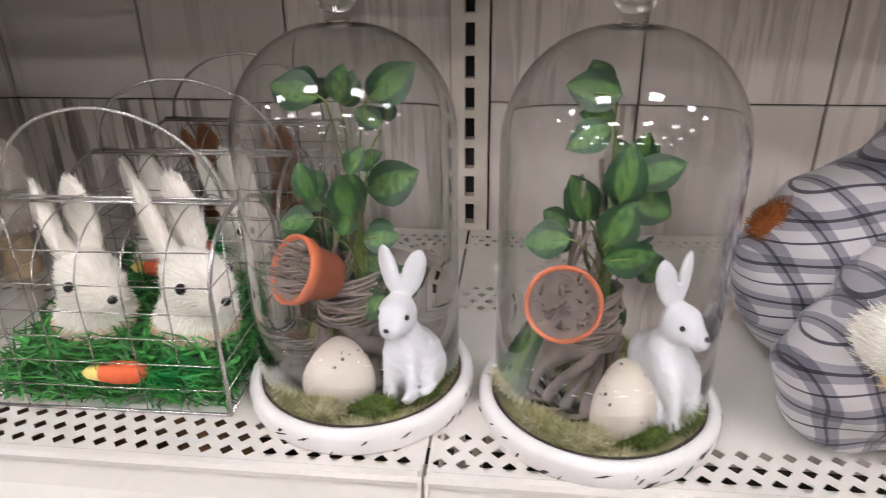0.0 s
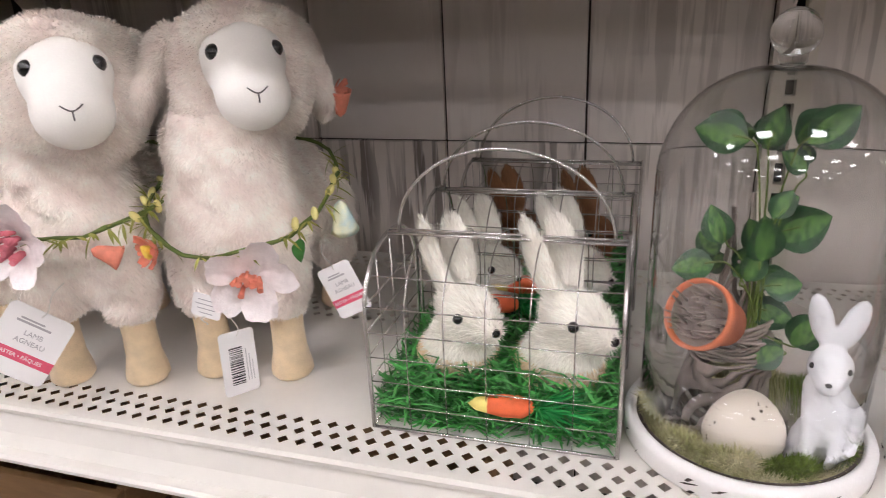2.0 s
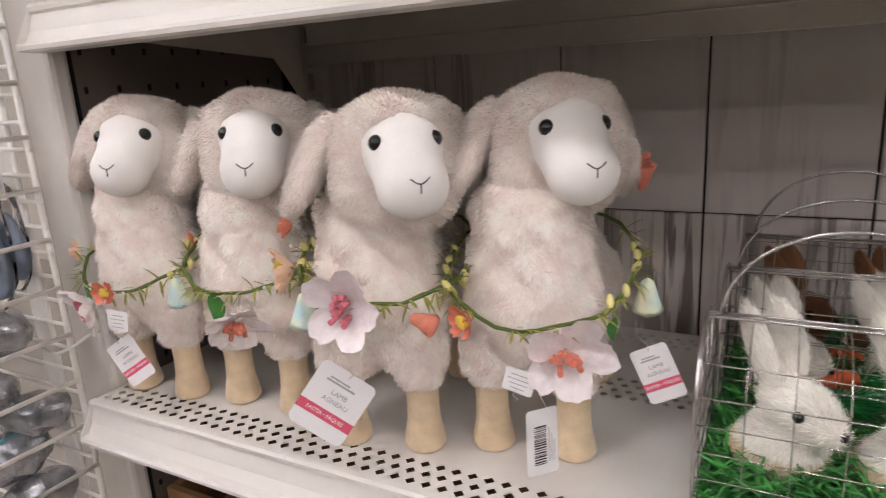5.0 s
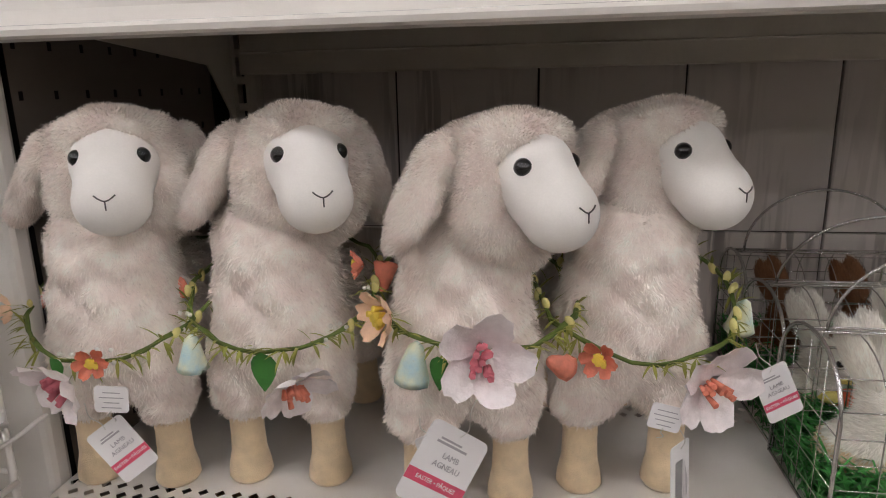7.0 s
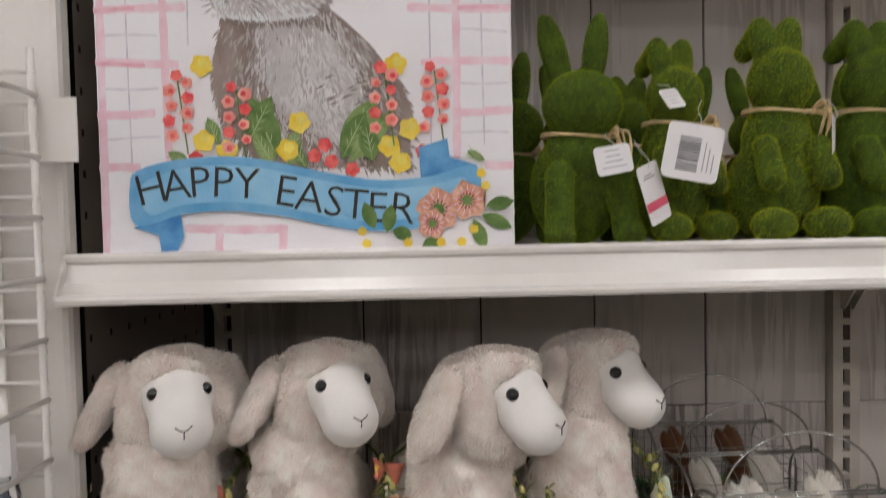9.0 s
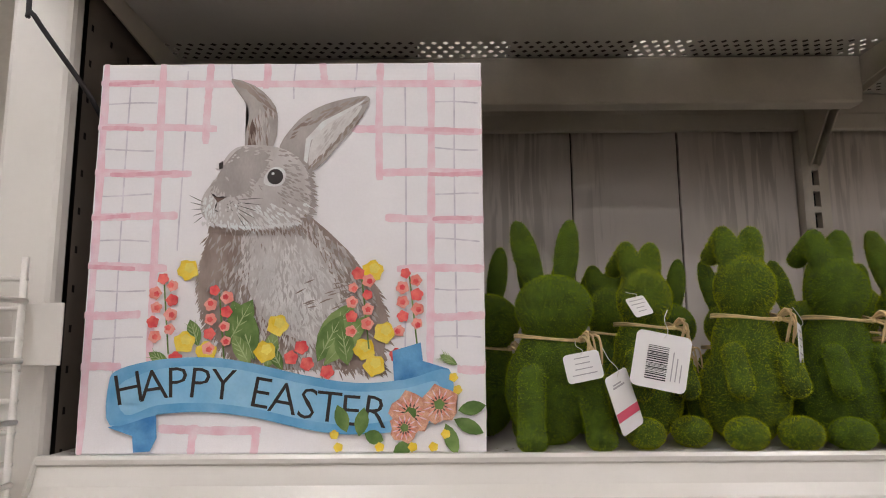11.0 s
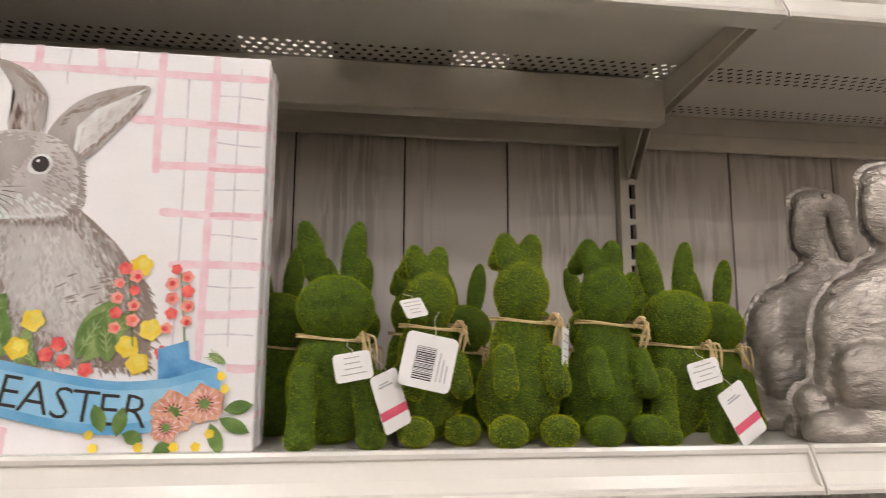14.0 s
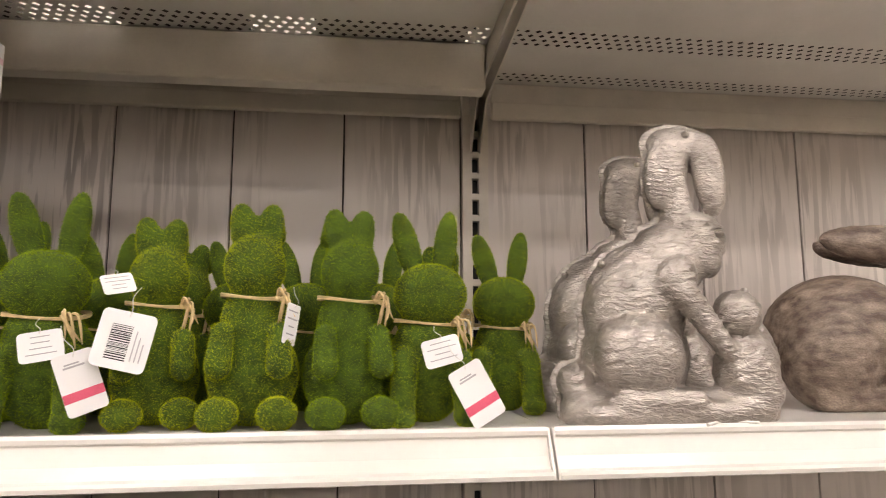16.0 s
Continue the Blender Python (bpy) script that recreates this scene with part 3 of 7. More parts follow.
RAFFIA_BROWN = material("brown_raffia", srgb(134, 92, 60), rough=0.85, vary=0.1, scale=60, island=0.2)
PAPER_GRASS = material("green_paper_grass", srgb(66, 140, 66), rough=0.45, vary=0.12, scale=40, island=0.55)
CARROT = material("orange_carrot_foam", srgb(240, 112, 66), rough=0.7, vary=0.1, scale=70, bump=0.3)
CARROT_TIP = material("yellow_carrot_tip", srgb(240, 222, 130), rough=0.7, vary=0.06, scale=70)
CARROT_TOP = material("green_carrot_top", srgb(30, 150, 70), rough=0.6, island=0.3)

# ---- plush lambs on the lower shelf ----
def card_tag(name, parent_thing, w, h, m, kind, label):
    """A swing tag: card with rounded corners, printed bars, and its string hole."""
    th = thing(name, label, "price tag", "swing tags", at=m)
    bm = bmesh.new()
    c = 0.11 * w
    out = []
    for cx, cy, a in ((w / 2 - c, h / 2 - c, 0), (-w / 2 + c, h / 2 - c, 90), (-w / 2 + c, -h / 2 + c, 180), (w / 2 - c, -h / 2 + c, 270)):
        for i in range(5):
            t = radians(a + 22.5 * i)
            out.append((cx + c * math.cos(t), cy + c * math.sin(t)))
    a = [bm.verts.new((x, y, 0.0004)) for x, y in out]
    b = [bm.verts.new((x, y, -0.0004)) for x, y in out]
    bm.faces.new(a)
    bm.faces.new(b[::-1])
    for i in range(len(a)):
        bm.faces.new((b[i], b[(i + 1) % len(a)], a[(i + 1) % len(a)], a[i]))
    part("card", bm, CARD, th)
    rg = random.Random(int(w * 1e5) + len(label))
    if kind in ("brand", "plain"):
        part("band", boxed(-w / 2, w / 2, -h * 0.27, -h * 0.12, 0.0005, 0.0007), CARD_PINK, th, "pink printed band")
        if kind == "brand":
            me = text_mesh("EASTER \u2022 P\u00c2QUES", h * 0.075, "lettering")
            me.materials.append(CARD)
            part("lettering", me, CARD, th, at=pose(0, -h * 0.195, 0.001))
        for txt, yy in (("LAMB", 0.14), ("AGNEAU", 0.02)):
            if kind == "brand":
                me = text_mesh(txt, h * 0.1, "lettering")
                me.materials.append(INK_GREY)
                part("lettering", me, INK_GREY, th, at=pose(0.03 * w, h * yy, 0.001))
        bm = bmesh.new()
        box(bm, -w * 0.3, w * 0.22, h * 0.26, h * 0.29, 0.0005, 0.0007)
        box(bm, -w * 0.26, w * 0.1, h * 0.31, h * 0.335, 0.0005, 0.0007)
        part("print", bm, INK_GREY, th)
    elif kind == "barcode":
        y = -h * 0.34
        while y < h * 0.26:
            t = rg.choice((0.0006, 0.0009, 0.0014))
            part("bar", boxed(-w * 0.26, w * 0.12, y, y + t, 0.0005, 0.0007), INK, th)
            y += t + rg.choice((0.0007, 0.001, 0.0014))
        bm = bmesh.new()
        for i in range(3):
            box(bm, w * (0.2 + 0.08 * i), w * (0.22 + 0.08 * i), -h * 0.32, h * (0.2 - 0.1 * i), 0.0005, 0.0007)
        part("print", bm, INK_GREY, th)
    else:
        bm = bmesh.new()
        for i in range(4):
            ww = w * rg.uniform(0.2, 0.4)
            box(bm, -ww, ww, h * (0.3 - 0.19 * i), h * (0.3 - 0.19 * i) + h * 0.035, 0.0005, 0.0007)
        part("print", bm, INK_GREY, th)
    bm = bmesh.new()
    tube(bm, curve_pts([(0, h * 0.42, 0.001), (0.002, h * 0.55, 0.004), (-0.003, h * 0.75, 0.0), (0, h * 0.95, -0.006)]), 0.0005, 4)
    part("string", bm, STRING, th)
    return th


wool_body = [ball((0, 0.0, 0.195), (0.072, 0.066, 0.1)), ball((0, 0.1, 0.18), (0.072, 0.125, 0.075)), ball((0, -0.002, 0.27), (0.064, 0.06, 0.06)),
             limb((-0.043, -0.008, 0.15), (-0.046, -0.012, 0.106), 0.038, 0.034), limb((0.043, -0.008, 0.15), (0.046, -0.012, 0.106), 0.038, 0.034),
             limb((-0.045, 0.175, 0.15), (-0.045, 0.18, 0.09), 0.038, 0.034), limb((0.045, 0.175, 0.15), (0.045, 0.18, 0.09), 0.038, 0.034)]


def lumps(P, F):
    """Soft unevenness of stuffed plush with wandering creases and a seam down the chest."""
    x, y, z = P[:, 0], P[:, 1], P[:, 2]
    soft = np.sin(95 * x + 40 * z) * np.sin(80 * z + 3) + 0.7 * np.sin(150 * z - 60 * x) * np.sin(120 * y) + 0.5 * np.sin(230 * x + 90 * y) * np.sin(210 * z + 70 * x)
    a = 34 * z + 1.3 * np.sin(30 * x + 2) + 0.9 * np.sin(47 * y + 20 * z) + 0.5 * np.sin(110 * x + 60 * z)
    b = 40 * x + 1.5 * np.sin(33 * z) + 1.1 * np.sin(26 * y + 55 * z)
    crease = np.exp(-(np.sin(a) / 0.2) ** 2) * (0.5 + 0.5 * np.sin(60 * x + 35 * z)) + 0.6 * np.exp(-(np.sin(b) / 0.16) ** 2) * (0.5 + 0.5 * np.sin(75 * z + 20 * x + 1))
    seam = np.exp(-(x / 0.003) ** 2) * (y < 0)
    return F + 0.0024 * soft + 0.0062 * crease + 0.0035 * seam


def swirl(p, n):
    """Lie of the pile: downwards, parted and brushed about in patches."""
    u = np.sin(70 * p[:, 2] + 40 * p[:, 1]) + 0.8 * np.sin(160 * p[:, 0] + 90 * p[:, 2] + 1) + 0.5 * np.sin(310 * p[:, 2] - 200 * p[:, 0])
    w = 0.5 * np.sin(120 * p[:, 0] - 60 * p[:, 2]) * np.sin(140 * p[:, 2] + 50 * p[:, 1])
    return np.stack([0.55 * u, 0 * u, -1 + 0.9 * w], 1)


V, Q = skin(wool_body, h=0.0048, k=0.02, extra=lumps)
F1 = fur(V, Q, 62000, 0.0062, 0.00062, comb=swirl, lie=1.3, spread=0.24, seed=3)
LAMB_BODY = shaped("wool_body", [(V, Q, 0, True), (*F1, 0, False)], [PLUSH])
wool_head = [ball((0, 0.012, -0.002), (0.066, 0.06, 0.058)), ball((0, -0.026, 0.042), (0.05, 0.03, 0.019)), ball((0, 0.0, -0.045), (0.052, 0.048, 0.042)),
             ball((-0.045, -0.022, -0.01), (0.02, 0.02, 0.05)), ball((0.045, -0.022, -0.01), (0.02, 0.02, 0.05))]
V, Q = skin(wool_head, h=0.0045, k=0.016, extra=lambda P, F: F + 0.0022 * np.sin(95 * P[:, 0] + 40 * P[:, 2]) * np.sin(110 * P[:, 2] + 60 * P[:, 1]) + 0.0012 * np.sin(260 * P[:, 0] + 150 * P[:, 1]) * np.sin(240 * P[:, 2] + 80 * P[:, 0]) - 0.003)
F1 = fur(V, Q, 36000, 0.0056, 0.00062, comb=lambda p, n: p * (1.5, 1, 0.4) + np.array((0, 0.02, -0.04)), lie=9, spread=0.3, seed=4)
LAMB_HEAD = shaped("wool_head", [(V, Q, 0, True), (*F1, 0, False)], [PLUSH])
face_shape = [ball((0, -0.030, 0.012), (0.037, 0.036, 0.034)), limb((0, -0.044, 0.006), (0, -0.072, -0.018), 0.033, 0.028), ball((0, -0.080, -0.024), (0.0275, 0.022, 0.0235))]
V, Q = skin(face_shape, h=0.0035, k=0.03)


def face_y(x, z, V=V):
    near = (np.abs(V[:, 0] - x) < 0.004) & (np.abs(V[:, 2] - z) < 0.004)
    return float(V[near][:, 1].min()) - 0.0004


LAMB_FACE = shaped("face", [(V, Q, 0, True)], [FELT_WHITE])
V, Q = skin([ball((0, 0, -0.05), (0.016, 0.031, 0.054)), ball((0, 0, -0.012), (0.014, 0.022, 0.024))], h=0.004, k=0.015)
F1 = fur(V, Q, 16000, 0.0058, 0.00062, comb=swirl, lie=1.4, spread=0.26, seed=5)
LAMB_EAR = shaped("ear", [(V, Q, 0, True), (*F1, 0, False)], [PLUSH])
bm = lathe(bmesh.new(), [(0, 0), (0.021, 0.001), (0.0245, 0.006), (0.0235, 0.016), (0.0195, 0.035), (0.0185, 0.06), (0.02, 0.105), (0, 0.11)], seg=20)
LAMB_LEG = finish(bm, "leg", FELT_TAN, True)
LAMB_EYE = finish(sphere_bm((0, 0, 0), 0.0084, seg=16), "eye", BEAD, True)
bm = bmesh.new()
tube(bm, [(0, face_y(0, z), z) for z in (-0.0155, -0.019, -0.024)], 0.0007, 5)
tube(bm, [(-x, face_y(-x, z), z) for x, z in ((0.009, -0.0105), (0.006, -0.0130), (0.003, -0.0150), (0, -0.0158))], 0.0007, 5)
tube(bm, [(x, face_y(x, z), z) for x, z in ((0.009, -0.0105), (0.006, -0.0130), (0.003, -0.0150), (0, -0.0158))], 0.0007, 5)
LAMB_NOSE = finish(bm, "nose_stitch", THREAD)


def lamb(x, y, body_yaw, head_dx, head_dy, head_yaw, pitch=0, roll=0, lift=0.0):
    th = thing("plush_lamb", "cream plush lamb with white felt face and tan legs", "plush toy", "plush lambs", at=pose(x, y, LOW, 0, 0, body_yaw))
    part("body", LAMB_BODY, PLUSH, th)
    for lx, ly in ((-0.046, -0.012), (0.046, -0.012), (-0.045, 0.182), (0.045, 0.182)):
        part("leg", LAMB_LEG, FELT_TAN, th, "tan felt leg", at=pose(lx, ly, 0))
    hm = Euler((0, 0, radians(-body_yaw))).to_matrix() @ Vector((head_dx, head_dy, 0))
    head = part("head", LAMB_HEAD, PLUSH, th, at=pose(hm.x, hm.y, 0.348 + lift, pitch, roll, head_yaw - body_yaw))
    part("face", LAMB_FACE, FELT_WHITE, head, "smooth white felt face")
    for s in (-1, 1):
        part("ear", LAMB_EAR, PLUSH, head, at=pose(s * 0.062, 0.006, 0.034, 0, -s * (30 if s < 0 else 16), s * 10))
        part("eye", LAMB_EYE, BEAD, head, "shiny black bead eye", at=pose(s * 0.0278, -0.0605, 0.019))
    part("nose_stitch", LAMB_NOSE, THREAD, head)
    return th


LAMBS = [(-1.140, -0.458, 4, 0.019, 0.008, 25, 0, 0, 0.0), (-0.969, -0.433, 4, 0.030, 0.004, 32, 0, 0, 0.0), (-0.768, -0.452, 13, 0.038, -0.010, 45, 0, 0, -0.008), (-0.605, -0.400, 9, 0.019, 0.016, 41, 0, 0, -0.003)]
for row in LAMBS:
    lamb(*row)


# garlands of paper flowers round the lambs
def flower_bm(mats_n, petals, size, cup, seed, ragged=0.12):
    """Open paper flower facing local -y: petals of material 0, heart of material 1."""
    rg = random.Random(seed)
    bm = bmesh.new()
    for i in range(petals):
        a = 2 * math.pi * i / petals + rg.uniform(-0.15, 0.15)
        n, m = 6, 6
        g = []
        for r in range(n + 1):
            t = r / n
            row = []
            for s in range(m + 1):
                w = (s / m - 0.5) * 2
                ang = a + w * (math.pi / petals) * 1.25 * (0.35 + 0.65 * math.sin(math.pi * min(1, 0.15 + t * 0.75)))
                rr = size * t * (1 - 0.14 * w * w) * (1 + rg.uniform(-ragged, ragged) * t * 0.5)
                dep = -cup * size * t ** 1.6 + 0.05 * size * math.sin(6 * w + i * 2) * t + rg.uniform(-0.05, 0.05) * size
                row.append(bm.verts.new((rr * math.cos(ang), dep + 0.002 * (i % 2), rr * math.sin(ang))))
            g.append(row)
        for r in range(n):
            for s in range(m):
                f = bm.faces.new((g[r][s], g[r][s + 1], g[r + 1][s + 1], g[r + 1][s]))
                f.smooth = True
    for i in range(16):
        a, r = rg.uniform(0, 6.28), size * rg.uniform(0.03, 0.3)
        p = Vector((r * math.cos(a), -0.004, r * math.sin(a)))
        tube(bm, [p, p * 1.25 + Vector((0, -size * rg.uniform(0.2, 0.4), 0))], [0.0016, 0.0026], 5, mi=1)
    return bm


def bell_bm(length, r):
    bm = lathe(bmesh.new(), [(0.001, 0), (r * 0.5, -length * 0.15), (r * 0.75, -length * 0.5), (r, -length * 0.85), (r * 1.15, -length), (r * 0.9, -length * 0.9)], seg=12)
    for v in bm.verts:
        v.co.x *= 1 + 0.08 * math.sin(v.co.z * 900 + v.co.y * 500)
    return bm


F_PINK = finish(flower_bm(2, 5, 0.034, 0.55, 3), "poppy", [PETAL_PINK, PETAL_ROSE])
F_CORALHEART = finish(flower_bm(2, 5, 0.036, 0.4, 5), "poppy", [PETAL_PINK, PETAL_CORAL])
F_CORAL = finish(flower_bm(2, 6, 0.016, 0.7, 7), "blossom", [PETAL_CORAL, PETAL_YELLOW])
F_PEACH = finish(flower_bm(2, 6, 0.022, 0.7, 9), "blossom", [PETAL_PEACH, PETAL_YELLOW])
F_BELL = finish(bell_bm(0.034, 0.0125), "bluebell", PETAL_BLUE, True)
F_BELLCORAL = finish(bell_bm(0.03, 0.012), "bellflower", PETAL_CORAL, True)


BUD_MESH = finish(sphere_bm((0, 0, 0), (0.0042, 0.0042, 0.0075), seg=8), "bud", BUD, True)
BERRY_MESH = finish(sphere_bm((0, 0, 0), 0.0023, seg=8), "berry", BERRY, True)


def garland(x, y, yaw, flowers, seed, low=0.168, high=0.25):
    th = thing("flower_garland", "garland of paper flowers, buds and green sprigs round the lamb", "garland", "flower garlands", at=pose(x, y, LOW, 0, 0, yaw))
    rg = random.Random(seed)

    def at(deg):
        t = radians(deg)                       # 270 is the front
        s = 0.5 - 0.5 * math.sin(t)
        return Vector((0.101 * math.cos(t), 0.01 + (0.101 if math.sin(t) < 0 else 0.12) * math.sin(t), high + (low - high) * s ** 1.3))
    pts = [at(d) + Vector((rg.uniform(-0.002, 0.002), rg.uniform(-0.002, 0.002), rg.uniform(-0.003, 0.003))) for d in range(0, 360, 12)]
    bm = bmesh.new()
    tube(bm, pts, 0.0021, 6, closed=True)
    tube(bm, [p + Vector((0.002 * math.sin(i), 0.002 * math.cos(i * 1.3), 0.002 * math.cos(i * 2))) for i, p in enumerate(pts)], 0.0014, 5, closed=True)
    part("stem", bm, STEM, th)
    for d in range(150, 395, 8):
        if rg.random() < 0.85:
            p = at(d)
            out = Vector((p.x, p.y, 0)).normalized()
            bm = bmesh.new()
            for q in range(4):
                v = (out * rg.uniform(0.2, 0.9) + Vector((rg.uniform(-1, 1), rg.uniform(-0.6, 0.3), rg.uniform(-0.8, 0.9)))).normalized()
                leaf_bm(bm, v.to_track_quat("Y", "Z").to_matrix().to_4x4(), rg.uniform(0.014, 0.027), 0.0042, n=3)
            part("sprig", bm, LEAF_PALE, th, at=Matrix.Translation(p))
    for d in (170, 182, 195, 352, 1, 14, 318, 333):
        p = at(d) + Vector((0, -0.002, rg.uniform(-0.004, 0.01)))
        part("bud", BUD_MESH, BUD, th, at=Matrix.Translation(p) @ pose(0, 0, 0, rg.uniform(-40, 40), rg.uniform(-40, 40), 0))
    for d in flowers.get("berries", (235,)):
        for _ in range(7):
            p = at(d + rg.uniform(-6, 6))
            p = p + Vector((p.x, p.y, 0)).normalized() * rg.uniform(0.002, 0.012) + Vector((0, 0, rg.uniform(-0.012, 0.016)))
            part("berry", BERRY_MESH, BERRY, th, at=Matrix.Translation(p))
    for kind, d, dz, turn, scale in flowers["list"]:
        p = at(d)
        out = Vector((p.x, p.y, 0)).normalized()
        p = p + out * 0.012 + Vector((0, 0, dz))
        me, nm = {"pink": (F_PINK, "poppy"), "coralheart": (F_CORALHEART, "poppy"), "coral": (F_CORAL, "blossom"), "peach": (F_PEACH, "blossom"),
                  "bell": (F_BELL, "bluebell"), "bellcoral": (F_BELLCORAL, "bellflower"), "leaf": (None, "leaf")}[kind]
        face = math.degrees(math.atan2(out.x, -out.y))
        if me is None:
            bm = bmesh.new()
            leaf_bm(bm, pose(0, 0, 0, -70, 0, 0), 0.036, 0.026, cup=0.2)
            me = finish(bm, "leaf", LEAF_FABRIC)
        ob = part(nm, me, None, th, at=pose(p.x, p.y, p.z, turn[0], turn[1], face + turn[2]) @ Matrix.Scale(scale, 4))
        ob["label"] = {"poppy": "large blush pink paper poppy", "blossom": "small paper blossom with yellow heart", "bluebell": "pale blue paper bellflower", "bellflower": "coral paper bud", "leaf": "green fabric leaf"}[nm]
    return th


garland(-1.132, -0.458, 8, {"berries": (262, 280), "list": [("pink", 262, -0.014, (22, 0, -18), 1.15), ("coral", 276, 0.006, (0, 0, 10), 1.0), ("peach", 196, 0.0, (0, 0, 0), 0.8), ("bellcoral", 178, 0.0, (20, 0, 0), 0.9), ("leaf", 256, 0.008, (0, 0, 0), 0.7)]}, 11, low=0.176)
garland(-0.962, -0.432, 10, {"berries": (215, 305), "list": [("coralheart", 282, -0.03, (38, 0, 20), 1.1), ("leaf", 268, 0.004, (0, 0, 0), 1.1), ("bell", 226, 0.0, (0, 8, 0), 1.1), ("bellcoral", 338, 0.012, (0, -150, 0), 1.0), ("bellcoral", 184, 0.012, (0, 0, 0), 0.7)]}, 12, low=0.184)
garland(-0.754, -0.449, 18, {"berries": (186,), "list": [("pink", 262, 0.004, (0, 0, 0), 1.25), ("peach", 215, 0.014, (0, 0, 0), 1.2), ("bell", 232, 0.004, (0, 10, 0), 1.15), ("coral", 186, 0.035, (0, 0, 0), 0.9), ("bellcoral", 292, -0.012, (0, -60, 0), 0.9), ("leaf", 242, -0.004, (0, 0, 0), 0.9)]}, 13, low=0.2)
garland(-0.596, -0.40, 13, {"berries": (), "list": [("coralheart", 289, -0.02, (8, 0, -8), 1.25), ("coral", 238, 0.0, (0, 0, 0), 1.15), ("bell", 348, -0.004, (0, -14, 0), 1.1), ("bellcoral", 22, 0.05, (0, 170, 0), 1.0), ("coral", 27, 0.075, (0, 0, 0), 0.9), ("leaf", 315, -0.004, (0, 0, 0), 0.7)]}, 14, low=0.176)

card_tag("price_tag", None, 0.038, 0.06, pose(-1.092, -0.552, LOW + 0.088, 80, 0, 26) @ pose(0, 0, 0, 0, 0, 32), "brand", "white card price tag with a pink band")
card_tag("price_tag", None, 0.066, 0.076, pose(-0.776, -0.546, LOW + 0.088, 82, 0, 34) @ pose(0, 0, 0, 0, 0, -38), "brand", "large white card price tag with a pink band")
card_tag("price_tag", None, 0.036, 0.068, pose(-0.560, -0.497, LOW + 0.066, 85, 0, 54) @ pose(0, 0, 0, 0, 0, -3), "barcode", "white card tag with a black barcode")
card_tag("price_tag", None, 0.036, 0.056, pose(-0.463, -0.44, LOW + 0.13, 86, 0, 12) @ pose(0, 0, 0, 0, 0, 24), "brand", "white card price tag with a pink band")
card_tag("care_label", None, 0.032, 0.026, pose(-1.088, -0.562, LOW + 0.146, 86, 0, 10) @ pose(0, 0, 0, 0, 0, 176), "print", "small white sewn label with grey print")
card_tag("care_label", None, 0.030, 0.024, pose(-0.578, -0.508, LOW + 0.132, 86, 0, 8) @ pose(0, 0, 0, 0, 0, 165), "print", "small white sewn label with grey print")
card_tag("care_label", None, 0.022, 0.034, pose(-0.79, -0.535, LOW + 0.098, 86, 0, 30) @ pose(0, 0, 0, 0, 0, 10), "print", "small white sewn label with grey print")


# ---- wire cages with raffia rabbits ----
def rabbit_meshes(fleece, seed):
    shape = [ball((0, 0, 0.034), (0.033, 0.031, 0.036)), ball((-0.014, 0.002, 0.024), (0.034, 0.033, 0.026)), ball((0.014, -0.004, 0.077), (0.032, 0.0235, 0.0235), (0, 18, 0)), ball((0.036, -0.005, 0.068), (0.0135, 0.0115, 0.0115)),
             ball((0.006, -0.003, 0.055), (0.022, 0.021, 0.022))]
    V, Q = skin(shape, h=0.0035, k=0.01)
    w = fur(V, Q, 13000, 0.0075, 0.0005, comb=lambda p, n: np.where(p[:, 2:3] > 0.055, np.array((-1.0, 0, 0.1)), np.array((-0.4, 0, -0.9))), lie=1.9, spread=0.3, seed=seed)
    low = w[0][w[1][:, 0]][:, 2] < 0.04
    body = shaped("body", [(V, Q, 0, True), (w[0], w[1][~low], 0, False), (w[0], w[1][low], 1, False)], fleece)
    E1 = []
    for s in (-1, 1):
        Ve, Qe = skin([ball((-0.016 + s * 0.004, s * 0.0115, 0.121), (0.0165, 0.007, 0.037), (s * -8, -22 + s * 6, s * 22)), ball((-0.006, s * 0.009, 0.096), (0.010, 0.007, 0.016), (0, -20, 0))], h=0.003, k=0.004)
        we = fur(Ve, Qe, 2600, 0.009, 0.0006, comb=(-0.3, 0, 1), lie=3.0, spread=0.15, seed=seed + 5 + s)
        E1.append(shaped("ear", [(Ve, Qe, 0, True), (*we, 0, False)], fleece))
    return body, E1


WHITE_RABBIT = rabbit_meshes([RAFFIA_WHITE, RAFFIA_TAN], 21)
BROWN_RABBIT = rabbit_meshes([RAFFIA_BROWN, RAFFIA_TAN], 22)
RABBIT_EYE = finish(sphere_bm((0, 0, 0), 0.0047, seg=12), "eye", BEAD, True)
RABBIT_NOSE = finish(sphere_bm((0, 0, 0), (0.0042, 0.0045, 0.004), seg=10), "nose", BEAD, True)


def raffia_rabbit(x, y, z, yaw, meshes, label, s=1.0):
    th = thing("raffia_rabbit", label, "rabbit figure", "raffia rabbits in the cages", at=pose(x, y, z, 0, 0, yaw) @ Matrix.Scale(s, 4))
    part("body", meshes[0], None, th)
    for e in meshes[1]:
        part("ear", e, None, th)
    for sd in (-1, 1):
        part("eye", RABBIT_EYE, BEAD, th, "black bead eye", at=pose(0.0255, -0.004 + sd * 0.0222, 0.082))
    part("nose", RABBIT_NOSE, BEAD, th, "black bead nose", at=pose(0.0495, -0.005, 0.069))
    return th


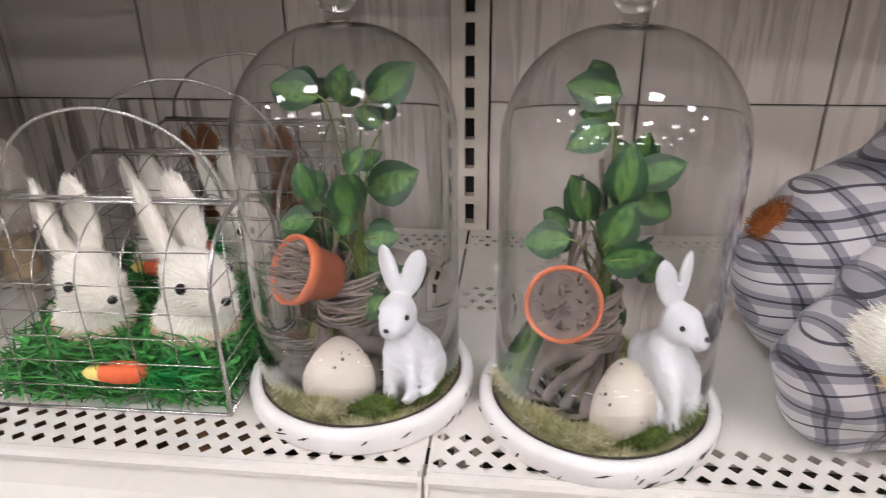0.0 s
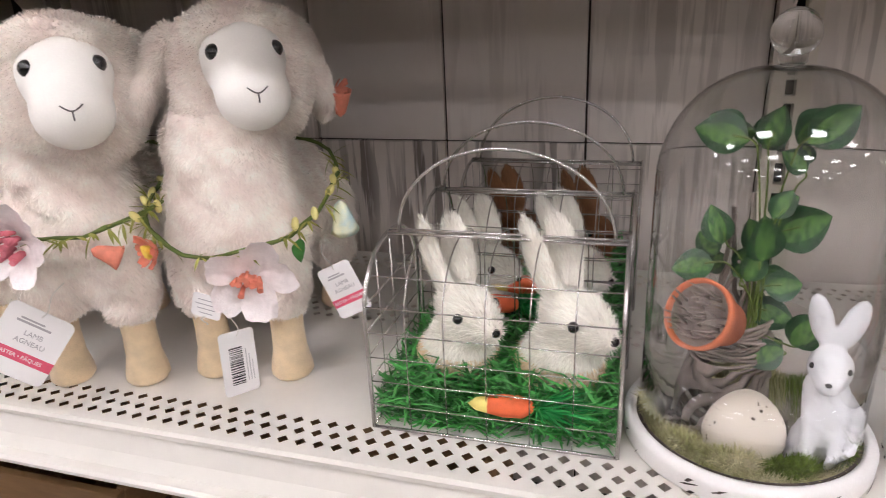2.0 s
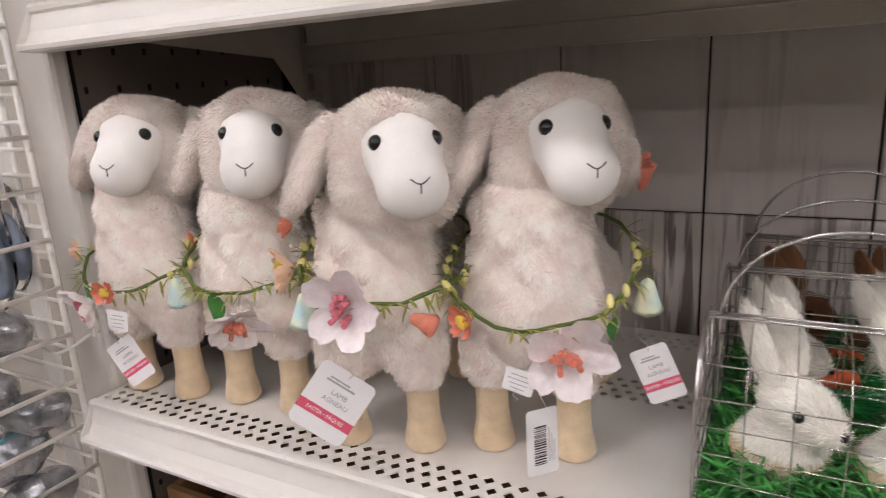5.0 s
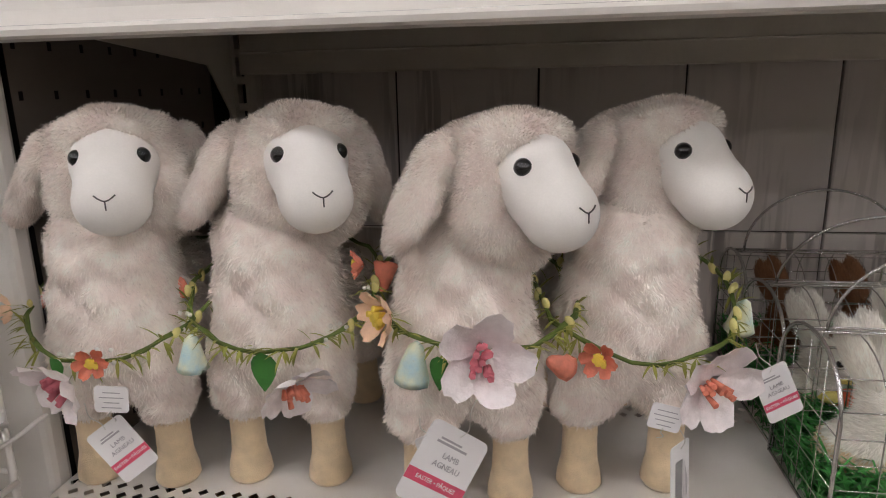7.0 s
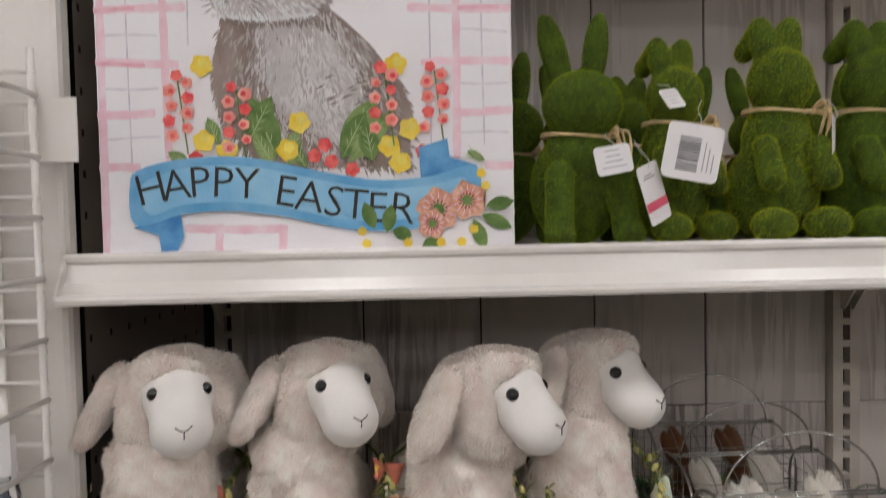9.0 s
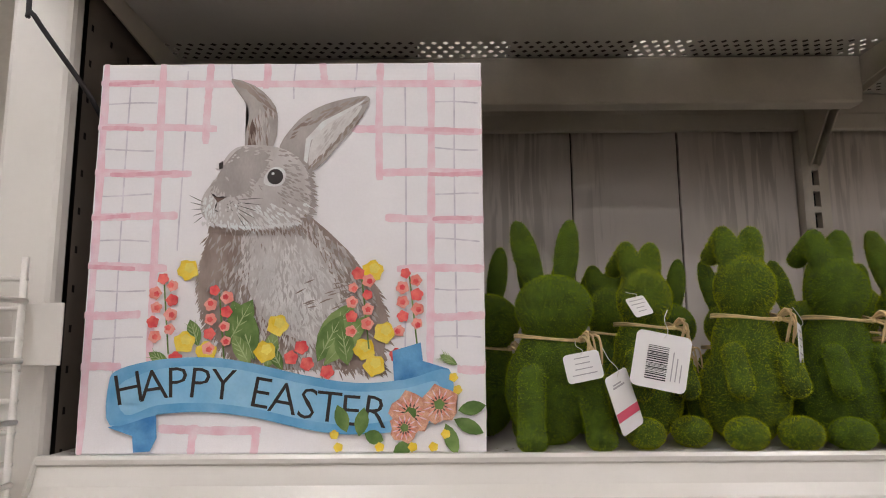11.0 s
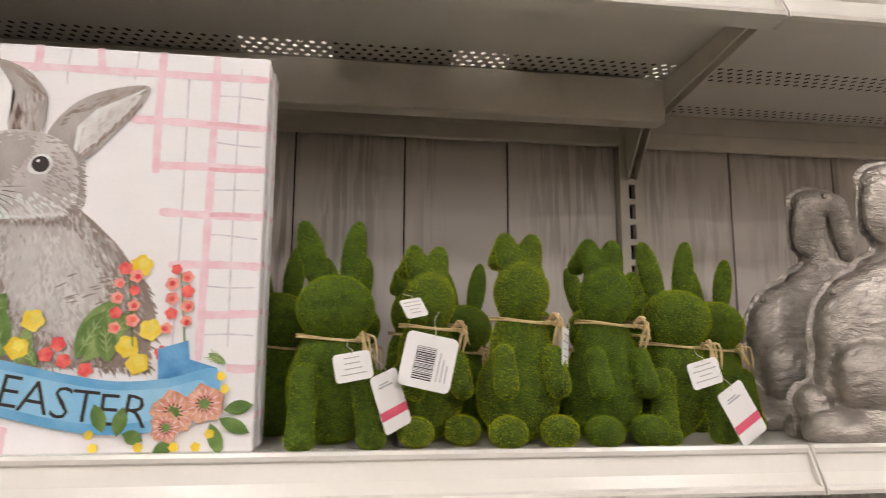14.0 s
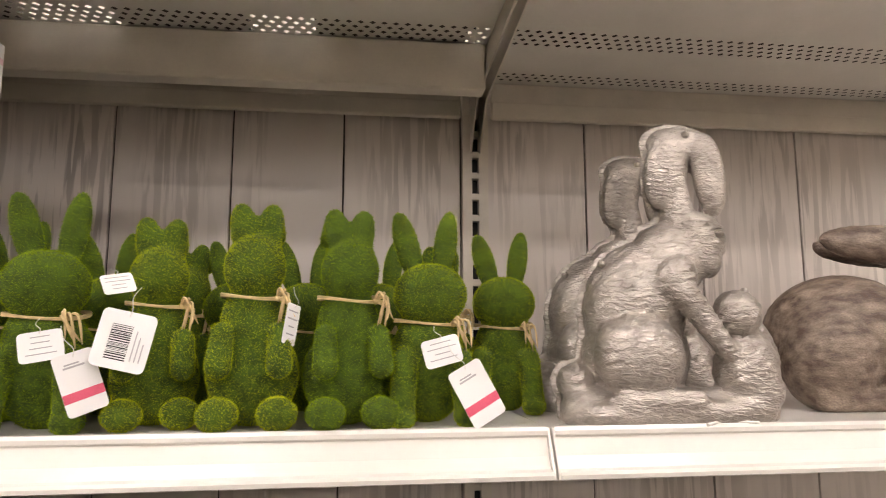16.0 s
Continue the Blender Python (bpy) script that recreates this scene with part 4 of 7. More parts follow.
GW, GD, GH = 0.236, 0.158, 0.178           # cage width, depth, height to its top bar
bm = bmesh.new()
rg = np.random.default_rng(8)
pts = []
for _ in range(3400):
    x, y, z = rg.uniform(-GW / 2 + 0.004, GW / 2 - 0.004), rg.uniform(0.003, GD - 0.003), rg.uniform(0.002, 0.044)
    edge = min(1, (GW / 2 - abs(x)) / 0.02, y / 0.015 + 0.25)
    z *= 0.5 + 0.5 * edge
    a, t, L = rg.uniform(0, 6.28), rg.uniform(-0.25, 0.65), rg.uniform(0.025, 0.065)
    d = np.array((math.cos(a) * math.cos(t), math.sin(a) * math.cos(t), math.sin(t)))
    w = np.array((-math.sin(a), math.cos(a), rg.uniform(-0.6, 0.6))) * 0.0015
    p0 = np.array((x, y, z))
    p1, p2 = p0 + d * L * 0.5 + (0, 0, 0.003), p0 + d * L + (0, 0, -0.006 * rg.random())
    row = [np.clip(q, (-GW / 2 + 0.002, 0.002, 0.001), (GW / 2 - 0.002, GD - 0.002, 0.06)) for q in (p0 - w, p0 + w, p1 + w, p1 - w, p2 + w * 0.5, p2 - w * 0.5)]
    pts.append(row)
GV = np.array(pts).reshape(-1, 3)
k6 = np.arange(len(pts))[:, None] * 6
GF = np.concatenate([k6 + np.array((0, 1, 2, 3)), k6 + np.array((3, 2, 4, 5))])
GRASS = shaped("paper_grass", [(GV, GF, 0, False)], [PAPER_GRASS])
bm.free()


def cage_profile():
    """Side outline of the cage (y, z), front bottom to back bottom, rounded at the top."""
    return [(0.0, 0.0), (0.0, 0.12)] + [(0.074 - 0.074 * math.cos(radians(a)), 0.12 + 0.06 * math.sin(radians(a))) for a in range(15, 91, 15)] + \
           [(GD - 0.074 + 0.074 * math.sin(radians(a)), 0.12 + 0.06 * math.cos(radians(a))) for a in range(0, 91, 15)] + [(GD, 0.0)]


prof = cage_profile()
bm = bmesh.new()
for sx in (-1, 1):
    tube(bm, [(sx * GW / 2, y, z) for y, z in prof], 0.0022, 8)
    tube(bm, [(sx * GW / 2, 0, 0.001), (sx * GW / 2, GD, 0.001)], 0.0018, 6)
    for i in range(1, 6):
        z = i * 0.0262
        tube(bm, [(sx * GW / 2, 0, z), (sx * GW / 2, GD, z)], 0.0007, 4)
    for i in (1, 2, 3):
        y = GD * i / 4
        tube(bm, [(sx * GW / 2, y, 0), (sx * GW / 2, y, 0.172)], 0.0006, 4)
for y, z in ((0, 0), (0.074, 0.18), (GD - 0.074, 0.18), (GD, 0)):
    tube(bm, [(-GW / 2, y, z), (GW / 2, y, z)], 0.0017, 6)
tube(bm, [(-GW / 2, 0.078, 0.183), (GW / 2, 0.078, 0.183)], 0.0014, 6)
CAGE_FRAME = finish(bm, "frame", WIRE, True)
CAGE_WIRES = []
for side in (0, 1):
    for i in range(1, 7):
        z = i * 0.0262
        dz = max(0, z - 0.12) / 0.06
        y = 0.074 * (1 - math.sqrt(max(0, 1 - dz * dz)))
        y = y if side == 0 else GD - y
        CAGE_WIRES.append(finish(tube(bmesh.new(), [(-GW / 2, y, z), (0, y + rg.uniform(-0.001, 0.001), z + rg.uniform(-0.002, 0.001)), (GW / 2, y, z)], 0.0007, 5), "wire", WIRE, True))
for i in range(1, 6):
    x = GW * (i / 6 - 0.5) + rg.uniform(-0.003, 0.003)
    CAGE_WIRES.append(finish(tube(bmesh.new(), [(x, y, z) for y, z in prof], 0.0007, 5), "wire", WIRE, True))
bm = bmesh.new()
tube(bm, arc((0, 0, 0), (GW / 2 - 0.012, 0.088), 0, 180, 24), 0.0018, 6)
CAGE_HANDLE = finish(bm, "handle", WIRE, True)
bm = lathe(bmesh.new(), [(0, 0), (0.006, 0.003), (0.0105, 0.012), (0.011, 0.03), (0.0085, 0.044)], seg=14)
lathe(bm, [(0.0085, 0.044), (0.0062, 0.056), (0, 0.064)], seg=14, mi=1)
CARROT_MESH = finish(bm, "carrot_root", [CARROT, CARROT_TIP], True)
Vc, Qc = skin([ball((0, 0, -0.012), (0.008, 0.008, 0.014))], h=0.003)
CARROT_LEAVES = shaped("carrot_top", [(*fur(Vc, Qc, 260, 0.034, 0.0011, comb=(0, 0, -1), lie=2.2, spread=0.3, seed=2), 0, False)], [CARROT_TOP])


def cage(x, y, yaw, rabbits, carrots, handle_tilt, label):
    m = pose(x, y, LOW + 0.003, 0, 0, yaw)
    th = thing("wire_cage", label, "wire cage", "wire cages with rabbits", at=m)
    part("frame", CAGE_FRAME, WIRE, th)
    for w in CAGE_WIRES:
        part("wire", w, WIRE, th)
    part("handle", CAGE_HANDLE, WIRE, th, "arched wire handle", at=pose(0, 0.078, 0.181, handle_tilt, 0, 0))
    g = tagged(part("paper_grass", GRASS, PAPER_GRASS), "shredded green paper grass filling the wire cage", "paper grass", kind="stuff")
    g.matrix_basis = m
    for rx, ry, ryaw, meshes, lab, s in rabbits:
        p = m @ Vector((rx, ry, 0.014))
        raffia_rabbit(p.x, p.y, p.z, ryaw + yaw, meshes, lab, s)
    for cx, cy, cz, cyaw in carrots:
        c = thing("toy_carrot", "small orange foam carrot with yellow tip on green paper grass", "toy carrot", "toy carrots", at=m @ pose(cx, cy, cz, 0, 0, cyaw) @ pose(0, 0, 0, 0, -90, 0))
        part("carrot_root", CARROT_MESH, None, c)
        part("carrot_top", CARROT_LEAVES, None, c, "green frayed carrot top")
    return th


WL, BL = "white raffia rabbit with black bead eyes in a wire cage", "brown raffia rabbit with black bead eyes in a wire cage"
cage(-0.305, -0.482, 1, [(-0.046, 0.080, -33, WHITE_RABBIT, WL, 1.14), (0.062, 0.078, -30, WHITE_RABBIT, WL, 1.18)], [(0.042, 0.008, 0.038, 4)], 6, "galvanised wire cage with arched handle, grass and rabbits")
cage(-0.303, -0.322, 2, [(-0.05, 0.07, -30, WHITE_RABBIT, WL, 1.0), (0.05, 0.07, -24, WHITE_RABBIT, WL, 1.06)], [(-0.005, 0.02, 0.06, 0), (0.02, 0.05, 0.075, 10)], 12, "wire cage with arched handle, set behind the first")
cage(-0.300, -0.163, 0, [(-0.05, 0.06, -20, BROWN_RABBIT, BL, 1.0), (0.05, 0.06, -35, BROWN_RABBIT, BL, 1.0)], [(0.03, 0.02, 0.045, 0)], -6, "wire cage with brown rabbits against the back panel")


# ---- glass cloches ----
GLASS = glass_material("clear_glass", (0.91, 0.91, 0.905))
DISTRESSED = material("distressed_white_wood", srgb(238, 234, 232), rough=0.55, vary=0.03, scale=30, fine=0.02, bump=0.2, bump_scale=120)
WORN = material("worn_dark_wood", srgb(62, 52, 48), rough=0.7, vary=0.2, scale=60)
MOSS = material("dried_moss", srgb(150, 150, 98), second=srgb(200, 190, 156), rough=0.95, scale=38, island=0.35)
MOSS_GREEN = material("green_moss", srgb(96, 116, 40), rough=0.95, vary=0.2, scale=60, island=0.4)
EGG = material("speckled_egg_shell", srgb(206, 195, 181), rough=0.45, vary=0.04, scale=30, fine=0.02)
SPECK = material("egg_speckle", srgb(74, 58, 46), rough=0.6)
CERAMIC = material("white_resin", srgb(218, 217, 219), rough=0.4, vary=0.03, scale=40, bump=0.8, bump_scale=110, coat=0.05)
TERRACOTTA = material("terracotta", srgb(196, 106, 70), rough=0.8, vary=0.1, scale=40, fine=0.05, bump=0.2)
TWIG = material("grey_twig", srgb(132, 119, 112), rough=0.85, vary=0.25, scale=50, stretch=(1, 1, 0.3), bump=0.4, island=0.25)
LEAF_HEART = material("leaf_heart", srgb(34, 74, 32), second=srgb(92, 128, 62), rough=0.4, scale=260, fine=0.3, stretch=(1, 1, 0.5))
LEAF = material("variegated_leaf", srgb(18, 48, 28), second=srgb(38, 76, 40), rough=0.38, scale=120, fine=0.3, island=0.15)

bm = bmesh.new()
def bell_profile(r, top):
    """Straight wall and a full rounded shoulder up to the neck."""
    rise = top - 0.232
    out = [(r, 0.0), (r, 0.1), (r, 0.232)]
    for a in range(6, 86, 5):
        t = radians(a)
        out.append((r * math.cos(t) ** 0.86, 0.232 + rise * math.sin(t) ** 1.06))
    return out


dome, inside = bell_profile(0.0945, 0.323), bell_profile(0.0927, 0.3212)
lathe(bm, [(0, 0.3202)] + inside[::-1] + dome + [(0.0085, 0.3225), (0.009, 0.325), (0, 0.3255)], seg=72)
bmesh.ops.recalc_face_normals(bm, faces=bm.faces)
CLOCHE_GLASS = finish(bm, "glass_dome", GLASS, True)
kb = sphere_bm((0, 0, 0.3465), (0.0185, 0.0185, 0.0185), seg=24)
lathe(kb, [(0.0085, 0.3235), (0.0105, 0.3245), (0.0105, 0.331), (0.0085, 0.332)], seg=24)
CLOCHE_KNOB = finish(kb, "knob", GLASS, True)
bm = lathe(bmesh.new(), [(0, 0), (0.1, 0), (0.106, 0.002), (0.108, 0.006), (0.1085, 0.019), (0.106, 0.0235), (0.101, 0.0255), (0.0975, 0.0245), (0.0965, 0.019), (0.085, 0.018), (0, 0.018)], seg=72)
CLOCHE_BASE = finish(bm, "base", DISTRESSED, True)
CLOCHE_RIM = finish(lathe(bmesh.new(), [(0.0962, 0.0185), (0.0966, 0.0225), (0.0935, 0.0245), (0.0915, 0.0195)], seg=72), "rim_ring", WORN, True)


def wear_bm(seed):
    """Thin patches where the paint of the base is rubbed off."""
    rg = random.Random(seed)
    bm = bmesh.new()
    for _ in range(44):
        a0, z0 = rg.uniform(0, 6.28), rg.choice((rg.uniform(0.004, 0.017), rg.uniform(0.0165, 0.018)))
        L, H = rg.uniform(0.03, 0.16), rg.uniform(0.0008, 0.0028)
        top, bot = [], []
        for i in range(7):
            t = i / 6
            hh = H * math.sin(math.pi * t) * rg.uniform(0.5, 1.2)
            a = a0 + L * t
            for lst, s in ((top, 1), (bot, -1)):
                lst.append(bm.verts.new((0.1089 * math.cos(a), 0.1089 * math.sin(a), min(0.0185, max(0.004, z0 + 0.006 * (t - 0.5) + s * hh)))))
        for i in range(6):
            bm.faces.new((bot[i], bot[i + 1], top[i + 1], top[i]))
    return bm


WEAR = finish(wear_bm(4), "worn_patches", WORN)
bm = lathe(bmesh.new(), [(0.0898, 0.02), (0.087, 0.028), (0.062, 0.034), (0.03, 0.036), (0, 0.036)], seg=40)
Vm, Fm, _, _ = bm_chunk(bm)
Qm = np.concatenate([Fm, Fm[:, :1]], 1)
mo = fur(Vm, Qm, 11000, 0.0095, 0.0006, comb=(0, 0, 1), lie=0, spread=0.8, seed=9)
MOSS_BED = shaped("moss_bed", [(Vm, Fm, 0, True), (*mo, 0, False)], [MOSS])
Vt, Qt = skin([ball((0, 0, 0), (0.02, 0.016, 0.012)), ball((0.01, -0.005, 0.004), (0.012, 0.012, 0.008))], h=0.004)
MOSS_TUFT = shaped("moss_tuft", [(Vt, Qt, 0, True), (*fur(Vt, Qt, 1600, 0.009, 0.0007, comb=(0, 0, 1), lie=0.2, spread=0.7, seed=4), 0, False)], [MOSS_GREEN])

DRY_TUFT = shaped("moss_tuft", [(Vt, Qt, 0, True), (*fur(Vt, Qt, 1600, 0.011, 0.0006, comb=(0, 0, 1), lie=0.1, spread=0.9, seed=7), 0, False)], [MOSS])
rab = [ball((0.006, 0.016, 0.033), (0.022, 0.028, 0.029)), ball((0.0, 0.0, 0.05), (0.02, 0.02, 0.03)), ball((0, -0.012, 0.088), (0.0185, 0.02, 0.019)), ball((0, -0.028, 0.081), (0.0115, 0.012, 0.010)),
       limb((-0.011, -0.012, 0.05), (-0.012, -0.018, 0.006), 0.0075, 0.0062), limb((0.011, -0.012, 0.05), (0.012, -0.018, 0.006), 0.0075, 0.0062), ball((-0.012, -0.022, 0.005), (0.007, 0.011, 0.005)), ball((0.012, -0.022, 0.005), (0.007, 0.011, 0.005)),
       ball((0.022, 0.012, 0.022), (0.013, 0.022, 0.02)), ball((-0.018, 0.012, 0.02), (0.013, 0.022, 0.018)), ball((0.026, -0.004, 0.005), (0.008, 0.016, 0.006)),
       ball((-0.0125, 0.0, 0.127), (0.0112, 0.005, 0.026), (0, -16, -18), 0.004), ball((0.0125, 0.0, 0.127), (0.0112, 0.005, 0.026), (0, 16, 18), 0.004)]
Vr, Qr = skin(rab, h=0.0022, k=0.006, extra=lambda P, F: F + 0.0007 * np.sin(900 * P[:, 2] + 500 * P[:, 0] + 2 * np.sin(200 * P[:, 1] + 150 * P[:, 2])) * (P[:, 2] < 0.075))
eyes = [bm_chunk(sphere_bm((s * 0.0145, -0.0235, 0.092), (0.0024, 0.0028, 0.0028), seg=10), 1) for s in (-1, 1)] + [bm_chunk(sphere_bm((0, -0.0395, 0.084), (0.003, 0.0022, 0.002), seg=8), 1)]
RESIN_RABBIT = shaped("resin_rabbit", [(Vr, Qr, 0, True), *eyes], [CERAMIC, INK])
bm = sphere_bm((0, 0, 0), (0.0245, 0.0245, 0.031), seg=28)
ev = bm_chunk(bm, 0)
sp = bmesh.new()
rgp = random.Random(6)
for _ in range(60):
    d = Vector((rgp.gauss(0, 1), rgp.gauss(0, 1), rgp.gauss(0, 1))).normalized()
    p = Vector((d.x * 0.0245, d.y * 0.0245, d.z * 0.031))
    bmesh.ops.create_circle(sp, cap_ends=True, segments=7, radius=rgp.uniform(0.0004, 0.0015), matrix=Matrix.Translation(p + d * 0.00035) @ d.to_track_quat("Z", "Y").to_matrix().to_4x4())
EGG_MESH = shaped("egg", [ev, bm_chunk(sp, 1, False)], [EGG, SPECK])


def ivy(seed, spots):
    """A leafy artificial sprig: thin stems and broad variegated leaves; spots give x, z, length and direction."""
    rg = random.Random(seed)
    stems, leaves = bmesh.new(), bmesh.new()
    for i, (x, z, L, ang) in enumerate(spots):
        y = rg.uniform(-0.03, 0.012) * (1 - abs(x) / 0.09)
        p = Vector((x, y, z))
        d = Vector((math.cos(radians(ang)), rg.uniform(-0.35, 0.1), math.sin(radians(ang)))).normalized()
        root = p - d * L * 0.5
        foot = Vector((rg.uniform(-0.008, 0.008), 0.0, -0.01))
        tube(stems, curve_pts([foot, Vector((root.x * 0.25, root.y * 0.3, root.z * 0.55)), Vector((root.x * 0.7, root.y * 0.8, root.z * 0.9)), root, root + d * L * 0.4], 5), 0.0009, 5)
        for k in range(3):
            q = root + Vector((rg.uniform(-0.006, 0.006), 0.012 * k, rg.uniform(-0.004, 0.004)))
            dd = d if k == 0 else (d + Vector((rg.uniform(-0.9, 0.9), 0.3, rg.uniform(-0.7, 0.7)))).normalized()
            ll = L * 1.05 if k == 0 else L * 0.8
            if math.hypot((q + dd * ll).x, (q + dd * ll).y + 0.02) > 0.086:
                continue
            zz = Vector((rg.uniform(-0.4, 0.4), -1, rg.uniform(0.1, 0.9)))
            xx = dd.cross(zz).normalized()
            zz = xx.cross(dd).normalized()
            m = Matrix.Translation(q) @ Matrix((xx, dd, zz)).transposed().to_4x4()
            leaf_bm(leaves, m, ll, ll * rg.uniform(0.82, 0.98), bend=rg.uniform(0.05, 0.3), cup=0.22, n=8, heart=1)
    return finish(stems, "stems", STEM), finish(leaves, "leaves", [LEAF, LEAF_HEART])


SPRIG_OPEN = ((-0.040, 0.178, 0.042, 165), (-0.004, 0.182, 0.034, 80), (0.034, 0.184, 0.044, 40), (0.016, 0.150, 0.026, 140), (0.010, 0.122, 0.026, 60),
              (-0.036, 0.098, 0.034, 110), (-0.006, 0.092, 0.040, 95), (0.034, 0.096, 0.048, 20), (-0.050, 0.060, 0.036, 190), (0.022, 0.044, 0.032, 10),
              (0.016, 0.012, 0.042, 350), (0.048, 0.000, 0.038, 60), (0.014, -0.026, 0.034, 200), (-0.060, 0.010, 0.032, 230), (-0.012, 0.060, 0.030, 70))
SPRIG_DENSE = ((-0.026, 0.180, 0.042, 170), (-0.020, 0.152, 0.036, 200), (0.008, 0.116, 0.046, 85), (0.038, 0.116, 0.042, 30), (-0.022, 0.086, 0.044, 110), (0.032, 0.084, 0.046, 330),
               (0.006, 0.070, 0.042, 60), (-0.052, 0.052, 0.040, 185), (0.022, 0.044, 0.044, 10), (-0.020, 0.008, 0.044, 100), (0.040, 0.030, 0.036, 300), (0.010, -0.030, 0.036, 60),
               (-0.062, -0.050, 0.036, 250), (0.006, 0.100, 0.040, 140), (0.022, 0.130, 0.034, 70))


def pot_mesh():
    bm = lathe(bmesh.new(), [(0, 0), (0.021, 0), (0.0275, 0.034), (0.031, 0.034), (0.032, 0.045), (0.029, 0.0455), (0.028, 0.04)], seg=32)
    lathe(bm, [(0.028, 0.04), (0.02, 0.036), (0, 0.038)], seg=32, mi=1)
    rg = random.Random(2)
    for i in range(40):
        a, r = rg.uniform(0, 6.28), 0.024 * math.sqrt(rg.random())
        p = Vector((r * math.cos(a), r * math.sin(a), 0.034))
        tube(bm, [p, p + Vector((rg.uniform(-0.008, 0.008), rg.uniform(-0.008, 0.008), rg.uniform(0.012, 0.035)))], [0.0016, 0.0008], 4, mi=1)
    return finish(bm, "pot", [TERRACOTTA, TWIG], True)


def wrap_mesh():
    """Peeled vine wound round a bundle."""
    bm = bmesh.new()
    rg = random.Random(3)
    for i in range(26):
        z, r = i * 0.0026 + 0.006, 0.036 - 0.00015 * i + rg.uniform(-0.003, 0.003)
        ring = [(r * math.cos(radians(a)), r * math.sin(radians(a)), z + 0.004 * math.sin(radians(a * 2 + i * 50))) for a in range(0, 360, 20)]
        tube(bm, ring, rg.uniform(0.0012, 0.0021), 5, closed=True)
    for i in range(14):
        a = rg.uniform(0, 6.28)
        tube(bm, [(0.02 * math.cos(a), 0.02 * math.sin(a), 0.06), (0.016 * math.cos(a + 1), 0.016 * math.sin(a + 1), 0.09), (0.012 * math.cos(a + 2), 0.01 * math.sin(a + 2), 0.15 + rg.uniform(-0.03, 0.04))], 0.0022, 5)
    return finish(bm, "vine_wrap", TWIG, True)


POT, WRAP = pot_mesh(), wrap_mesh()


def cloche(x, y, seed, rabbit_at, egg_at, spots, pot_at, label):
    th = thing("glass_cloche", label, "glass cloche", "glass cloches", at=pose(x, y, LOW))
    part("base", CLOCHE_BASE, DISTRESSED, th, "white distressed round wooden base")
    part("rim_ring", CLOCHE_RIM, WORN, th)
    tagged(part("worn_patches", WEAR, WORN, th, at=pose(0, 0, 0, 0, 0, seed * 50)), kind="stuff")
    g = part("glass_dome", CLOCHE_GLASS, GLASS, th, "clear glass dome", at=pose(0, 0, 0.0195))
    g.visible_shadow = False
    k = part("knob", CLOCHE_KNOB, GLASS, th, "clear round glass knob", at=pose(0, 0, 0.0195))
    k.visible_shadow = False
    part("moss_bed", MOSS_BED, MOSS, th, "dried moss filling")
    for i, (mx, my) in enumerate(((0.02, -0.064), (-0.05, -0.05), (0.06, -0.04), (-0.068, -0.01), (0.055, 0.03), (-0.02, -0.07))):
        part("moss_tuft", (MOSS_TUFT, DRY_TUFT)[i % 2], None, th, at=pose(mx, my, 0.0345, 0, 0, 70 * i + seed))
    r = tagged(part("resin_rabbit", RESIN_RABBIT, CERAMIC), "white resin rabbit figurine sitting on moss under glass", "figurine", "resin rabbits")
    r.matrix_basis = pose(x + rabbit_at[0], y + rabbit_at[1], LOW + 0.0365, 0, 0, rabbit_at[2]) @ Matrix.Scale(0.88, 4)
    e = tagged(part("speckled_egg", EGG_MESH, EGG), "cream speckled egg lying on moss under glass", "egg", "speckled eggs")
    e.matrix_basis = pose(x + egg_at[0], y + egg_at[1], LOW + 0.061, egg_at[2], egg_at[3], 0)
    p = thing("potted_plant", "terracotta pot with grey twigs and variegated green leaves", "potted plant", "potted plants under glass", at=pose(x, y, LOW + 0.034))
    part("pot", POT, TERRACOTTA, p, "tilted terracotta pot", at=pose(*pot_at))
    part("vine_wrap", WRAP, TWIG, p, "grey vine wound round the stems", at=pose(-0.014, 0.036, 0.004))
    st, lf = ivy(seed, spots)
    part("stems", st, STEM, p, at=pose(0.0, 0.02, 0.075))
    part("leaves", lf, None, p, "variegated green leaves", at=pose(0.0, 0.02, 0.075))
    return th


cloche(-0.076, -0.416, 1, (0.05, -0.044, -14), (-0.008, -0.05, 10, 82), SPRIG_OPEN, (-0.026, 0.004, 0.082, 62, 0, -42), "clear glass cloche on a distressed white base")
cloche(0.148, -0.434, 5, (0.050, -0.024, 40), (0.012, -0.058, 0, 8), SPRIG_DENSE, (-0.035, 0.0, 0.072, 58, 0, -6), "clear glass cloche with plant and white rabbit")
# ---- painted canvas sign on the upper shelf ----
CANVAS = material("white_canvas", srgb(246, 242, 244), rough=0.7, vary=0.015, scale=20, fine=0.015, bump=0.15, bump_scale=900)
WASH_PINK = material("pink_wash", srgb(242, 200, 212), second=srgb(246, 226, 232), rough=0.7, scale=45, fine=0.03)
WASH_ROSE = material("rose_wash", srgb(232, 172, 188), second=srgb(242, 204, 214), rough=0.7, scale=60, fine=0.03)
WASH_SILVER = material("silver_fur_wash", srgb(208, 203, 201), second=srgb(228, 224, 222), rough=0.7, scale=30, fine=0.06)
WASH_UMBER = material("umber_wash", srgb(84, 62, 54), second=srgb(120, 96, 86), rough=0.7, scale=60)
WASH_LINE = material("grey_line_wash", srgb(206, 198, 208), second=srgb(234, 228, 234), rough=0.7, scale=40)
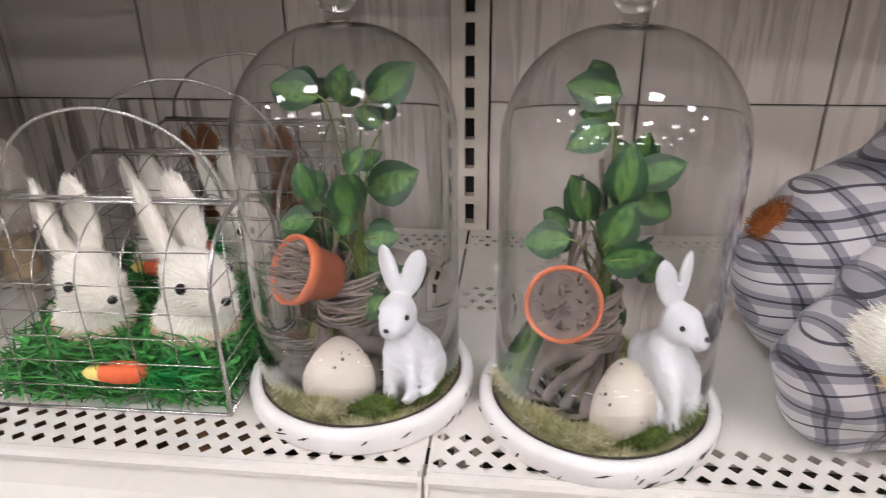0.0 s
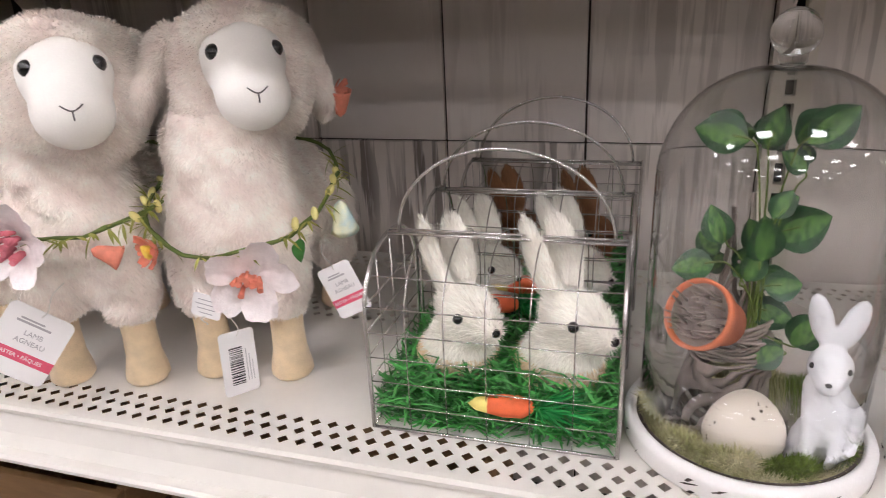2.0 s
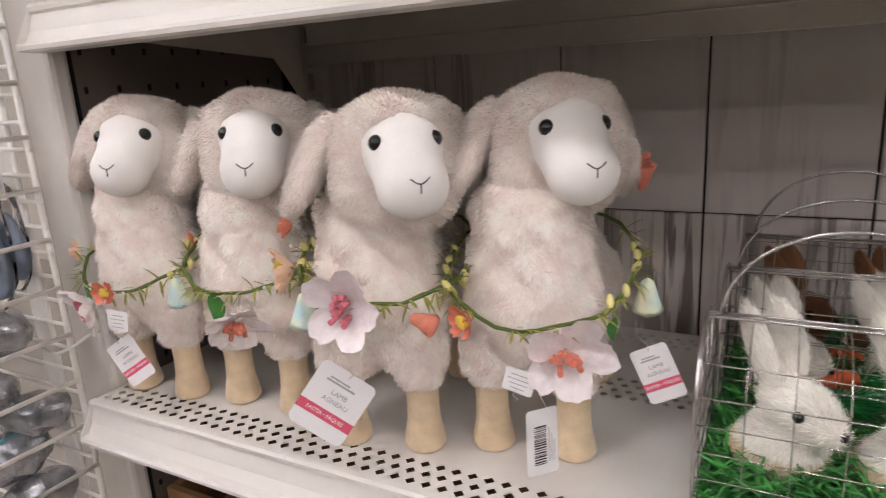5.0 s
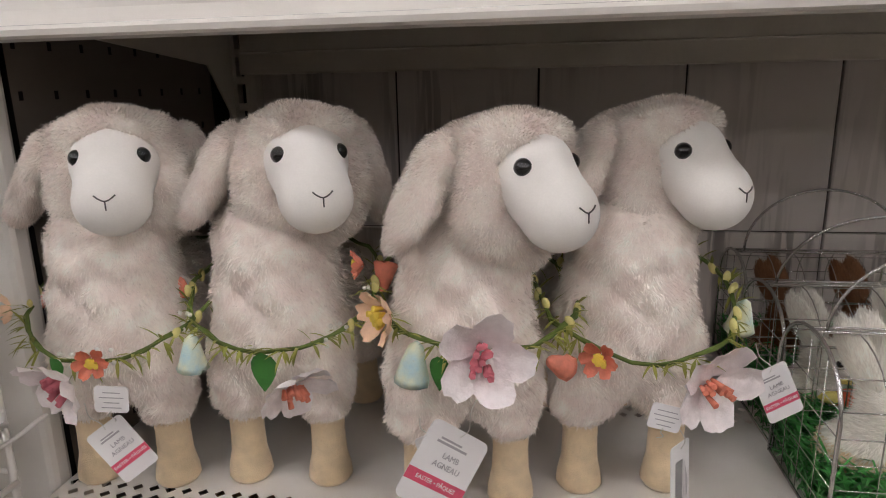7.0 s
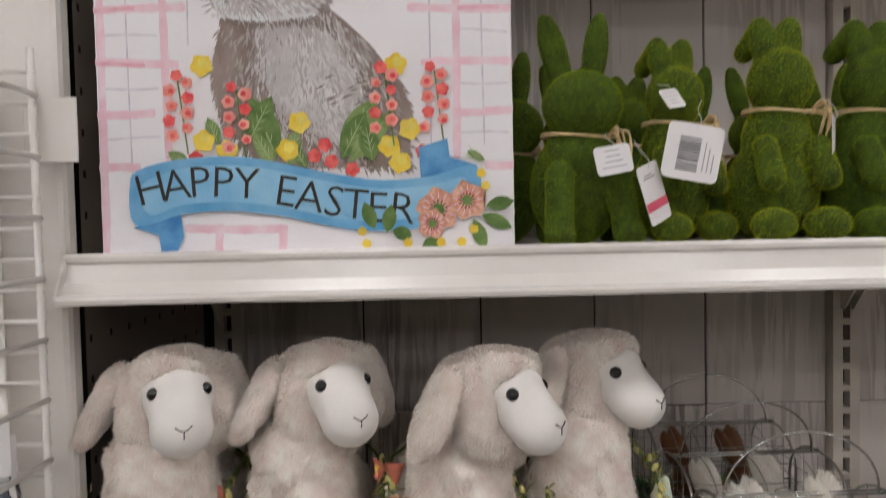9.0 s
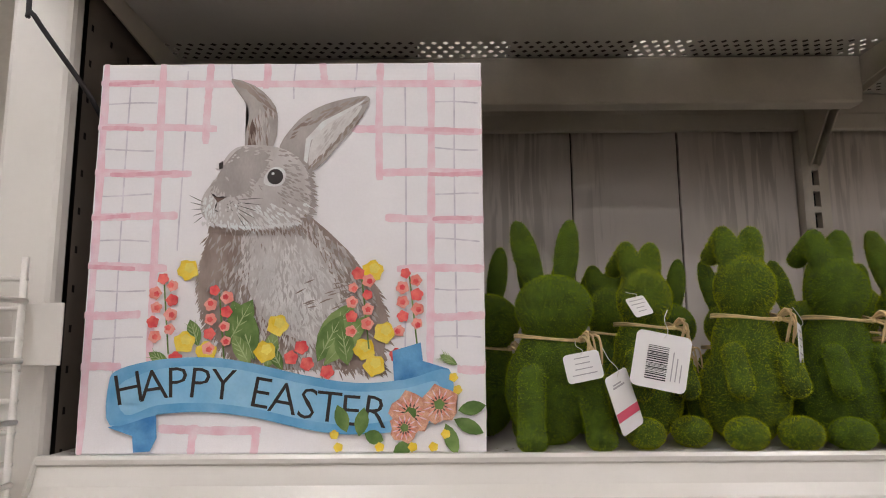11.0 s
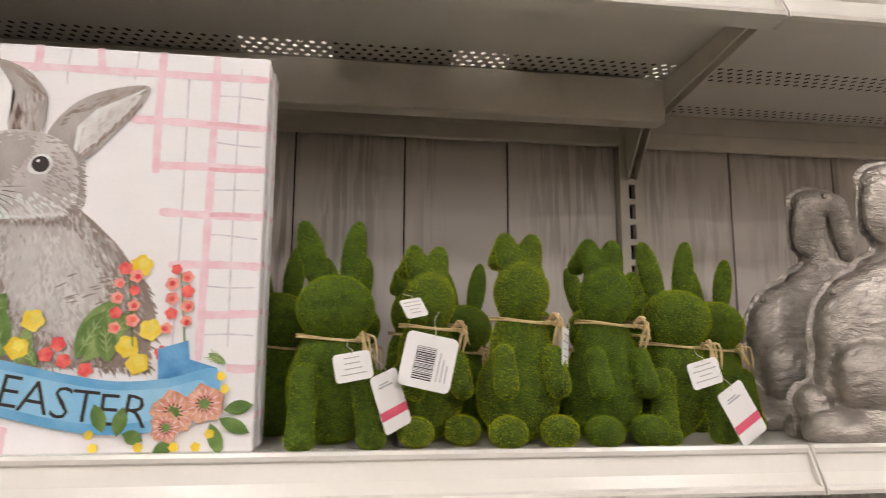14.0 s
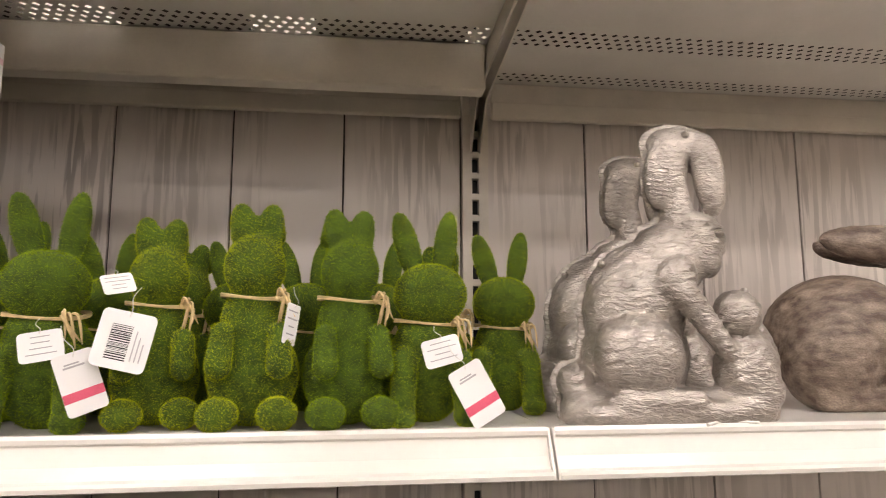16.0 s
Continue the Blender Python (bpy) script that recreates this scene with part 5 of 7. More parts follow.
WASH_GREY = material("grey_fur_wash", srgb(160, 150, 146), second=srgb(186, 178, 174), rough=0.7, scale=28, fine=0.06, stretch=(1, 1, 0.5))
WASH_PALE = material("pale_fur_wash", srgb(190, 182, 179), second=srgb(214, 208, 206), rough=0.7, scale=30, fine=0.05, stretch=(1, 1, 0.5))
WASH_BROWN = material("brown_fur_wash", srgb(138, 119, 110), second=srgb(168, 152, 144), rough=0.7, scale=30, fine=0.06, stretch=(1, 1, 0.4))
WASH_DARK = material("dark_paint", srgb(44, 36, 34), rough=0.6, vary=0.1)
WASH_BLUE = material("blue_wash", srgb(92, 164, 212), second=srgb(134, 190, 226), rough=0.7, scale=22, fine=0.03)
WASH_BLUE2 = material("deep_blue_wash", srgb(58, 128, 190), second=srgb(110, 174, 218), rough=0.7, scale=30)
WASH_LEAF = material("leaf_wash", srgb(82, 114, 52), second=srgb(122, 148, 82), rough=0.7, scale=50, island=0.15)
WASH_YELLOW = material("yellow_wash", srgb(240, 200, 34), second=srgb(246, 222, 104), rough=0.7, scale=60)
WASH_RED = material("coral_red_wash", srgb(214, 62, 70), second=srgb(236, 120, 110), rough=0.7, scale=90, island=0.15)
WASH_PEACH = material("peach_glitter", srgb(214, 140, 116), second=srgb(240, 190, 160), rough=0.35, scale=160, fine=0.3, bump=0.6, bump_scale=900)
WASH_WHITE = material("white_fur_wash", srgb(218, 212, 211), second=srgb(232, 236, 235), rough=0.7, scale=50)
WASH_LEAF_PALE = material("pale_leaf_wash", srgb(112, 140, 72), second=srgb(150, 168, 108), rough=0.7, scale=50)
WASH_LEAF_EDGE = material("leaf_edge_wash", srgb(166, 182, 128), rough=0.7)
WASH_YELLOW_PALE = material("pale_yellow_wash", srgb(246, 224, 110), rough=0.7)
WASH_CORAL = material("soft_coral_wash", srgb(240, 138, 126), second=srgb(246, 180, 166), rough=0.7, scale=80)
WASH_BLUE_PALE = material("pale_blue_wash", srgb(130, 190, 226), second=srgb(160, 208, 234), rough=0.7, scale=18, fine=0.03)
SW, SH = 0.489, 0.488


def canvas_sign(x, y, z, yaw, painted, label):
    th = thing("canvas_sign", label, "canvas sign", "canvas signs", at=pose(x, y, z, 0, 0, yaw))
    part("canvas", boxed(0, SW, 0, 0.036, 0, SH, bevel=0.002), CANVAS, th)
    for v in (0.05, 0.175, 0.295, 0.41, 0.54, 0.66, 0.79, 0.915):
        part("edge_stripe", boxed(SW + 0.0002, SW + 0.0007, 0.003, 0.033, SH * (1 - v) - 0.004, SH * (1 - v) + 0.004), WASH_PINK, th)
    if not painted:
        return th
    rg = random.Random(5)
    layer = [0]

    def flat(name, uv, mat, smooth=0, label=""):
        layer[0] += 1
        pts = [Vector((u, v, 0)) for u, v in uv]
        if smooth:
            pts = curve_pts(pts, smooth, closed=True)
        bm = bmesh.new()
        yy = -0.0003 - 0.000004 * layer[0]
        f = bm.faces.new([bm.verts.new((p.x * SW, yy, (1 - p.y) * SH)) for p in pts])
        bmesh.ops.triangulate(bm, faces=[f])
        bmesh.ops.recalc_face_normals(bm, faces=bm.faces)
        return part(name, bm, mat, th, label)

    def inside(u, v, poly):
        hit = False
        for (a, b), (c, d) in zip(poly, poly[1:] + poly[:1]):
            if (b > v) != (d > v) and u < a + (v - b) * (c - a) / (d - b):
                hit = not hit
        return hit

    paint, paint_mats = bmesh.new(), []

    def strokes(items, mat):
        """Many tapered dabs of one paint, laid as one coat: start, run and width of each."""
        if mat not in paint_mats:
            paint_mats.append(mat)
        for u, v, du, dv, w in items:
            layer[0] += 0.16
            yy = -0.0003 - 0.000004 * layer[0]
            k = math.hypot(du, dv) + 1e-9
            nu, nv = -dv / k * w / 2, du / k * w / 2
            q = [(u, v), (u + du * 0.45 + nu, v + dv * 0.45 + nv), (u + du, v + dv), (u + du * 0.45 - nu, v + dv * 0.45 - nv)]
            paint.faces.new([paint.verts.new((a * SW, yy, (1 - b) * SH)) for a, b in q]).material_index = paint_mats.index(mat)

    def band(u0, v0, u1, v1, w, mat, name="stripe"):
        layer[0] += 1
        yy = -0.0003 - 0.000004 * layer[0]
        bm = bmesh.new()
        n, last = 26, None
        flat_run = abs(u1 - u0) > abs(v1 - v0)
        for i in range(n + 1):
            t = i / n
            j = w * rg.uniform(0.86, 1.14) / 2 * (1 if 0 < i < n else 0.7)
            s = 0.003 * math.sin(3 * t + u0 * 30 + v0 * 20)
            u, v = u0 + (u1 - u0) * t, v0 + (v1 - v0) * t
            ends = ((u, v + s - j), (u, v + s + j)) if flat_run else ((u + s - j, v), (u + s + j, v))
            pair = [bm.verts.new((min(1, max(0, a)) * SW, yy, (1 - min(1, max(0, b))) * SH)) for a, b in ends]
            if last:
                bm.faces.new((last[0], last[1], pair[1], pair[0]))
            last = pair
        part(name, bm, mat, th)

    for u, va, vb in ((0.08, 0.06, 0.9), (0.225, 0.02, 0.5), (0.345, 0.0, 0.05), (0.51, 0.0, 0.1), (0.67, 0.0, 0.08), (0.80, 0.05, 0.78), (0.93, 0.03, 0.75)):
        band(u, va, u, vb, 0.004, WASH_LINE)
    for v in (0.11, 0.235, 0.355, 0.475, 0.6, 0.72):
        band(0.01, v, 0.15, v, 0.004, WASH_LINE)
        band(0.87, v, 0.99, v + 0.004, 0.004, WASH_LINE)
    for v, ua, ub in ((0.05, 0, 1), (0.175, 0, 0.31), (0.295, 0, 0.25), (0.41, 0, 0.22), (0.54, 0, 0.2), (0.66, 0, 0.14), (0.79, 0, 0.1), (0.94, 0.2, 0.45), (0.185, 0.66, 1), (0.3, 0.74, 1), (0.42, 0.75, 1), (0.55, 0.78, 1), (0.67, 0.86, 1), (0.8, 0.93, 1)):
        band(ua, v, ub, v + 0.012 * (ub - ua), 0.02, WASH_PINK)
    for u, va, vb in ((0.012, 0, 1), (0.165, 0, 0.79), (0.285, 0, 0.22), (0.435, 0, 0.07), (0.585, 0, 0.06), (0.735, 0, 0.32), (0.865, 0, 0.79), (0.285, 0.93, 1), (0.435, 0.94, 1)):
        band(u, va, u, vb, 0.019, WASH_PINK)
    for v, ua, ub in ((0.05, 0.02, 0.14), (0.175, 0.01, 0.12), (0.295, 0.04, 0.2), (0.41, 0.0, 0.1), (0.54, 0.0, 0.12), (0.185, 0.85, 0.98), (0.3, 0.86, 1), (0.42, 0.87, 0.97)):
        band(ua, v + 0.003, ub, v + 0.003, 0.011, WASH_ROSE)
    # grey rabbit
    BODY = [(0.31, 0.425), (0.293, 0.497), (0.281, 0.567), (0.288, 0.63), (0.31, 0.7), (0.4, 0.8), (0.745, 0.8), (0.754, 0.715), (0.752, 0.671), (0.732, 0.602), (0.696, 0.554), (0.656, 0.502), (0.602, 0.45), (0.548, 0.405)]
    HEAD = [(0.369, 0.23), (0.335, 0.263), (0.319, 0.306), (0.286, 0.354), (0.279, 0.393), (0.301, 0.426), (0.369, 0.439), (0.431, 0.447), (0.512, 0.434), (0.562, 0.384), (0.557, 0.315), (0.512, 0.25), (0.44, 0.226)]
    flat("rabbit_body", BODY, WASH_BROWN, 0, "painted grey-brown rabbit body")
    flat("rabbit_chest", [(0.40, 0.45), (0.39, 0.53), (0.42, 0.63), (0.48, 0.7), (0.6, 0.74), (0.66, 0.7), (0.62, 0.58), (0.55, 0.47)], WASH_PALE, 5)
    coats = [[], [], [], []]
    for _ in range(2600):
        u, v = rg.uniform(0.275, 0.76), rg.uniform(0.4, 0.8)
        if not inside(u, v, BODY):
            continue
        e = math.hypot((u - 0.52 - 0.1 * (v - 0.57)) / 0.15, (v - 0.59) / 0.19) + rg.gauss(0, 0.16)
        du, dv = (u - 0.46) * 0.6 + rg.gauss(0, 0.05), 0.22 + rg.gauss(0, 0.06)
        k = rg.uniform(0.016, 0.034) / math.hypot(du, dv)
        c = 3 if e < 0.55 else 2 if e < 0.85 else 1 if e < 1.15 else 0
        coats[c].append((u, v, du * k, dv * k, rg.uniform(0.004, 0.008)))
    for u, v in [(a + (c - a) * t / 14, b + (d - b) * t / 14) for (a, b), (c, d) in zip(BODY[:5] + BODY[7:], BODY[1:5] + BODY[7:8] + BODY[8:] + BODY[-1:]) for t in range(14)]:
        s = -1 if u < 0.42 else 1
        coats[0].append((u - s * 0.008, v - 0.004, s * rg.uniform(0.01, 0.018), rg.uniform(0.012, 0.03), 0.006))
    for c, m in zip(coats, (WASH_BROWN, WASH_GREY, WASH_PALE, WASH_SILVER)):
        strokes(c, m)
    strokes([(rg.gauss(0.60, 0.05), 0.62 + rg.gauss(0, 0.018), 0.03, rg.uniform(-0.016, -0.004), 0.004) for _ in range(26)] + [(0.5 - 0.0016 * i + rg.gauss(0, 0.006), 0.66 + 0.003 * i, -0.01, 0.02, 0.005) for i in range(24)], WASH_BROWN)
    flat("rabbit_ear", [(0.344, 0.043), (0.405, 0.063), (0.449, 0.102), (0.469, 0.15), (0.456, 0.24), (0.385, 0.235), (0.394, 0.15), (0.385, 0.113), (0.355, 0.071)], WASH_GREY, 2)
    flat("rabbit_inner_ear", [(0.402, 0.155), (0.412, 0.18), (0.414, 0.228), (0.393, 0.228), (0.395, 0.184)], WASH_UMBER)
    strokes([(0.35 + 0.1 * t + rg.gauss(0, 0.006), 0.048 + 0.09 * t ** 1.6, 0.022, 0.022, 0.006) for t in [i / 40 for i in range(40)]] + [(0.42 + rg.gauss(0, 0.016), 0.13 + 0.09 * rg.random(), 0.006, 0.03, 0.006) for _ in range(24)], WASH_BROWN)
    strokes([(0.43 + rg.gauss(0, 0.012), 0.12 + 0.09 * rg.random(), 0.003, 0.03, 0.006) for _ in range(22)], WASH_PALE)
    flat("rabbit_ear", [(0.475, 0.245), (0.512, 0.171), (0.566, 0.128), (0.638, 0.102), (0.705, 0.096), (0.693, 0.141), (0.638, 0.215), (0.553, 0.3)], WASH_GREY, 4)
    flat("rabbit_inner_ear", [(0.559, 0.215), (0.597, 0.169), (0.683, 0.119), (0.672, 0.15), (0.62, 0.215), (0.556, 0.285)], WASH_SILVER, 4)
    strokes([(0.5 + 0.19 * t, 0.2 - 0.1 * t ** 0.6 + rg.uniform(0, 0.02), 0.02, -0.012, 0.006) for t in [i / 44 for i in range(44)]] + [(0.69 - 0.13 * t + rg.gauss(0, 0.004), 0.14 + 0.14 * t, -0.012, 0.02, 0.006) for t in [i / 30 for i in range(30)]], WASH_BROWN)
    strokes([(0.58 + rg.random() * 0.07, 0.0, 0, 0, 0) for _ in range(1)] + [(0.57 + 0.09 * t + rg.gauss(0, 0.008), 0.255 - 0.12 * t + rg.gauss(0, 0.008), 0.014, -0.02, 0.005) for t in [i / 30 for i in range(30)]], WASH_PALE)
    flat("ear_rim_light", [(0.539, 0.267), (0.543, 0.21), (0.584, 0.163), (0.696, 0.103), (0.683, 0.117), (0.597, 0.171), (0.556, 0.215), (0.548, 0.276)], WASH_WHITE)
    flat("rabbit_head", HEAD, WASH_PALE, 5, "painted pale grey rabbit head")
    BROW = [(0.37, 0.235), (0.33, 0.285), (0.314, 0.328), (0.32, 0.356), (0.36, 0.363), (0.405, 0.341), (0.436, 0.297), (0.45, 0.254), (0.405, 0.23)]
    flat("rabbit_brow", BROW, WASH_GREY, 4)
    dabs = [[], [], [], []]
    for _ in range(1100):
        u, v = rg.uniform(0.28, 0.57), rg.uniform(0.226, 0.445)
        if not inside(u, v, HEAD):
            continue
        k = 0 if inside(u + rg.gauss(0, 0.012), v + rg.gauss(0, 0.01), BROW) else 1
        if k and (v > 0.395 + rg.gauss(0, 0.014) or (u < 0.33 and v > 0.355)):
            k = 3
        elif k and rg.random() < 0.4 and u > 0.47:
            k = 2
        d = Vector((u - 0.33, v - 0.3)).normalized() * rg.uniform(0.012, 0.022)
        if k == 3 and u < 0.4:
            d *= 0.4
        dabs[k].append((u, v, d.x, d.y * 0.7 + 0.006, rg.uniform(0.004, 0.007)))
    for c, m in zip(dabs, (WASH_GREY, WASH_PALE, WASH_GREY, WASH_WHITE)):
        strokes(c, m)
    strokes([(0.545 + 0.012 * math.sin(3 * t), 0.29 + 0.13 * t, rg.uniform(0.015, 0.026), rg.uniform(0.004, 0.016), 0.006) for t in [i / 34 for i in range(34)]] + [(0.36 + 0.17 * t, 0.436, rg.uniform(-0.004, 0.012), rg.uniform(0.01, 0.02), 0.006) for t in [i / 30 for i in range(30)]], WASH_GREY)
    strokes([(0.31 + 0.25 * t, 0.44 + rg.uniform(-0.004, 0.012), rg.uniform(0, 0.012), 0.018, 0.006) for t in [i / 40 for i in range(40)]], WASH_BROWN)
    strokes([(0.285 + 0.24 * t, 0.425 + 0.012 * math.sin(3 * t), rg.uniform(0.0, 0.012), rg.uniform(0.01, 0.016), 0.007) for t in [i / 44 for i in range(44)]], WASH_WHITE)
    flat("rabbit_nose", [(0.304, 0.352), (0.319, 0.362), (0.346, 0.362), (0.322, 0.377)], WASH_UMBER)
    strokes([(0.321, 0.375, -0.006, 0.022, 0.004), (0.314, 0.396, 0.012, 0.006, 0.003), (0.304, 0.353, 0.016, 0.011, 0.005), (0.319, 0.364, 0.028, -0.002, 0.004)] + [(0.345 + 0.03 * rg.random(), 0.372 + 0.03 * rg.random(), 0.003, 0.001, 0.003) for _ in range(16)], WASH_DARK)
    ring = lambda cu, cv, r, n=18: [(cu + r * math.cos(2 * math.pi * i / n), cv + r * math.sin(2 * math.pi * i / n)) for i in range(n)]
    flat("rabbit_eye_ring", [(0.438, 0.327), (0.444, 0.3), (0.464, 0.284), (0.488, 0.29), (0.494, 0.312), (0.484, 0.331), (0.462, 0.336)], WASH_WHITE, 3)
    flat("rabbit_eye", ring(0.467, 0.31, 0.0205), WASH_DARK)
    flat("eye_glint", ring(0.461, 0.302, 0.004, 8), CANVAS)
    flat("rabbit_eye", [(0.321, 0.274), (0.332, 0.267), (0.331, 0.288), (0.322, 0.29)], WASH_DARK)
    strokes([(0.29, 0.378 + 0.008 * i, -0.045 + 0.004 * i, -0.022 + 0.011 * i, 0.0022) for i in range(5)] + [(0.37, 0.37 + 0.007 * i, 0.075 - 0.008 * i, -0.004 + 0.011 * i, 0.0022) for i in range(6)], WASH_DARK)
    # flowers and leaves

    def painted_leaf(u, v, L, w, deg, mat=WASH_LEAF):
        c, s = math.cos(radians(deg)), math.sin(radians(deg))
        o = [(t * L, sg * w / 2 * math.sin(math.pi * t) ** 0.8) for sg, ts in ((1, (0, 0.2, 0.4, 0.6, 0.8, 1)), (-1, (0.8, 0.6, 0.4, 0.2))) for t in ts]
        flat("painted_leaf", [(u + a * c - b * s, v - a * s - b * c) for a, b in o], mat)

    for u, v, L, w, deg in ((0.43, 0.775, 0.16, 0.075, 112), (0.36, 0.74, 0.13, 0.06, 62), (0.58, 0.75, 0.15, 0.06, 50), (0.585, 0.78, 0.13, 0.06, 62), (0.60, 0.79, 0.17, 0.05, 48), (0.66, 0.79, 0.1, 0.05, 100), (0.46, 0.8, 0.1, 0.04, 80), (0.42, 0.79, 0.09, 0.04, 120), (0.29, 0.74, 0.07, 0.035, 110), (0.22, 0.785, 0.06, 0.03, 150), (0.5, 0.8, 0.07, 0.03, 120), (0.93, 0.79, 0.05, 0.02, 150)):
        painted_leaf(u, v, L, w, deg, rg.choice((WASH_LEAF, WASH_LEAF_PALE)))
        c, k = math.cos(radians(deg)), math.sin(radians(deg))
        strokes([(u, v, L * c * 0.95, -L * k * 0.95, 0.004)] + [(u + L * c * t, v - L * k * t, 0.028 * math.cos(radians(deg + sd)), -0.028 * math.sin(radians(deg + sd)), 0.003) for t in (0.25, 0.42, 0.6) for sd in (32, -32)], WASH_LEAF_EDGE)

    def bloom(u, v, r, mat, name):
        k = rg.random() * 6
        flat(name, [(u + r * (1 + 0.14 * math.sin(5 * a + k)) * math.cos(a), v + r * (1 + 0.14 * math.sin(5 * a + k)) * math.sin(a)) for a in [2 * math.pi * i / 14 for i in range(14)]], mat)

    for u, v in ((0.255, 0.55), (0.72, 0.555), (0.485, 0.69), (0.255, 0.73), (0.455, 0.755), (0.75, 0.71), (0.70, 0.75), (0.725, 0.79), (0.31, 0.755)):
        bloom(u, v, 0.026, WASH_YELLOW, "yellow_bloom")
        bloom(u + 0.004, v - 0.006, 0.013, WASH_YELLOW_PALE, "bloom_heart")
    for cu, cv, up in ((0.195, 0.64, 0), (0.335, 0.67, 1), (0.69, 0.63, 1), (0.81, 0.63, 0)):
        flat("flower_stem", [(cu, cv - 0.06), (cu + 0.02, cv + 0.12), (cu + 0.024, cv + 0.12), (cu + 0.004, cv - 0.06)], WASH_LEAF)
        for i in range(9):
            bu, bv = cu + (0.021 if i % 2 else -0.019) * (0.3 if i == 0 else 1) + rg.uniform(-0.005, 0.005), cv - 0.068 + 0.018 * i
            bloom(bu, bv, rg.uniform(0.0125, 0.0165), WASH_CORAL if i % 3 else WASH_RED, "red_bloom")
            bloom(bu + rg.uniform(-0.004, 0.004), bv + rg.uniform(-0.004, 0.004), 0.007, WASH_RED, "bloom_heart")
    for u, v in ((0.235, 0.77), (0.52, 0.77), (0.545, 0.745), (0.56, 0.785), (0.61, 0.805), (0.78, 0.765)):
        bloom(u, v, 0.017, WASH_RED, "red_bloom")
    # ribbon banner
    flat("banner_tail", [(0.08, 0.935), (0.14, 0.915), (0.195, 0.905), (0.2, 0.96), (0.185, 0.992), (0.145, 0.994), (0.14, 0.955)], WASH_BLUE2)
    flat("banner_fold", [(0.77, 0.755), (0.84, 0.735), (0.845, 0.78), (0.91, 0.8), (0.905, 0.835), (0.775, 0.84)], WASH_BLUE2)
    flat("banner", [(0.085, 0.93), (0.075, 0.83), (0.1, 0.795), (0.2, 0.772), (0.32, 0.768), (0.42, 0.782), (0.55, 0.812), (0.68, 0.832), (0.8, 0.825), (0.91, 0.802), (0.905, 0.9), (0.8, 0.945), (0.66, 0.955), (0.55, 0.94), (0.44, 0.915), (0.32, 0.9), (0.2, 0.905)], WASH_BLUE, 4, "blue painted ribbon banner")
    flat("banner_light", [(0.12, 0.905), (0.1, 0.835), (0.2, 0.795), (0.32, 0.79), (0.42, 0.803), (0.55, 0.833), (0.68, 0.853), (0.8, 0.846), (0.88, 0.83), (0.87, 0.885), (0.78, 0.92), (0.66, 0.932), (0.55, 0.918), (0.44, 0.893), (0.32, 0.878), (0.2, 0.882)], WASH_BLUE_PALE, 4)
    layer[0] += 8
    for ch, u, v, a in (("H", 0.125, 0.845, 12), ("A", 0.185, 0.838, 8), ("P", 0.242, 0.832, 3), ("P", 0.297, 0.834, -4), ("Y", 0.355, 0.838, -4), ("E", 0.448, 0.858, -10), ("A", 0.505, 0.872, -10), ("S", 0.563, 0.885, -12), ("T", 0.615, 0.893, -6), ("E", 0.668, 0.902, -4), ("R", 0.728, 0.905, -8)):
        me = text_mesh(ch, 0.053, "letter", weight=-0.0005, depth=0.00005)
        me.materials.append(WASH_DARK)
        part("letter", me, WASH_DARK, th, at=pose(u * SW, -0.0004 - 0.000004 * layer[0], (1 - v) * SH) @ pose(0, 0, 0, 90, 0, 0) @ pose(0, 0, 0, 0, 0, a))
    # corner posy in glitter
    layer[0] += 60
    for u, v, L, deg in ((0.66, 0.95, 0.07, 110), (0.69, 0.96, 0.07, 80), (0.93, 0.9, 0.07, 10), (0.92, 0.92, 0.08, -25), (0.9, 0.93, 0.08, -70), (0.75, 0.97, 0.05, 160), (0.82, 0.98, 0.05, 200)):
        painted_leaf(u, v, L, 0.035, deg)
    for u, v, r in ((0.815, 0.905, 0.05), (0.885, 0.885, 0.045), (0.8, 0.94, 0.035)):
        bloom(u, v, r, WASH_PEACH, "glitter_bloom")
        for ring_r, mt in ((0.95, WASH_PINK), (0.7, WASH_CORAL), (0.55, WASH_UMBER)):
            strokes([(u + r * ring_r * 0.45 * math.cos(a), v + r * ring_r * 0.45 * math.sin(a), r * ring_r * 0.5 * math.cos(a), r * ring_r * 0.5 * math.sin(a), 0.004) for a in [2 * math.pi * i / 13 + ring_r * 5 for i in range(13)]], mt)
        bloom(u, v, r * 0.28, WASH_LEAF, "bloom_heart")
    for u, v in ((0.63, 0.955), (0.64, 0.985), (0.74, 0.985), (0.82, 0.985), (0.87, 0.985), (0.92, 0.82), (0.93, 0.85), (0.9, 0.955)):
        bloom(u, v, 0.011, WASH_YELLOW, "yellow_bloom")
    tagged(part("brushwork", finish(paint, "brushwork", paint_mats), None, th), kind="stuff")
    return th


canvas_sign(-1.186, -0.491, UP + 0.0005, 0, True, "white canvas sign with gingham, grey rabbit and blue ribbon")
canvas_sign(-1.1835, -0.450, UP + 0.0005, 0, False, "second white canvas sign standing behind the first")

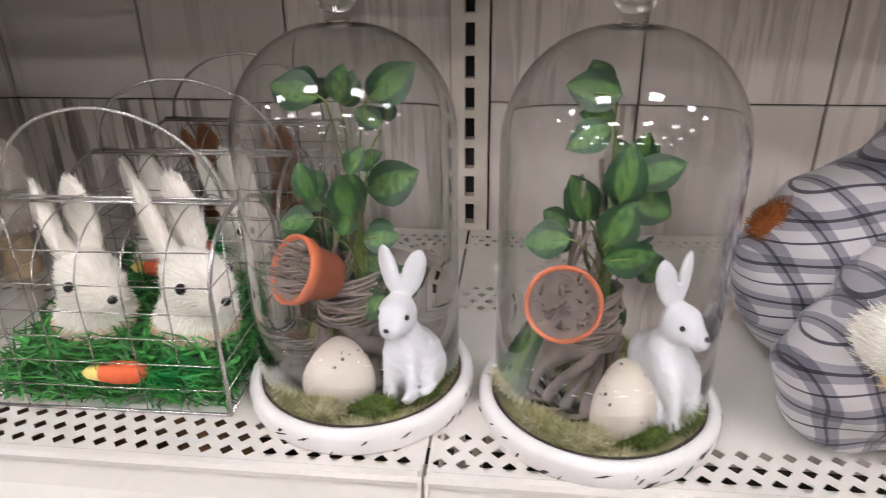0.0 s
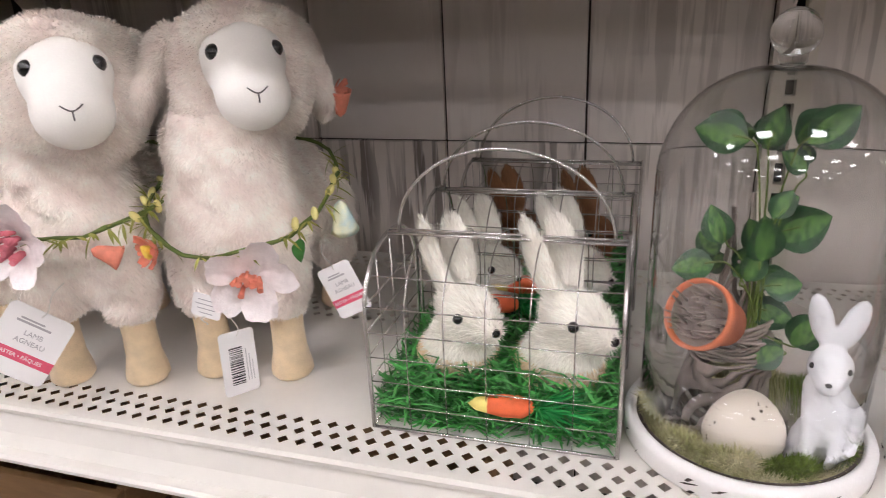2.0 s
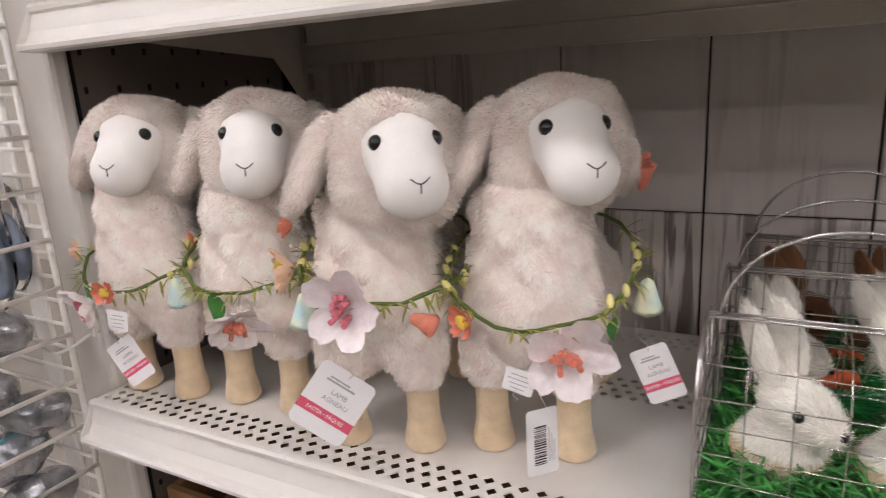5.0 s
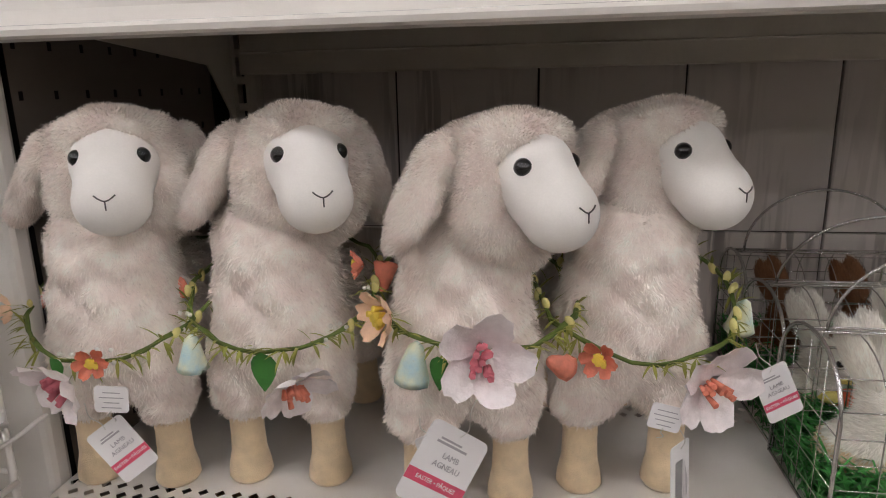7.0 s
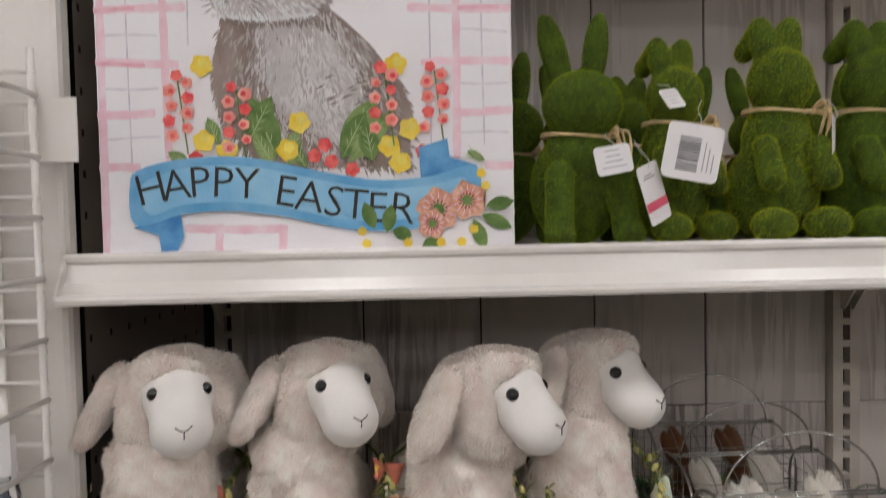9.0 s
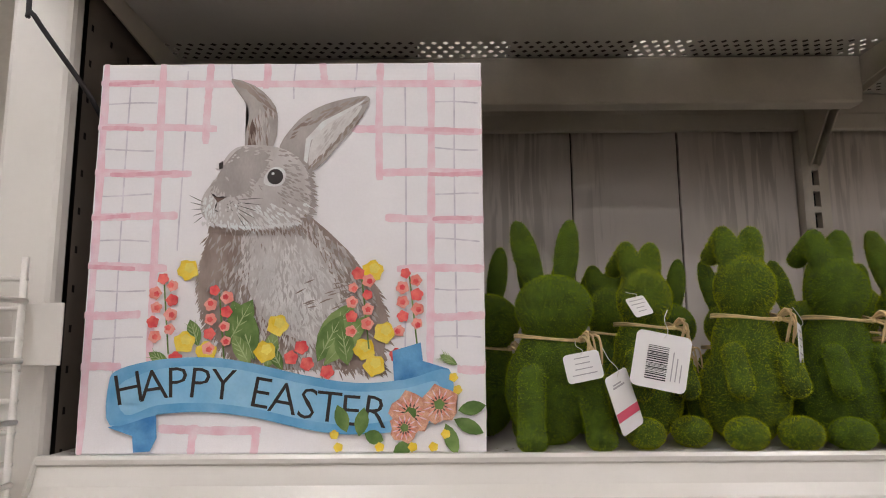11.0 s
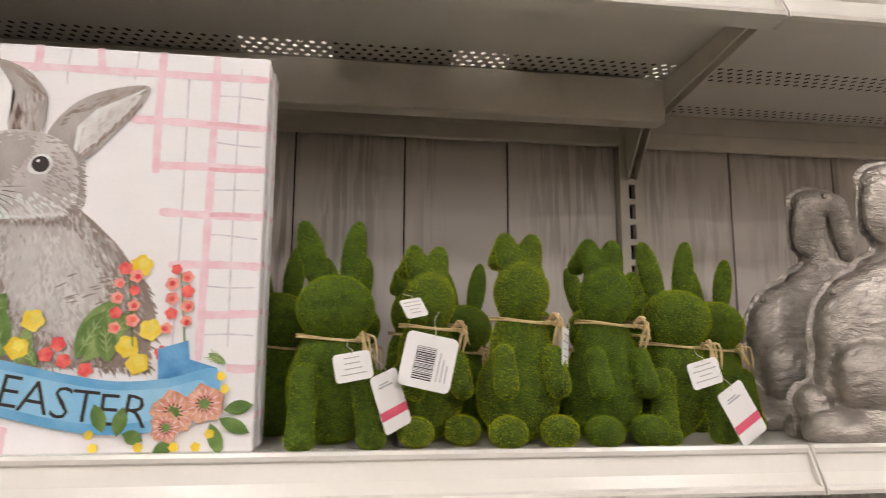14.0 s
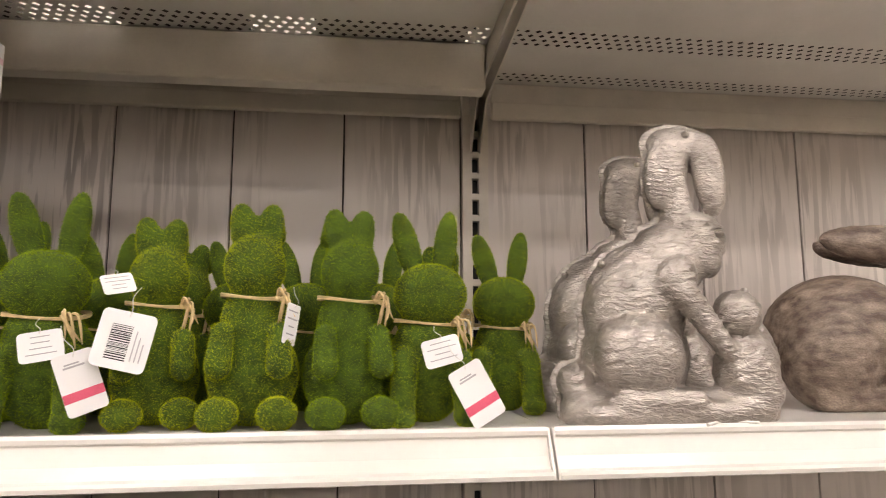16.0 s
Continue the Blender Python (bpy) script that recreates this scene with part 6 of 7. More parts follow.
# ---- moss-covered rabbit figures ----
FLOCK = bpy.data.materials.new("green_flocking")
FLOCK.use_nodes = True
fn, fl = FLOCK.node_tree.nodes, FLOCK.node_tree.links
fb = fn["Principled BSDF"]
fb.inputs["Roughness"].default_value = 0.95
fb.inputs["Sheen Weight"].default_value = 0.3
fb.inputs["Sheen Tint"].default_value = (*srgb(150, 190, 40), 1)
fb.inputs["Specular IOR Level"].default_value = 0.15
f_info, f_geo, f_tc = fn.new("ShaderNodeObjectInfo"), fn.new("ShaderNodeNewGeometry"), fn.new("ShaderNodeTexCoord")
f_ramp = fn.new("ShaderNodeValToRGB")
f_ramp.color_ramp.elements[0].color = (*srgb(122, 144, 24), 1)
f_ramp.color_ramp.elements[1].color = (*srgb(176, 182, 34), 1)
fl.new(f_info.outputs["Random"], f_ramp.inputs["Fac"])
f_noise = fn.new("ShaderNodeTexNoise")
f_noise.inputs["Scale"].default_value = 45
fl.new(f_tc.outputs["Object"], f_noise.inputs["Vector"])
f_sum = fn.new("ShaderNodeMath")
fl.new(f_noise.outputs["Fac"], f_sum.inputs[0])
fl.new(f_geo.outputs["Random Per Island"], f_sum.inputs[1])
f_range = fn.new("ShaderNodeMapRange")
f_range.inputs["From Max"].default_value = 2.0
f_range.inputs["To Min"].default_value, f_range.inputs["To Max"].default_value = 0.12, 1.95
fl.new(f_sum.outputs[0], f_range.inputs["Value"])
f_mix = fn.new("ShaderNodeMix")
f_mix.data_type, f_mix.blend_type = "RGBA", "MULTIPLY"
f_mix.inputs["Factor"].default_value = 1
fl.new(f_ramp.outputs["Color"], f_mix.inputs["A"])
fl.new(f_range.outputs["Result"], f_mix.inputs["B"])
fl.new(f_mix.outputs["Result"], fb.inputs["Base Color"])
TWINE = material("raffia_twine", srgb(216, 188, 140), rough=0.8, vary=0.15, scale=90, island=0.15)

sit = [ball((0, 0.015, 0.07), (0.057, 0.052, 0.072)), ball((0, -0.004, 0.112), (0.044, 0.038, 0.045)), ball((0, -0.016, 0.172), (0.05, 0.042, 0.043), (0, 0, 0), 0.006),
       ball((-0.030, 0.0, 0.240), (0.0175, 0.011, 0.052), (0, -16, 0), 0.005), ball((0.024, 0.0, 0.242), (0.0165, 0.011, 0.052), (0, 8, 0), 0.005),
       limb((-0.037, -0.034, 0.085), (-0.043, -0.05, 0.016), 0.017, 0.0165, 0.008), limb((0.037, -0.034, 0.085), (0.043, -0.05, 0.016), 0.017, 0.0165, 0.008),
       ball((-0.043, -0.055, 0.013), (0.018, 0.022, 0.013), (0, 0, 0), 0.005), ball((0.043, -0.055, 0.013), (0.018, 0.022, 0.013), (0, 0, 0), 0.005)]
stand = [ball((0, 0.012, 0.062), (0.055, 0.05, 0.062)), ball((0, 0.002, 0.12), (0.04, 0.036, 0.054)), ball((0, -0.006, 0.192), (0.0365, 0.037, 0.041), (0, 0, 0), 0.006),
         ball((-0.0155, 0.002, 0.240), (0.0165, 0.012, 0.035), (-4, -7, 8), 0.004), ball((0.0155, 0.002, 0.240), (0.0165, 0.012, 0.035), (-4, 7, -8), 0.012),
         limb((-0.019, 0.008, 0.260), (-0.022, 0.034, 0.238), 0.0115, 0.0125, 0.006), limb((0.019, 0.008, 0.260), (0.022, 0.034, 0.238), 0.0115, 0.0125, 0.006),
         limb((-0.033, -0.031, 0.112), (-0.034, -0.047, 0.074), 0.0135, 0.015, 0.0015), limb((0.033, -0.031, 0.112), (0.034, -0.047, 0.074), 0.0135, 0.015, 0.0015),
         ball((-0.033, -0.048, 0.0195), (0.0235, 0.028, 0.0195), (0, 0, 0), 0.0015), ball((0.033, -0.048, 0.0195), (0.0235, 0.028, 0.0195), (0, 0, 0), 0.0015)]
FLOCK_BACKING = material("dark_green_backing", srgb(72, 94, 20), rough=0.95, vary=0.3, scale=60, fine=0.3, bump=1.0, bump_scale=600)
MOSS_FORMS = []
for i, prims in enumerate((sit, stand)):
    V, Q = skin(prims, h=0.0036, k=0.007)
    hair = fur(V, Q, 60000, 0.0032, 0.00042, comb=(0, 0, 1), lie=0.15, spread=0.5, seed=30 + i)
    MOSS_FORMS.append(shaped("moss_rabbit", [(V, Q, 1, True), (*hair, 0, False)], [FLOCK, FLOCK_BACKING]))


def tie_mesh(r, bow_deg):
    bm = bmesh.new()
    for k in range(2):
        tube(bm, [((r[0] + 0.001) * math.cos(radians(a)), (r[1] + 0.001) * math.sin(radians(a)), 0.002 * k + 0.002 * math.sin(radians(a * 2 + 40 * k))) for a in range(0, 360, 15)], 0.0016, 5, closed=True)
    rgt = random.Random(bow_deg)
    b = Vector((r[0] * math.cos(radians(bow_deg)), r[1] * math.sin(radians(bow_deg)), 0))
    out = b.normalized()
    for i in range(6):
        q = curve_pts([b, b + out * 0.012 + Vector((rgt.uniform(-0.008, 0.012), -0.006, rgt.uniform(-0.01, 0.012))), b + out * 0.008 + Vector((rgt.uniform(-0.006, 0.02), -0.008, -0.02 - 0.02 * rgt.random()))], 5)
        tube(bm, q, [0.0018] * (len(q) - 2) + [0.0012, 0.0006], 4)
    bmesh.ops.create_icosphere(bm, subdivisions=2, radius=0.0045, matrix=Matrix.Translation(b + out * 0.002))
    return finish(bm, "twine_tie", TWINE, True)


TIES = [tie_mesh((0.0465, 0.0405), 305), tie_mesh((0.0385, 0.037), 318)]
ML = ("green moss rabbit figure sitting with upright ears and twine collar", "green moss rabbit figure standing with folded paws and twine collar")
for x, y, yaw, form, s in ((-0.608, -0.435, 8, 0, 1.0), (-0.483, -0.42, 14, 1, 0.96), (-0.360, -0.445, 4, 1, 1.02), (-0.242, -0.445, 10, 1, 1.0), (-0.138, -0.43, 4, 0, 0.95),
                           (-0.59, -0.29, 14, 0, 0.9), (-0.49, -0.25, 5, 1, 0.92), (-0.41, -0.28, -8, 0, 0.88), (-0.31, -0.28, 10, 0, 0.88), (-0.2, -0.285, -4, 0, 0.88), (-0.10, -0.26, 12, 1, 0.92), (-0.012, -0.315, -10, 0, 0.92), (-0.69, -0.35, 18, 0, 0.92)):
    m = tagged(part("moss_rabbit", MOSS_FORMS[form], FLOCK), ML[form], "rabbit figure", "moss rabbit figures")
    m.matrix_basis = pose(x, y, UP, 0, 0, yaw) @ Matrix.Scale(s, 4)
    t = tagged(part("twine_tie", TIES[form], TWINE), "natural raffia twine tied round the rabbit's neck", "twine", "raffia ties")
    t.matrix_basis = pose(x, y, UP + (0.136, 0.157)[form] * s, 6, 0, yaw) @ Matrix.Scale(s, 4)

card_tag("price_tag", None, 0.064, 0.066, pose(-0.492, -0.512, UP + 0.106, 86, 0, -6) @ pose(0, 0, 0, 0, 0, -12), "barcode", "white card tag with a black barcode")
card_tag("price_tag", None, 0.044, 0.07, pose(-0.536, -0.508, UP + 0.06, 84, 0, 38) @ pose(0, 0, 0, 0, 0, 18), "plain", "white card price tag with a pink band")
card_tag("care_label", None, 0.046, 0.034, pose(-0.582, -0.505, UP + 0.1, 84, 0, 10) @ pose(0, 0, 0, 0, 0, 10), "print", "small white label with grey print")
card_tag("care_label", None, 0.036, 0.026, pose(-0.508, -0.492, UP + 0.172, 60, 20, 20) @ pose(0, 0, 0, 0, 0, 35), "print", "small folded white label")
card_tag("care_label", None, 0.022, 0.05, pose(-0.31, -0.482, UP + 0.125, 88, 0, 52) @ pose(0, 0, 0, 0, 0, -14), "print", "narrow white label with grey print")
card_tag("care_label", None, 0.048, 0.034, pose(-0.128, -0.498, UP + 0.092, 84, 0, 8) @ pose(0, 0, 0, 0, 0, 14), "print", "small white label with grey print")
card_tag("price_tag", None, 0.046, 0.072, pose(-0.088, -0.512, UP + 0.043, 84, 0, 12) @ pose(0, 0, 0, 0, 0, 28), "plain", "white card price tag with a pink band")

# ---- metal rabbit statues ----
SILVER = bpy.data.materials.new("aged_silver_leaf")
SILVER.use_nodes = True
sn, sl2 = SILVER.node_tree.nodes, SILVER.node_tree.links
sb = sn["Principled BSDF"]
sb.inputs["Metallic"].default_value, sb.inputs["Roughness"].default_value = 0.7, 0.4
s_tc, s_map, s_wave, s_noise = sn.new("ShaderNodeTexCoord"), sn.new("ShaderNodeMapping"), sn.new("ShaderNodeTexNoise"), sn.new("ShaderNodeTexNoise")
s_map.inputs["Rotation"].default_value = (0, radians(-35), 0)
s_map.inputs["Scale"].default_value = (0.62, 0.62, 1.25)
sl2.new(s_tc.outputs["Object"], s_map.inputs["Vector"])
s_wave.inputs["Scale"].default_value, s_wave.inputs["Detail"].default_value, s_wave.inputs["Distortion"].default_value = 60, 3, 1.2
sl2.new(s_map.outputs["Vector"], s_wave.inputs["Vector"])
s_noise.inputs["Scale"].default_value, s_noise.inputs["Detail"].default_value = 26, 4
sl2.new(s_tc.outputs["Object"], s_noise.inputs["Vector"])
s_ramp = sn.new("ShaderNodeValToRGB")
s_ramp.color_ramp.elements[0].position, s_ramp.color_ramp.elements[1].position = 0.3, 0.65
s_ramp.color_ramp.elements[0].color, s_ramp.color_ramp.elements[1].color = (*srgb(140, 131, 124), 1), (*srgb(196, 188, 180), 1)
s_add = sn.new("ShaderNodeMath")
s_add.operation = "MULTIPLY_ADD"
sl2.new(s_wave.outputs["Fac"], s_add.inputs[0])
s_add.inputs[1].default_value = 0.5
s_half = sn.new("ShaderNodeMath")
s_half.operation = "MULTIPLY"
s_half.inputs[1].default_value = 0.5
sl2.new(s_noise.outputs["Fac"], s_half.inputs[0])
sl2.new(s_half.outputs[0], s_add.inputs[2])
sl2.new(s_add.outputs[0], s_ramp.inputs["Fac"])
sl2.new(s_ramp.outputs["Color"], sb.inputs["Base Color"])
s_bump = sn.new("ShaderNodeBump")
s_bump.inputs["Strength"].default_value, s_bump.inputs["Distance"].default_value = 1.0, 0.003
s_hair, s_hmap = sn.new("ShaderNodeTexNoise"), sn.new("ShaderNodeMapping")
s_hmap.inputs["Rotation"].default_value = (0, radians(-28), 0)
s_hmap.inputs["Scale"].default_value = (0.45, 1.0, 1.3)
sl2.new(s_tc.outputs["Object"], s_hmap.inputs["Vector"])
s_hair.inputs["Scale"].default_value, s_hair.inputs["Detail"].default_value, s_hair.inputs["Distortion"].default_value = 170, 2, 0.8
sl2.new(s_hmap.outputs["Vector"], s_hair.inputs["Vector"])
sl2.new(s_hair.outputs["Fac"], s_bump.inputs["Height"])
sl2.new(s_bump.outputs["Normal"], sb.inputs["Normal"])

mother = [ball((0.135, 0, 0.085), (0.072, 0.05, 0.07)), ball((0.14, 0, 0.155), (0.07, 0.045, 0.085), (0, 28, 0)), ball((0.185, 0, 0.212), (0.052, 0.04, 0.05)), ball((0.224, -0.006, 0.240), (0.042, 0.031, 0.038), (0, 25, 0), 0.004), ball((0.233, -0.012, 0.208), (0.021, 0.022, 0.022), (0, 30, 0), 0.005), ball((0.210, -0.026, 0.222), (0.018, 0.010, 0.018), (0, 0, 0), 0.003), limb((0.226, -0.034, 0.258), (0.248, -0.032, 0.254), 0.0035, 0.003, 0.003),
          ball((0.186, -0.006, 0.335), (0.031, 0.015, 0.056), (0, 10, 0), 0.004), ball((0.245, -0.012, 0.330), (0.023, 0.015, 0.060), (0, -5, 0), 0.003), ball((0.214, 0.002, 0.373), (0.050, 0.017, 0.027), (0, 4, 0), 0.006), limb((0.205, 0, 0.245), (0.2, 0, 0.31), 0.027, 0.018, 0.004),
          ball((0.178, -0.03, 0.182), (0.03, 0.028, 0.036), (0, 25, 0), 0.003), limb((0.185, -0.044, 0.165), (0.232, -0.05, 0.098), 0.019, 0.013, 0.003), ball((0.238, -0.046, 0.092), (0.015, 0.013, 0.012), (0, 0, 0), 0.006), ball((0.125, -0.036, 0.085), (0.06, 0.036, 0.054), (0, 10, 0), 0.003), limb((0.1, -0.045, 0.03), (0.19, -0.05, 0.03), 0.018, 0.015, 0.006), ball((0.05, -0.005, 0.052), (0.024, 0.024, 0.024), (0, 0, 0), 0.005),
          ball((0.272, -0.03, 0.064), (0.042, 0.036, 0.056), (0, 0, 0), 0.006), ball((0.26, -0.036, 0.138), (0.031, 0.028, 0.032), (0, 0, 0), 0.006), ball((0.248, -0.036, 0.142), (0.015, 0.014, 0.013), (0, 0, 0), 0.005), ball((0.303, -0.022, 0.098), (0.015, 0.012, 0.042), (0, -24, 0), 0.005), ball((0.285, -0.048, 0.04), (0.026, 0.018, 0.026), (0, 0, 0), 0.005),
          ball((0.27, -0.05, 0.024), (0.028, 0.015, 0.014), (0, 0, 0), 0.005), limb((0.245, -0.045, 0.095), (0.25, -0.055, 0.055), 0.01, 0.009, 0.005),
          limb((0.055, -0.02, 0.016), (0.29, -0.02, 0.016), 0.03, 0.028, 0.008), limb((0.06, -0.045, 0.014), (0.28, -0.045, 0.014), 0.017, 0.017, 0.008), limb((0.055, 0.03, 0.014), (0.29, 0.03, 0.014), 0.022, 0.02, 0.008)]


def flange(P, F):
    mask = np.clip((0.31 - P[:, 2]) / 0.03, 0, 1) * np.clip((P[:, 2] - 0.035) / 0.02, 0, 1)
    wave = np.sin(560 * P[:, 0] * 0.6 - 560 * P[:, 2] * 0.75 + 2.4 * np.sin(75 * P[:, 0] + 40 * P[:, 2]) + 1.6 * np.sin(120 * P[:, 2] - 60 * P[:, 0]))
    tuft = 0.5 + 0.5 * np.sin(160 * P[:, 0] + 110 * P[:, 2] + 2 * np.sin(50 * P[:, 2]))
    F = F + 0.0016 * wave * tuft * mask
    rim = np.maximum(F - 0.009, np.abs(P[:, 1] - 0.012) - 0.0035)
    return np.minimum(F, rim)


V, Q = skin(mother, h=0.0028, k=0.006, extra=flange, floor=0.0)
rivets = [bm_chunk(sphere_bm(c, 0.0055, seg=10), 0) for c in ((0.213, -0.014, 0.385), (0.088, -0.012, 0.205), (0.276, -0.03, 0.168))]
brow = [bm_chunk(sphere_bm((0.243, -0.034, 0.245), (0.0075, 0.005, 0.006), seg=12), 0), bm_chunk(sphere_bm((0.258, -0.05, 0.138), (0.005, 0.004, 0.005), seg=10), 0)]
STATUE = shaped("rabbit_statue", [(V, Q, 0, True), *rivets, *brow], [SILVER])
for x, y, lab in ((0.0, -0.455, "silver metal statue of a rabbit holding its young"), (0.0, -0.295, "silver metal rabbit statue standing behind its twin")):
    s = tagged(part("rabbit_statue", STATUE, SILVER), lab, "statue", "silver rabbit statues")
    s.matrix_basis = pose(x, y, UP)

PATINA = material("brown_weathered_resin", srgb(84, 66, 56), second=srgb(146, 130, 116), rough=0.5, scale=80, fine=0.35, bump=1.0, bump_scale=300, stretch=(0.3, 1, 0.8))
lying = [ball((0.13, 0, 0.105), (0.125, 0.075, 0.1)), ball((0.26, 0, 0.1), (0.12, 0.07, 0.095)), ball((0.085, -0.035, 0.08), (0.075, 0.05, 0.085), (0, 15, 0), 0.006), limb((0.06, -0.055, 0.016), (0.16, -0.06, 0.016), 0.018, 0.016, 0.008), ball((0.39, -0.01, 0.165), (0.06, 0.048, 0.055)), ball((0.44, -0.012, 0.15), (0.03, 0.03, 0.028)),
         ball((0.225, -0.02, 0.248), (0.135, 0.022, 0.033), (0, 5, 0), 0.006), ball((0.23, 0.03, 0.25), (0.12, 0.02, 0.03), (0, 2, 0), 0.006), limb((0.33, -0.05, 0.06), (0.4, -0.06, 0.014), 0.02, 0.016)]
coat = lambda P, F: F + 0.0013 * np.sin(300 * P[:, 0] + 260 * P[:, 2] + 2.5 * np.sin(70 * P[:, 0] - 50 * P[:, 2])) * (0.5 + 0.5 * np.sin(190 * P[:, 2] - 90 * P[:, 0]))
V, Q = skin(lying, h=0.0042, k=0.008, extra=coat, floor=0.0)
br = tagged(part("crouching_rabbit_statue", shaped("crouching_rabbit_statue", [(V, Q, 0, True)], [PATINA]), PATINA), "brown weathered statue of a crouching rabbit with ears laid back", "statue")
br.matrix_basis = pose(0.392, -0.335, UP, 0, 0, -4)
ct = tagged(part("cable_tie", tube(bmesh.new(), curve_pts([(0, 0, 0), (0.03, 0.012, 0.002), (0.07, 0.004, 0.001)]), 0.0022, 6), STRING), "white nylon tie lying on the shelf", "cable tie")
ct.matrix_basis = pose(0.195, -0.522, UP + 0.0025)

# ---- wire display rack beside the gondola ----
RACK = material("white_coated_wire", srgb(232, 227, 220), rough=0.35, vary=0.03, scale=20, fine=0.01)
BAG_FILM = glass_material("clear_bag_film", (0.95, 0.96, 0.97), 0.08)
BAG_FILM.node_tree.nodes["Principled BSDF"].inputs["IOR"].default_value = 1.2
GREY_GOODS = material("slate_grey_felt", srgb(108, 116, 128), rough=0.7, vary=0.15, scale=30, bump=0.3)
SILVER_GOODS = material("crumpled_silver_foil", srgb(196, 196, 198), second=srgb(120, 122, 126), rough=0.25, metal=0.7, scale=45, bump=1.0, bump_scale=60)
TEAL = material("teal_plastic", srgb(110, 176, 190), rough=0.4)

rack = thing("wire_rack", "white coated wire display rack fixed beside the shelving", "wire rack")
RX, RY = -1.229, -0.545
for x, y in ((RX, RY), (RX - 0.62, RY), (RX, RY - 0.36), (RX - 0.62, RY - 0.36), (RX - 0.05, RY + 0.006)):
    part("rack_post", tube(bmesh.new(), [(x, y, 0.05), (x, y, 1.63)], 0.0042, 8), RACK, rack)
for x in (RX - 0.08,):
    part("rack_strip", boxed(x - 0.02, x + 0.02, RY + 0.012, RY + 0.014, 0.05, 1.62), RACK, rack)
side_wire = finish(tube(bmesh.new(), [(0, 0, 0), (0, -0.36, 0)], 0.0033, 8), "side_wire", RACK, True)
back_wire = finish(tube(bmesh.new(), [(0.004, 0, 0), (-0.62, 0, 0)], 0.0028, 8), "back_wire", RACK, True)
for i in range(21):
    part("side_wire", side_wire, RACK, rack, at=pose(RX + 0.004, RY, 0.235 + i * 0.0672))
for i in range(40):
    part("back_wire", back_wire, RACK, rack, at=pose(RX, RY, 0.267 + i * 0.0343))


def bagged_goods(x, y, z, w, h, yaw, fill, label, text):
    th = thing("bagged_item", label, "packaged item", "bagged goods on the rack", at=pose(x, y, z, 0, 0, yaw))
    V, Q = skin([ball((0, 0, -h * 0.5), (w * 0.5, 0.016, h * 0.48)), ball((0, 0, -h * 0.15), (w * 0.46, 0.008, h * 0.2))], h=0.007, k=0.01, extra=lambda P, F: F + 0.0016 * np.sin(170 * P[:, 0] + 90 * P[:, 2]) * np.sin(130 * P[:, 2] - 40 * P[:, 0]))
    bag = part("bag", shaped("bag", [(V, Q, 0, True)], [BAG_FILM]), BAG_FILM, th, "clear crinkled plastic bag")
    bag.visible_shadow = False
    V, Q = skin([ball((0, 0, -h * 0.48), (w * 0.36, 0.01, h * 0.26)), ball((w * 0.1, 0, -h * 0.68), (w * 0.3, 0.011, h * 0.2))], h=0.006, k=0.012)
    part("contents", shaped("contents", [(V, Q, 0, True)], [fill]), fill, th)
    part("header_card", boxed(-w * 0.48, w * 0.48, -0.0125, -0.0115, -h * 0.12, h * 0.2), CARD, th, "white printed header card")
    bm = bmesh.new()
    for i in range(3):
        box(bm, -w * 0.38, w * (0.35 - 0.12 * i), -0.0131, -0.0127, h * (0.13 - 0.06 * i), h * (0.15 - 0.06 * i))
    part("print", bm, INK_GREY, th)
    if text:
        me = text_mesh(text, 0.017, "lettering")
        me.materials.append(INK)
        part("lettering", me, INK, th, at=pose(0.004, -0.0133, -h * 0.07, 90, 0, 0))
    return th


bagged_goods(-1.285, -0.60, 1.20, 0.10, 0.19, 18, GREY_GOODS, "grey goods in a clear bag with white header card", "6 pc/pz")
bagged_goods(-1.272, -0.57, 1.185, 0.06, 0.15, 8, GREY_GOODS, "small grey goods in a clear bag with white card", "")
bagged_goods(-1.39, -0.66, 1.22, 0.11, 0.2, 10, SILVER_GOODS, "silver goods in a clear bag with white header card", "")
for i, (x, y, z, s) in enumerate(((-1.30, -0.60, 0.985, 0.055), (-1.33, -0.63, 0.90, 0.06), (-1.29, -0.585, 0.86, 0.05), (-1.36, -0.66, 0.98, 0.06), (-1.32, -0.62, 0.80, 0.06), (-1.30, -0.60, 0.73, 0.055))):
    V, Q = skin([ball((0, 0, 0), (s, s * 0.6, s * 0.62)), ball((s * 0.5, 0, s * 0.2), (s * 0.6, s * 0.5, s * 0.4))], h=0.006, k=0.012, extra=lambda P, F: F + 0.004 * np.sin(150 * P[:, 0] + 60 * P[:, 2] + i) * np.sin(120 * P[:, 2] - 70 * P[:, 1]))
    f = tagged(part("foil_packet", shaped("foil_packet", [(V, Q, 0, False)], [SILVER_GOODS]), SILVER_GOODS), "crumpled shiny silver packet hanging in the wire rack", "packet", "foil packets on the rack")
    f.matrix_basis = pose(x, y, z, 0, 0, 15 * i)
hook = tagged(part("peg_hook", tube(bmesh.new(), [(-1.30, -0.55, 0.835), (-1.30, -0.72, 0.835), (-1.30, -0.735, 0.85)], 0.003, 6), TEAL), "steel peg hook with teal clip on the rack", "peg hook")
for z in (0.84,):
    c = tagged(part("clip", boxed(-1.283, -1.262, -0.566, -0.552, z, z + 0.035, bevel=0.002), TEAL), "teal plastic clip on the wire rack", "clip")
pl = tagged(part("joining_plate", boxed(-1.245, -1.186, -0.5365, -0.5335, UP + 0.106, UP + 0.178, bevel=0.001), SHELF), "white sheet metal plate joining post and shelf", "metal plate")
